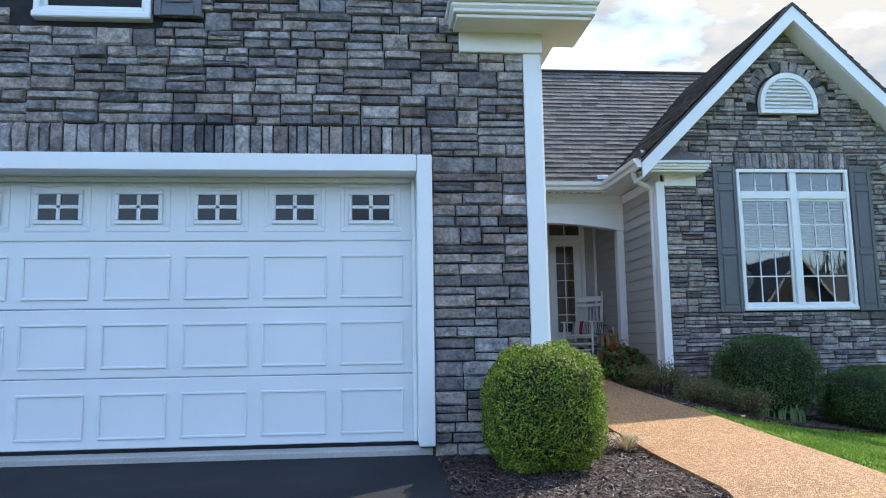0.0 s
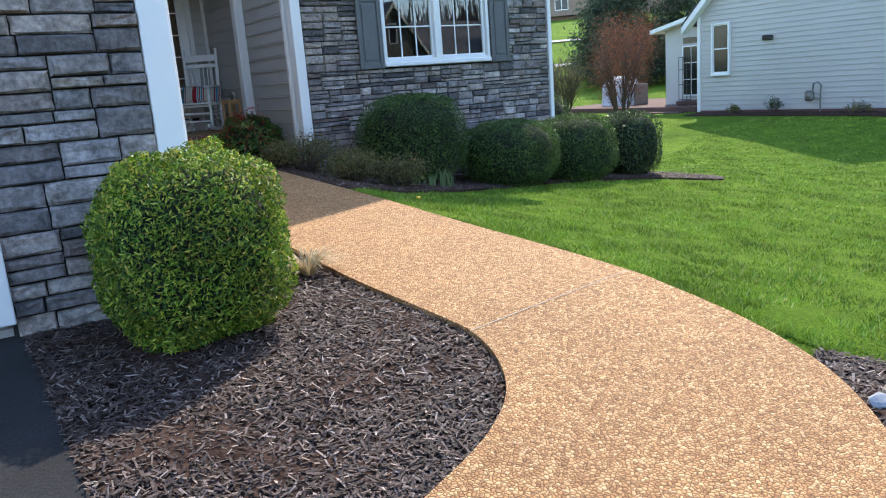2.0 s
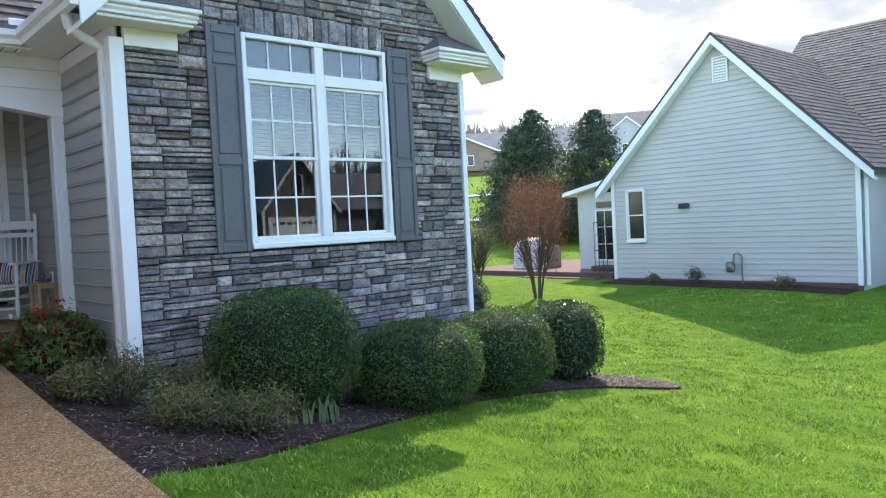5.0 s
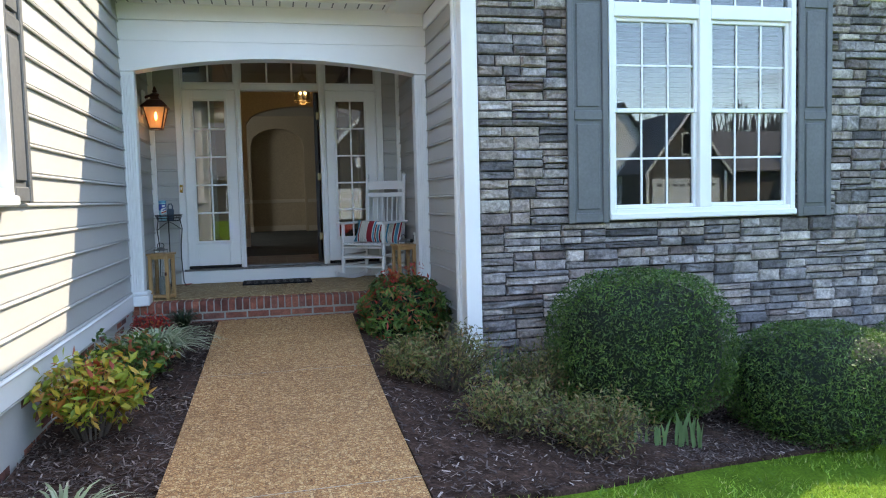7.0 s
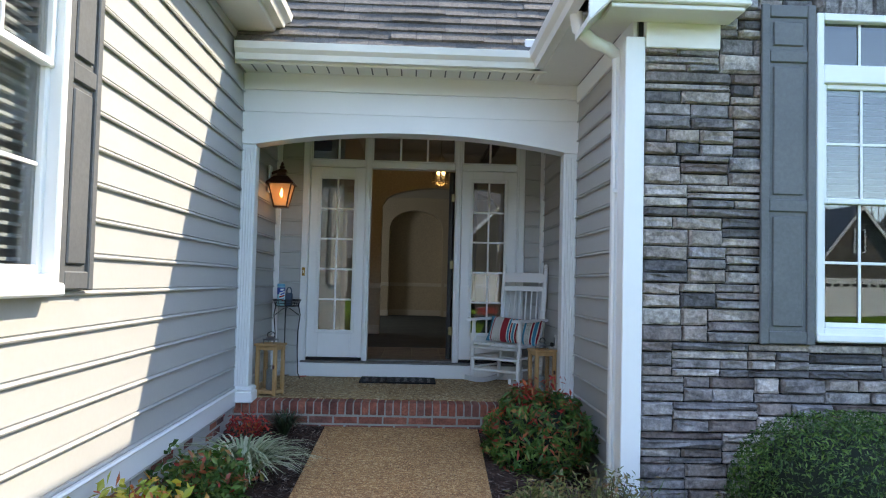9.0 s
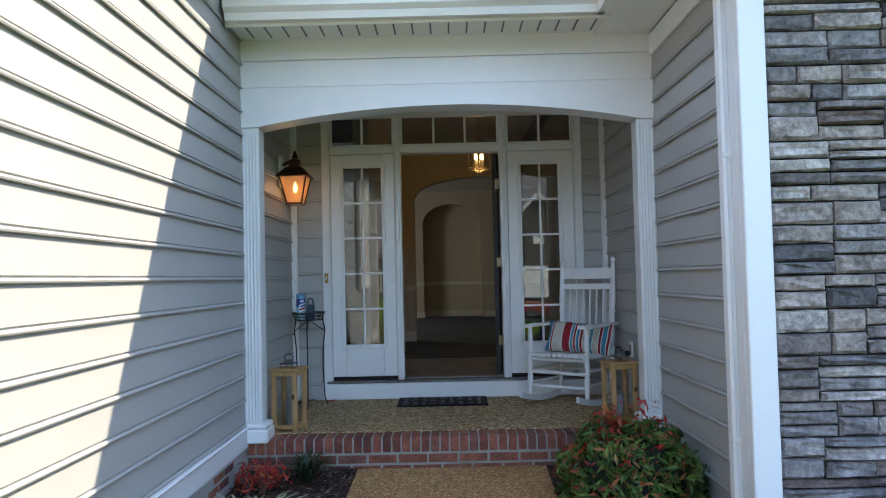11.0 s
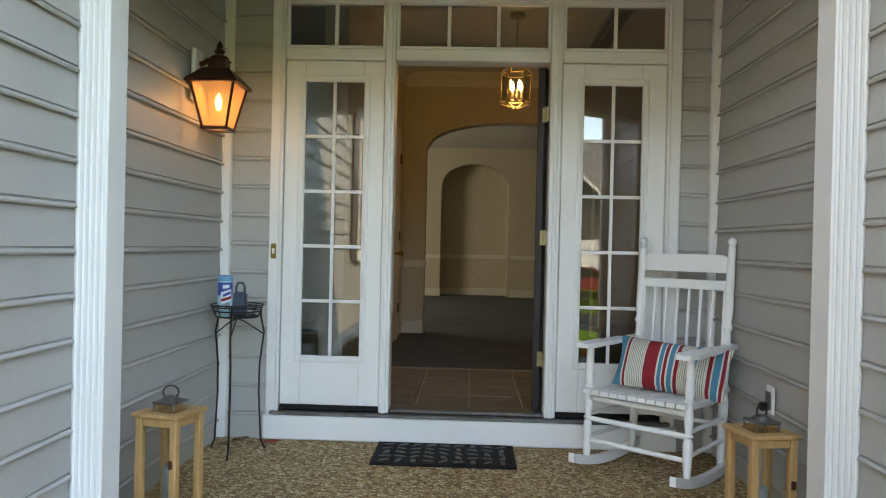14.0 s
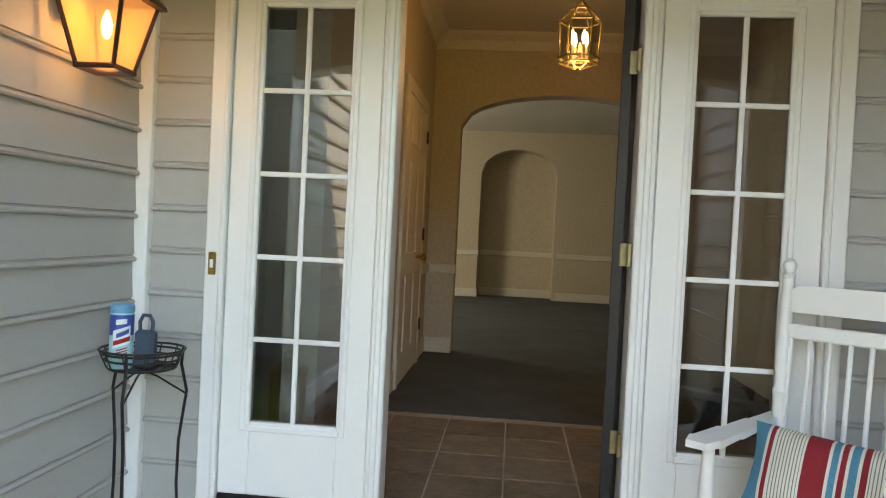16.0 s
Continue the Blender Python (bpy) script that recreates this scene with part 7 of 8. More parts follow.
def chandelier():
    cx, cy, z0 = 3.73, 16.2, 3.70
    t = thing("hall_lantern", "lit brass and glass hexagonal hall lantern on a chain", "pendant lamp")
    part("ceiling_cup", Shape().turned(cx, cy, [(0.06, 4.42), (0.065, 4.44), (0.06, 4.449)], 14), M_OLDBRASS, t)
    part("chain", Shape().tube([(cx, cy, z0 + 0.38), (cx, cy, 4.42)], 0.006, 6), M_OLDBRASS, t)
    hexa = [(math.cos(math.pi / 3 * k), math.sin(math.pi / 3 * k)) for k in range(6)]
    for z, r in ((z0, 0.115), (z0 + 0.03, 0.13), (z0 + 0.25, 0.13), (z0 + 0.33, 0.06)):
        part("hoop", Shape().tube([(cx + r * hexa[k % 6][0], cy + r * hexa[k % 6][1], z) for k in range(7)], 0.007, 6), M_OLDBRASS, t)
    for c, s in hexa:
        part("bar", Shape().tube([(cx + 0.03 * c, cy + 0.03 * s, z0 - 0.03), (cx + 0.115 * c, cy + 0.115 * s, z0), (cx + 0.13 * c, cy + 0.13 * s, z0 + 0.25), (cx + 0.06 * c, cy + 0.06 * s, z0 + 0.33), (cx + 0.012 * c, cy + 0.012 * s, z0 + 0.38)], 0.006, 6), M_OLDBRASS, t)
    for k in range(6):
        (c, s), (c2, s2) = hexa[k], hexa[(k + 1) % 6]
        part("pane", Shape().add([(cx + 0.125 * c, cy + 0.125 * s, z0 + 0.03), (cx + 0.125 * c2, cy + 0.125 * s2, z0 + 0.03), (cx + 0.125 * c2, cy + 0.125 * s2, z0 + 0.25), (cx + 0.125 * c, cy + 0.125 * s, z0 + 0.25)], [(0, 1, 2, 3)]), M_GLASS, t).visible_shadow = False
    for k in range(4):
        a = math.pi / 2 * k + 0.5
        x, y = cx + 0.05 * math.cos(a), cy + 0.05 * math.sin(a)
        part("candle_tube", Shape().turned(x, y, [(0.012, z0 + 0.02), (0.012, z0 + 0.11)], 8), M_CEIL, t)
        part("bulb", Shape().turned(x, y, [(0.006, z0 + 0.11), (0.014, z0 + 0.14), (0.011, z0 + 0.17), (0.002, z0 + 0.2)], 8), M_BULB, t, "lit flame bulb").visible_shadow = False
    l = bpy.data.lights.new("hall_light", 'POINT')
    l.energy, l.color, l.shadow_soft_size = 0.28, (1.0, 0.62, 0.32), 0.08
    new("hall_light", l).location = (cx, cy, z0 - 0.1)
    # daylight from the back room's window
    w = bpy.data.lights.new("room_window_light", 'AREA')
    w.shape, w.size, w.size_y, w.energy, w.color = 'RECTANGLE', 1.4, 1.8, 4.5, (0.82, 0.9, 1.0)
    ob = new("room_window_light", w)
    ob.matrix_world = look((-0.95, 21.6, 2.9), (4, 21.6, 2.4))


def outlet():
    t = thing("outlet_cover", "white covered outlet on the porch siding", "outlet")
    x = WALL_R - 0.022
    part("plate", Shape().soft(x - 0.014, x, 13.44, 13.52, 1.76, 1.89, 0.005), M_WHITE, t)
    part("flap", Shape().soft(x - 0.024, x - 0.0145, 13.455, 13.505, 1.78, 1.865, 0.004), M_STEEL, t, "grey spring flap")
    part("plug", Shape().soft(x - 0.06, x - 0.0245, 13.463, 13.497, 1.775, 1.815, 0.008), M_IRON, t, "black plug")


def side_window():
    turn = pose(0, 0, 0, 0, 0, 90)
    w = window_unit("window_3", 8.15, 9.345, -WALL_L - 0.02, 2.29, 4.15, 3, 2, 1, label="white double-hung window in the siding wall", blinds=False)
    w.matrix_world = turn
    s = shutter("shutter", 9.365, 9.705, -WALL_L - 0.022, 2.30, 4.2, "slate-grey panelled shutter on the sunlit siding", (0.5,))
    s.matrix_world = turn
    b = thing("window_blind", "white slatted blind behind the side window", "blind", "window blinds")
    for k in range(36):
        z = 2.42 + k * 0.047
        part("slat", Shape().box(WALL_L - 0.10, WALL_L - 0.075, 8.2, 9.30, z, z + 0.014), M_WHITE, b)
    part("headrail", Shape().soft(WALL_L - 0.10, WALL_L - 0.07, 8.19, 9.31, 4.08, 4.12, 0.002), M_WHITE, b)


plants()
grass()
rocking_chair()
pillow()
box_lantern(2.125, 13.08, -14)
box_lantern(4.60, 13.06, 12)
plant_stand()
door_mat()
fallen_leaf(2.05, 14.33, 40, 0.10, M_DRYLEAF, "curled brown leaf in the porch corner")
fallen_leaf(1.98, 14.22, -25, 0.07, M_DRYLEAF, "curled brown leaf in the porch corner")
fallen_leaf(2.24, 14.30, 20, 0.09, M_RED, "fallen dark red leaf before the door sill")
fallen_leaf(4.30, 14.31, 60, 0.08, M_DRYLEAF, "dry brown leaf under the rocking chair")
fallen_leaf(4.44, 14.24, 10, 0.07, M_DRYLEAF, "dry brown leaf under the rocking chair")
wall_lantern()
chandelier()
outlet()
side_window()


# ---- the house next door ----
def neighbour():
    X, Y0, Y1, ZB, ZE, YP, ZP = 22.55, 11.07, 18.45, 0.21, 3.30, 14.72, 7.05
    h = thing("neighbour_house", "pale grey vinyl-sided house next door with dark roof", "house")
    w = Shape().prism([(Y0, -0.4), (Y1, -0.4), (Y1, ZE), (YP, ZP), (Y0, ZE)], "x", X, X + 8)
    w.box(24.9, 25.1, -8.0, Y0, -0.4, 3.5)
    wall = part("wall", w, M_SIDING_N, h)

    def span(z):
        if z < ZE:
            return (Y0 + 0.08, Y1 - 0.08)
        f = (z - ZE) / (ZP - ZE)
        return (Y0 + (YP - Y0) * f + 0.05, Y1 + (YP - Y1) * f - 0.05)
    siding(wall, "siding_board", "y", X, -1, Y0, Y1, ZB, ZP - 0.1, M_SIDING_N, 0.15, span)
    siding(wall, "siding_board", "y", 24.9, -1, -8, Y0 - 0.01, ZB + 0.1, 3.4, M_SIDING_N, 0.15)
    part("foundation", Shape().box(X - 0.03, X - 0.001, Y0, Y1, -0.4, ZB - 0.01).box(24.86, 24.899, -8, Y0, -0.4, ZB + 0.08), M_FARBRICK, h, "low red brick foundation")
    for y in (Y0, Y1 - 0.12):
        part("corner_board", Shape().soft(X - 0.05, X + 0.05, y, y + 0.12, ZB - 0.05, ZE - 0.05), M_WHITE, h)
    roof = part("roof", slab((X - 0.35, Y0 - 0.4, ZE - 0.25), (X - 0.35, YP, ZP + 0.12), (34, YP, ZP + 0.12), (34, Y0 - 0.4, ZE - 0.25), 0.08), M_SHINGLE_N, h)
    part("roof_slope", slab((X - 0.35, Y1 + 0.4, ZE - 0.25), (X - 0.35, YP, ZP + 0.12), (34, YP, ZP + 0.12), (34, Y1 + 0.4, ZE - 0.25), 0.08), M_SHINGLE_N, roof)
    shingles(roof, (X - 0.36, Y0 - 0.42, ZE - 0.25), (11.5, 0, 0), (0, YP - Y0 + 0.42, ZP - ZE + 0.37), 0, 30, M_SHINGLE_N, seed=31)
    part("wing_slope", slab((24.5, -8.5, 3.45), (24.5, YP + 0.9, 3.45), (30.5, YP + 0.9, 8.3), (30.5, -8.5, 8.3), 0.08), M_SHINGLE_N, roof)
    shingles(roof, (24.48, -8.5, 3.46), (0, YP + 9.4, 0), (6.0, 0, 4.85), 0, 44, M_SHINGLE_N, seed=32)
    part("back_slope", slab((36.5, -8.5, 3.45), (36.5, YP, 3.45), (30.5, YP, 8.3), (30.5, -8.5, 8.3), 0.08), M_SHINGLE_N, roof)
    part("eave_board", Shape().soft(24.42, 24.5, -8.4, Y0 - 0.3, 3.22, 3.46).soft(24.3, 24.42, -8.4, Y0 - 0.42, 3.32, 3.45, 0.03).soft(24.5, 24.88, -8.4, Y0 - 0.3, 3.36, 3.39), M_GUTTER, h, "cream gutter and eave board")
    for s in (0, 1):
        ye = Y0 - 0.4 if s == 0 else Y1 + 0.4
        part("rake_board", Shape().prism([(YP, ZP + 0.04), (ye, ZE - 0.33), (ye, ZE - 0.55), (YP, ZP - 0.2)], "x", X - 0.34, X - 0.30), M_WHITE, h)
        part("rake_soffit", Shape().prism([(YP, ZP - 0.17), (ye, ZE - 0.52), (ye, ZE - 0.55), (YP, ZP - 0.2)], "x", X - 0.299, X - 0.03), M_WHITE, h)
    part("downspout", Shape().soft(X + 0.06, X + 0.14, Y0 - 0.12, Y0 - 0.03, 0.15, ZE - 0.3, 0.02), M_WHITE, h)
    turn = pose(0, 0, 0, 0, 0, -90)
    win = window_unit("window_4", -17.88, -17.20, X - 0.06, 1.33, 2.98, 1, 1, 1, label="white double-hung window of the house next door", glass=M_GLASSBLACK)
    win.matrix_world = turn
    # thin near-black sheet over the siding stands in for the unlit room
    part("dark_backing", Shape().box(X - 0.032, X - 0.026, 17.24, 17.84, 1.38, 2.94), M_GLASSBLACK, h)
    part("vent_frame", ring(14.39, 14.86, 5.78, 6.52, X - 0.06, X - 0.022, 0.05).moved(Matrix(((0, 1, 0, 0), (1, 0, 0, 0), (0, 0, 1, 0), (0, 0, 0, 1)))), M_WHITE, h)
    for k in range(8):
        part("vent_slat", Shape().soft(X - 0.05, X - 0.021, 14.44, 14.81, 5.85 + k * 0.077, 5.90 + k * 0.077, 0.008), M_WHITE, h)
    part("house_light", Shape().soft(X - 0.12, X - 0.022, 15.72, 16.06, 2.30, 2.45, 0.03), M_IRON, h, "small dark wall light")
    m = part("gas_meter", Shape().soft(X - 0.22, X - 0.06, 14.35, 14.6, 0.45, 0.75, 0.05).turned(X - 0.14, 14.47, [(0.1, 0.52), (0.11, 0.6), (0.1, 0.68)], 14), M_STEEL, h, "grey gas meter with pipes")
    part("pipe", Shape().tube([(X - 0.14, 14.38, 0.72), (X - 0.14, 14.36, 0.95), (X - 0.12, 14.25, 0.98), (X - 0.12, 14.15, 0.9), (X - 0.12, 14.14, 0.1)], 0.025, 8), M_STEEL, m)
    # wing: door, lamp, meter, steps
    d = part("side_door", Shape().soft(24.83, 24.87, 9.55, 10.38, 0.42, 2.5), M_WHITE, h, "white half-glazed side door")
    part("casing", Shape().soft(24.84, 24.9, 9.44, 9.54, 0.42, 2.6).soft(24.84, 24.9, 10.39, 10.49, 0.42, 2.6).soft(24.84, 24.9, 9.541, 10.389, 2.51, 2.6), M_WHITE, d)
    for i in range(3):
        for j in range(3):
            part("pane", Shape().box(24.822, 24.829, 9.70 + i * 0.185, 9.87 + i * 0.185, 1.52 + j * 0.27, 1.77 + j * 0.27), M_GLASSBLACK, d)
    part("wall_lamp", Shape().soft(24.7, 24.86, 9.12, 9.26, 2.05, 2.35, 0.03), M_STEEL, h, "grey wall lamp")
    part("electric_meter", Shape().soft(24.74, 24.88, 10.86, 11.0, 1.35, 1.75, 0.03).tube([(24.8, 10.93, 1.35), (24.8, 10.93, 0.2)], 0.03, 8), M_STEEL, h)
    part("step", Shape().soft(24.1, 24.85, 9.3, 10.6, -0.2, 0.22, 0.02), M_FARBRICK, h, "brick step")
    # sunroom
    sr = part("sunroom", Shape().prism([(18.46, -0.2), (21.2, -0.2), (21.2, 3.1), (18.46, 3.6)], "x", 24.3, 28.5), M_SIDING_N, h, "small sunroom with glazed doors")
    part("sunroom_roof", slab((23.9, 21.6, 3.08), (28.8, 21.6, 3.08), (28.8, 18.3, 3.74), (23.9, 18.3, 3.74), 0.14), M_WHITE, h)
    fx = 24.29
    for a, b in ((18.82, 19.58), (19.64, 20.4)):
        s = part("glazed_door", ring(a, b, 0.62, 2.42, fx - 0.06, fx - 0.005, 0.05).moved(Matrix(((0, 1, 0, 0), (1, 0, 0, 0), (0, 0, 1, 0), (0, 0, 0, 1)))), M_WHITE, sr)
        part("pane", Shape().box(fx - 0.03, fx - 0.025, a + 0.05, b - 0.05, 0.67, 2.37), M_GLASSBLACK, s)
        part("muntin", Shape().box(fx - 0.045, fx - 0.031, (a + b) / 2 - 0.012, (a + b) / 2 + 0.012, 0.67, 2.37).box(fx - 0.044, fx - 0.0311, a + 0.05, b - 0.05, 1.2, 1.225).box(fx - 0.044, fx - 0.0311, a + 0.05, b - 0.05, 1.8, 1.825), M_WHITE, s)
    part("transom", Shape().box(fx - 0.03, fx - 0.005, 18.85, 20.37, 2.5, 2.7), M_GLASSBLACK, sr)
    # terrace
    t = thing("brick_terrace", "red brick terrace with steps behind the house next door", "terrace")
    part("platform", Shape().soft(22.9, 29, 18.8, 26.2, -0.3, 0.32, 0.02), M_FARBRICK, t)
    part("step", Shape().soft(23.6, 24.25, 18.6, 20.2, 0.33, 0.48, 0.02), M_FARBRICK, t)
    part("step", Shape().soft(22.5, 22.88, 19.2, 22.5, -0.3, 0.16, 0.02), M_FARBRICK, t)
    tr = thing("trellis", "thin dark metal trellis at the house corner", "trellis")
    for k in range(4):
        part("rod", Shape().tube([(22.3, 18.55 + k * 0.16, 0.1), (22.3, 18.55 + k * 0.16, 2.0)], 0.012, 5), M_IRON, tr)
    for z in (0.6, 1.1, 1.6, 2.0):
        part("rod", Shape().tube([(22.3, 18.55, z), (22.3, 19.03, z)], 0.012, 5), M_IRON, tr)
    gr = thing("covered_grill", "garden grill under a pale grey cover", "grill")
    sh, n = Shape(), 16
    pts, faces = [], []
    prof = [(0.0, 1.12), (0.35, 1.1), (0.75, 0.98), (0.92, 0.72), (1.0, 0.35), (1.06, 0.0)]
    for r, z in prof:
        for j in range(n):
            a = 2 * math.pi * j / n
            q = r * (1 + 0.06 * math.sin(a * 5 + z * 3))
            pts.append((24.7 + 0.55 * q * math.cos(a), 23.8 + 0.95 * q * math.sin(a), 0.32 + z * 1.05))
    for i in range(len(prof) - 1):
        for j in range(n):
            a, b = i * n + j, i * n + (j + 1) % n
            faces.append((a, a + n, b + n, b))
    part("cover", sh.add(pts, faces), M_COVER, gr, smooth=True)
    part("side_panel", Shape().soft(24.3, 25.1, 22.72, 22.8, 0.32, 1.15, 0.03), M_SHUTTER, gr)
    # fence
    f = thing("vinyl_fence", "white vinyl privacy fence with black latch plates", "fence")
    fy = 9.05
    while fy > -9:
        p = part("post", Shape().soft(22.45, 22.58, fy - 0.06, fy + 0.06, -0.3, 1.17, 0.015), M_WHITE, f)
        part("cap", Shape().soft(22.43, 22.60, fy - 0.085, fy + 0.085, 1.171, 1.20, 0.01), M_WHITE, p)
        part("latch", Shape().soft(22.41, 22.449, fy - 0.05, fy + 0.05, 0.98, 1.08, 0.01), M_IRON, p)
        part("panel", Shape().soft(22.49, 22.53, fy - 1.60, fy - 0.061, -0.15, 1.10, 0.01), M_WHITE, f)
        fy -= 1.66
    for x, y, r, hh, m_, lab in ((22.2, 15.5, 0.3, 0.5, M_HOLLY, "small green foundation shrub by the wall"), (22.1, 12.9, 0.35, 0.32, M_AZALEA, "small brown foundation shrub by the wall"), (22.1, 16.8, 0.22, 0.3, M_AZALEA, "small brown foundation shrub by the wall")):
        loose_shrub("foundation_shrub", lab, x, y, ground_z(x, y), (r, r, hh), 20, 400, 0.04, m_, int(x * 10 + y), group="shrubs along the next house")
    bed = strip(curve([(21.7, 11.2), (21.6, 13), (21.65, 16), (21.7, 18.4)], 20), curve([(22.5, 11.2), (22.5, 13), (22.5, 16), (22.5, 18.4)], 20), 4, 0.03, 0.1)
    structure("mulch_bed_5", bed, M_SOIL, "dark mulch strip along the house next door", "mulch bed")


M_FARBRICK = plain("dull_red_brick", (0.09, 0.045, 0.038), (0.15, 0.078, 0.064), 0.9, 1.5, 14, bumpy=0.3)
M_COVER = plain("pale_grey_cover", (0.48, 0.50, 0.55), (0.62, 0.64, 0.68), 0.7, 3, 30, bumpy=0.3)


# ---- trees and distance ----
def conifer(x, y, h, r, seed):
    z, rng = ground_z(x, y), np.random.default_rng(seed)
    t = thing("evergreen_tree", "dense dark green conifer behind the terrace", "tree", "evergreens behind the terrace")
    part("trunk", Shape().tube([(x, y, z - 0.2), (x, y, z + h * 0.5), (x, y, z + h * 0.95)], [0.16, 0.1, 0.02], 8), M_BARK, t)
    pts, nrm = [], []
    for _ in range(420):
        f = rng.random() ** 1.25
        a, zz = rng.random() * 2 * math.pi, z + 0.25 + f * (h - 0.35)
        rr = r * (1 - f) ** 0.6 * (0.72 + 0.45 * rng.random()) + 0.12
        c, s = math.cos(a), math.sin(a)
        m = int(24 + 34 * (1 - f))
        q = rng.random(m) ** 0.6
        spread = 0.10 + 0.16 * rr
        p = np.stack([x + c * rr * q, y + s * rr * q, zz + 0.25 * rr * q * q - 0.05], 1) + rng.normal(0, spread * 0.5, (m, 3))
        pts.append(p)
        nrm.append(np.tile((c * 0.6, s * 0.6, 0.6), (m, 1)))
    v, f = leaf_cloud(np.concatenate(pts), np.concatenate(nrm), 0.15, rng, 0.5)
    fast("crown", v, f, M_CONIFER, t)["kind"] = "stuff"


def twiggy(name, label, x, y, h, r, stems, twigs, mat, seed, size=0.05, bare=0.35, group=""):
    """A many-stemmed small tree: stems that fork, with a haze of twigs and buds."""
    z, rng = ground_z(x, y), np.random.default_rng(seed)
    t = thing(name, label, "tree", group)
    st, pts = Shape(), []
    for k in range(stems):
        a = 2 * math.pi * (k + rng.random()) / stems
        c, s = math.cos(a), math.sin(a)
        top = Vector((x + c * r * 0.40, y + s * r * 0.40, z + h * 0.62))
        b = Vector((x + c * 0.08, y + s * 0.08, z - 0.1))
        st.tube([b, b.lerp(top, 0.5) + Vector((0, 0, 0.1 * h)), top], [0.034, 0.022, 0.012], 6, close=False)
        for _ in range(16):
            f = 0.30 + 0.65 * rng.random()
            o = b.lerp(top, f)
            a2 = a + rng.normal(0, 1.1)
            e = o + Vector((math.cos(a2) * r * 0.6 * rng.random(), math.sin(a2) * r * 0.6 * rng.random(), h * (0.12 + 0.28 * rng.random())))
            st.tube([o, o.lerp(e, 0.5) + Vector((0, 0, 0.04 * h)), e], [0.014, 0.009, 0.004], 4, close=False)
            for q in rng.random(twigs):
                pts.append(tuple(o.lerp(e, 0.2 + q * 0.9) + Vector(rng.normal(0, 0.16 * r, 3))))
    part("branching", st, M_BARK, t)["kind"] = "stuff"
    p = np.array(pts)
    v, f = leaf_cloud(p, np.tile((0, 0, 0.5), (len(p), 1)), size, rng, 0.22)
    fast("crown", v, f, mat, t)["kind"] = "stuff"


def far_house(x, y, turn, w, d, hw, hr, wallmat, roofmat, label, garage=False):
    """A plain house with a cross gable, made facing -y at its own middle."""
    z = ground_z(x, y)
    t = thing("house", label, "house", "houses of the estate", at=pose(x, y, z, 0, 0, turn))
    part("wall", Shape().box(-w / 2, w / 2, -d / 2, d / 2, -1, hw).prism([(-w * 0.42, 0), (-w * 0.02, 0), (-w * 0.02, hw), (-w * 0.22, hw + hr * 0.62), (-w * 0.42, hw)], "y", -d / 2 - 1.6, 0), wallmat, t)
    r = part("roof", Shape().prism([(-d / 2 - 0.5, hw - 0.1), (0, hw + hr), (d / 2 + 0.5, hw - 0.1), (d / 2 + 0.5, hw - 0.25), (0, hw + hr - 0.2), (-d / 2 - 0.5, hw - 0.25)], "x", -w / 2 - 0.4, w / 2 + 0.4), roofmat, t)
    cx, s = -w * 0.22, hr * 0.62 / (w * 0.2)
    part("gable_roof", Shape().prism([(cx - w * 0.23, hw - s * w * 0.03 + 0.1), (cx, hw + hr * 0.62 + 0.22), (cx + w * 0.23, hw - s * w * 0.03 + 0.1), (cx + w * 0.23, hw - s * w * 0.03 - 0.1), (cx, hw + hr * 0.62 + 0.02), (cx - w * 0.23, hw - s * w * 0.03 - 0.1)], "y", -d / 2 - 2.0, 1), roofmat, r)
    part("gable_trim", Shape().prism([(cx - w * 0.23, hw - 0.2), (cx, hw + hr * 0.62 + 0.05), (cx + w * 0.23, hw - 0.2), (cx + w * 0.23, hw - 0.5), (cx, hw + hr * 0.62 - 0.25), (cx - w * 0.23, hw - 0.5)], "y", -d / 2 - 2.05, -d / 2 - 1.95), M_WHITE, t)
    part("eave", Shape().box(-w / 2 - 0.3, w / 2 + 0.3, -d / 2 - 0.5, -d / 2 - 0.3, hw - 0.32, hw - 0.08), M_WHITE, t)

    def win(a, b, z0, z1, yy):
        f = part("window", Shape().box(a - 0.1, b + 0.1, yy - 0.06, yy, z0 - 0.1, z1 + 0.1), M_WHITE, t)
        part("pane", Shape().box(a, (a + b) / 2 - 0.05, yy - 0.08, yy - 0.061, z0, z1).box((a + b) / 2 + 0.05, b, yy - 0.08, yy - 0.061, z0, z1), M_GLASSBLACK, f)
    yy = -d / 2 - 1.6
    if garage:
        part("garage_door", Shape().soft(cx - 2.3, cx + 2.3, yy - 0.06, yy, 0.05, 2.2), M_WHITE, t)
        part("gable_vent", Shape().soft(cx - 0.35, cx + 0.35, yy - 0.08, yy, hw + 0.3, hw + 1.0), M_WHITE, t)
    else:
        win(cx - 0.9, cx + 0.9, 0.9, 2.3, yy)
    for k in (0.1, 0.27, 0.42):
        win(w * k - 0.5, w * k + 0.5, 0.8, 2.2, -d / 2)
    part("door", Shape().soft(w * 0.18 - 0.45, w * 0.18 + 0.45, -d / 2 - 0.05, -d / 2, 0.0, 2.1), M_WHITE, t)


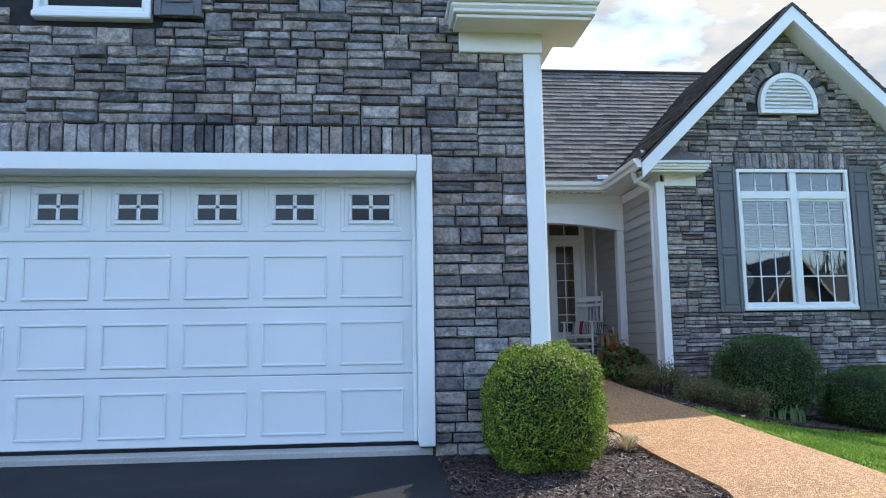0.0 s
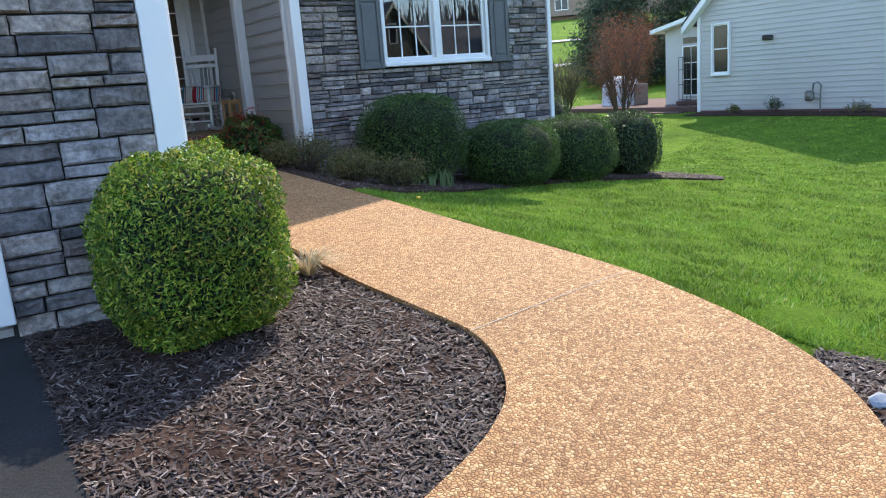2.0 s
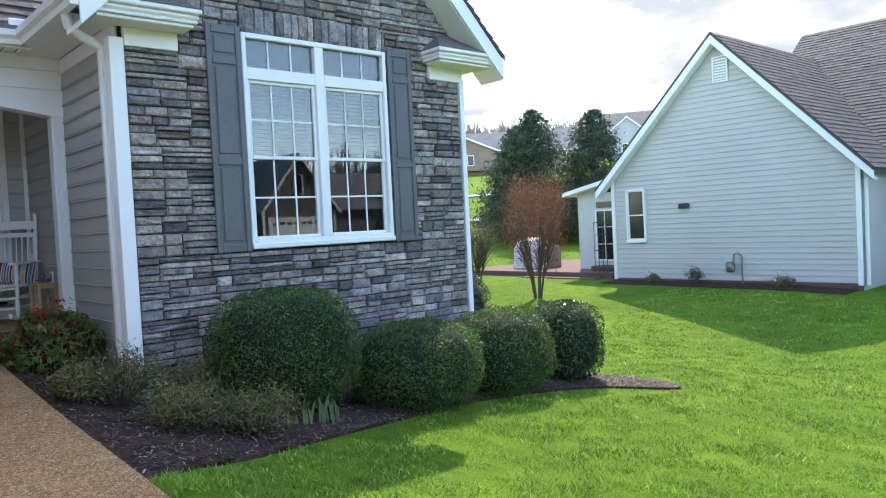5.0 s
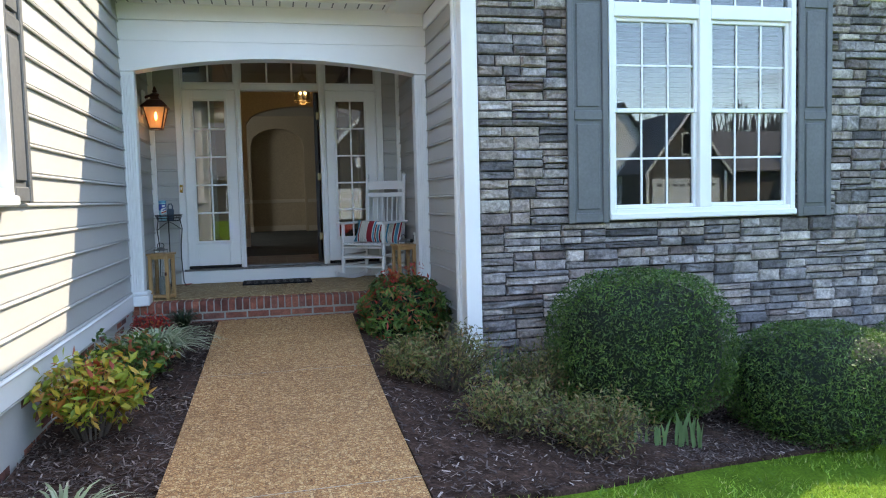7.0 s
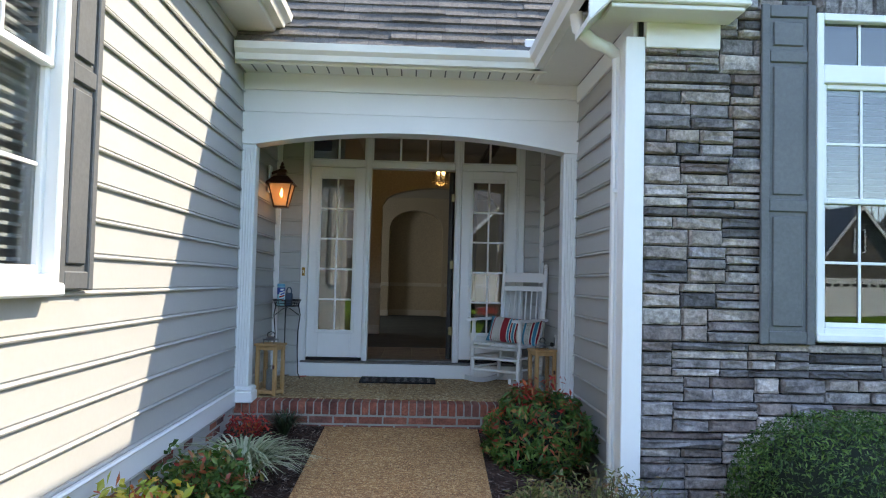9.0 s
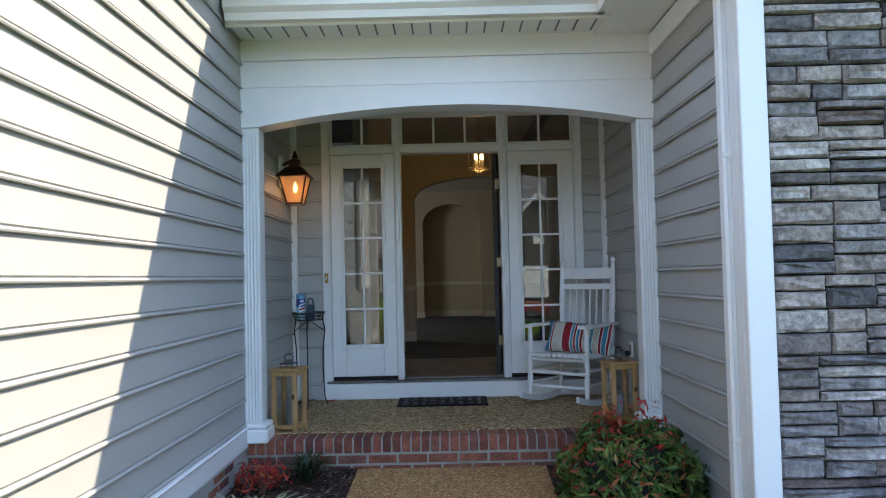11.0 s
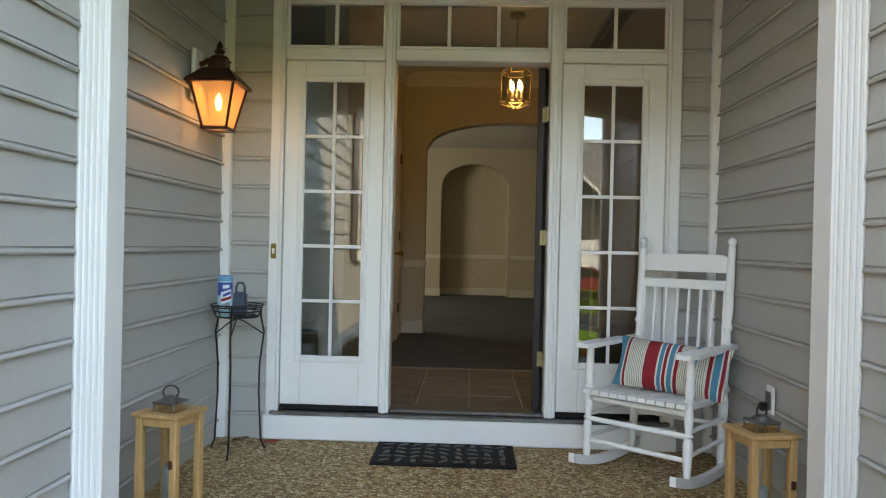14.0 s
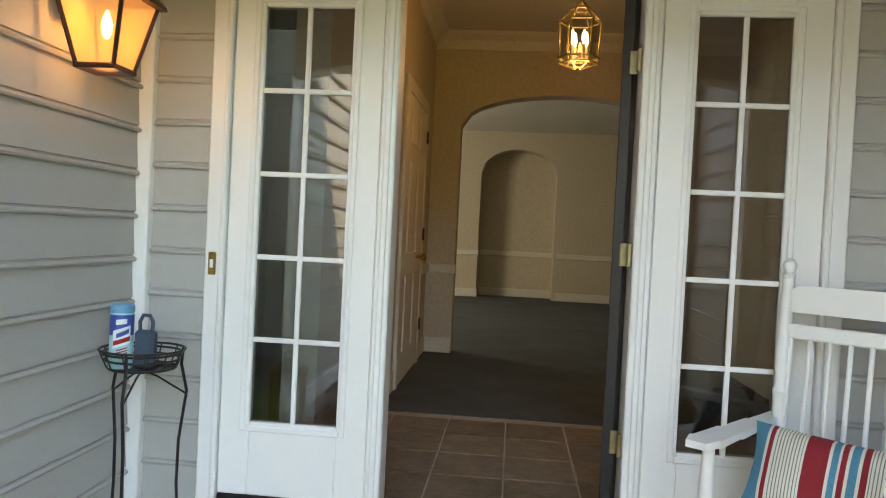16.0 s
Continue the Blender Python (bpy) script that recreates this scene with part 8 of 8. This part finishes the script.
def stone_house():
    """The house over the street: a stone garage gable before a pale sided gable, facing +y."""
    x, y, z = 32.45, -32.0, ground_z(32.45, -32.0)
    t = thing("house", "dark stone house with white rakes and a white garage door", "house", "houses of the estate")
    half, eave, top = 3.1, z + 3.25, z + 7.3
    part("wall", Shape().prism([(x - half, z - 1), (x + half, z - 1), (x + half, eave), (x, top - 0.25), (x - half, eave)], "y", y - 7, y), M_FARSTONE, t)
    roof = part("roof", slab((x - half - 0.4, y + 0.35, eave - 0.4), (x, y + 0.35, top), (x, y - 8, top), (x - half - 0.4, y - 8, eave - 0.4), 0.12), M_FARROOF, t)
    part("roof_slope", slab((x + half + 0.4, y + 0.35, eave - 0.4), (x, y + 0.35, top), (x, y - 8, top), (x + half + 0.4, y - 8, eave - 0.4), 0.12), M_FARROOF, roof)
    for s in (-1, 1):
        e = x + s * (half + 0.4)
        part("rake_board", Shape().prism([(x, top - 0.05), (e, eave - 0.45), (e, eave - 0.72), (x, top - 0.36)], "y", y + 0.352, y + 0.4), M_WHITE, t)
        part("corner_board", Shape().soft(x + s * half - 0.1, x + s * half + 0.1, y + 0.001, y + 0.06, z, eave - 0.3), M_WHITE, t)
    part("garage_trim", ring(x - 2.75, x + 2.6, z - 0.05, z + 2.45, y + 0.001, y + 0.06, 0.16), M_WHITE, t)
    d = part("garage_door", Shape().soft(x - 2.58, x + 2.43, y + 0.002, y + 0.04, z, z + 2.28), M_WHITE, t)
    for k in range(8):
        part("pane", Shape().box(x - 2.4 + k * 0.61, x - 2.0 + k * 0.61, y + 0.041, y + 0.05, z + 1.88, z + 2.08), M_GLASSBLACK, d)
    w = part("window", ring(x - 0.45, x + 0.35, z + 4.1, z + 5.7, y + 0.001, y + 0.06, 0.1), M_WHITE, t)
    part("pane", Shape().box(x - 0.34, x + 0.24, y + 0.002, y + 0.02, z + 4.21, z + 5.59), M_GLASSBLACK, w)
    # the sided gable behind it
    gx, gy = 29.3, y - 4.0
    part("sided_wall", Shape().prism([(gx - 3.6, z - 1), (gx + 3.6, z - 1), (gx + 3.6, z + 3.5), (gx, z + 8.1), (gx - 3.6, z + 3.5)], "y", gy - 6, gy), M_WHITE, t, "pale vinyl-sided gable")
    for s in (-1, 1):
        part("gable_slope", slab((gx + s * 4.0, gy + 0.4, z + 3.1), (gx, gy + 0.4, z + 8.35), (gx, gy - 7, z + 8.35), (gx + s * 4.0, gy - 7, z + 3.1), 0.12), M_FARROOF, roof)
    part("gable_vent", Shape().soft(gx - 0.3, gx + 0.3, gy + 0.001, gy + 0.05, z + 5.9, z + 6.8), M_GUTTER, t)
    part("long_roof", slab((x + 3.3, y - 1.2, z + 3.0), (x + 14, y - 1.2, z + 3.0), (x + 14, y - 7, z + 6.4), (x + 1.0, y - 7, z + 6.4), 0.12), M_FARROOF, roof)
    part("long_wall", Shape().box(x + half, x + 13.6, y - 7, y - 1.7, z - 1, z + 3.0), M_FARSTONE, t)


M_FARSTONE = plain("far_ledge_stone", (0.06, 0.057, 0.052), (0.17, 0.155, 0.14), 0.9, 2.2, 7, bumpy=0.3, stretch=(1, 1, 3), fleck=0.4)


def distance():
    conifer(37.6, 34.9, 8.3, 3.2, 51)
    conifer(40.9, 32.7, 8.0, 3.1, 52)
    conifer(39.0, 37.5, 7.2, 2.8, 53)
    twiggy("redbud_tree", "rusty-red budding small tree on the lawn", 19.0, 18.65, 3.3, 1.3, 9, 62, M_REDTWIG, 54, 0.042)
    twiggy("redbud_tree", "rusty-red budding small tree behind the terrace", 31.5, 29.5, 4.6, 2.0, 9, 55, M_REDTWIG, 58, 0.09)
    twiggy("budding_shrub", "yellow-green budding shrub beyond the lawn", 20.4, 22.6, 2.5, 1.2, 10, 26, M_YELLOWTWIG, 55, 0.045)
    twiggy("budding_shrub", "yellow-green budding shrub beyond the lawn", 22.5, 26.0, 2.6, 1.3, 10, 26, M_YELLOWTWIG, 56, 0.045)
    far_house(91.5, 89.0, -45, 24, 10, 2.9, 3.6, M_TANWALL, M_FARROOF, "brick and grey house up on the hill")
    far_house(128.5, 86.0, -55, 15, 10, 4.8, 4.2, M_GREYWALL, M_TANROOF, "pale grey house up on the hill")
    far_house(140.0, 72.0, -60, 15, 10, 3.6, 4.2, M_GREYWALL, M_FARROOF, "grey-blue house up on the hill")
    far_house(-14.0, -34.0, 180, 18, 11, 3.0, 5.0, M_GREYWALL, M_FARROOF, "house across the street with a white garage door", True)
    far_house(5.6, -37.0, 180, 18, 11, 3.4, 6.2, M_DARKWALL, M_FARROOF, "dark stone house across the street with white trim", True)
    stone_house()
    far_house(55.0, -32.0, 180, 18, 11, 3.0, 5.0, M_TANWALL, M_FARROOF, "brick house across the street with a white garage door", True)
    twiggy("cherry_tree", "pink blossoming tree across the street", 11.8, -23.0, 5.6, 2.2, 8, 40, M_BLOSSOM, 57, 0.10)
    # far lanes on the hillside
    lane = Shape()
    for r0, r1 in ((70.5, 72.0), (55.0, 56.2)):
        pts = []
        for k in range(41):
            a = radians(20 + 60 * k / 40)
            for r in (r0, r1):
                x, y = 3 + r * math.cos(a), 5 + r * math.sin(a)
                pts.append((x, y, ground_z(x, y) + 0.12))
        lane.add(pts, [(2 * k, 2 * k + 1, 2 * k + 3, 2 * k + 2) for k in range(40)])
    structure("hill_lane", lane, M_CONCRETE, "pale lanes across the hillside", "lane")
    # bare woods on the hill
    rng = np.random.default_rng(60)
    n, behind = 9000, 2500
    a, d = np.radians(-25 + 150 * rng.random(n + behind)), 175 + 120 * rng.random(n + behind)
    a[n:], d[n:] = np.radians(-165 + 140 * rng.random(behind)), 75 + 40 * rng.random(behind)
    n += behind
    x, y = 3 + d * np.cos(a), 5 + d * np.sin(a)
    z = np.array([ground_z(p, q) for p, q in zip(x, y)])
    h, w = 7 + 4.5 * rng.random(n), 0.9 + 1.3 * rng.random(n)
    verts, faces = [], []
    for k in range(n):
        sx, sy = -math.sin(a[k]), math.cos(a[k])
        for q in range(7):
            o, tip = (rng.random() - 0.5) * 0.4, (rng.random() - 0.5) * 2 * w[k]
            f0, f1 = rng.random() * 0.4, 0.65 + 0.35 * rng.random()
            th = 0.05 + 0.07 * rng.random()
            i = len(verts)
            b0 = (x[k] + sx * o, y[k] + sy * o)
            b1 = (x[k] + sx * tip, y[k] + sy * tip)
            verts += [(b0[0] - sx * th, b0[1] - sy * th, z[k] + h[k] * f0 - 0.3), (b0[0] + sx * th, b0[1] + sy * th, z[k] + h[k] * f0 - 0.3), (b1[0] + sx * 0.05, b1[1] + sy * 0.05, z[k] + h[k] * f1), (b1[0] - sx * 0.05, b1[1] - sy * 0.05, z[k] + h[k] * f1)]
            faces.append((i, i + 1, i + 2, i + 3))
    tagged(fast("woods", verts, faces, M_WOODS), "bare brown woods along the hilltop", "woods", kind="stuff")


M_DARKWALL = plain("dark_stone_house_wall", (0.05, 0.048, 0.046), (0.09, 0.085, 0.08), 0.9, 0.5, 6)
M_TANWALL = plain("far_brick_wall", (0.20, 0.14, 0.11), (0.27, 0.19, 0.15), 0.9, 0.5, 6)
M_GREYWALL = plain("far_grey_wall", (0.36, 0.37, 0.39), (0.44, 0.45, 0.47), 0.8, 0.5, 6)
M_FARROOF = plain("far_grey_roof", (0.12, 0.12, 0.125), (0.18, 0.18, 0.185), 0.9, 0.6, 6)
M_TANROOF = plain("far_tan_roof", (0.19, 0.15, 0.125), (0.25, 0.205, 0.17), 0.9, 0.6, 6)


def red_car():
    x, y = 10.2, -26.4
    z = ground_z(x, y)
    t = thing("red_pickup", "red pickup truck parked in a drive across the street", "car", at=pose(x, y, z, 0, 0, 8))
    part("body", Shape().prism([(-2.6, 0.45), (2.6, 0.45), (2.62, 0.95), (1.3, 1.08), (-2.6, 1.08)], "y", -0.9, 0.9), M_CARRED, t)
    part("cabin", Shape().prism([(-0.6, 1.08), (1.25, 1.08), (0.6, 1.72), (-0.45, 1.74)], "y", -0.78, 0.78), M_CARRED, t)
    part("side_window", Shape().prism([(-0.42, 1.14), (1.0, 1.14), (0.52, 1.66), (-0.35, 1.67)], "y", -0.79, 0.79), M_GLASSBLACK, t)
    for px in (-1.65, 1.65):
        for s in (-1, 1):
            wh = part("wheel", Shape().tube([(px, s * 0.72, 0.36), (px, s * 0.93, 0.36)], 0.36, 18), M_MATRUBBER, t)
            part("rim", Shape().tube([(px, s * 0.925, 0.36), (px, s * 0.94, 0.36)], 0.2, 14), M_STEEL, wh)


neighbour()
distance()
red_car()
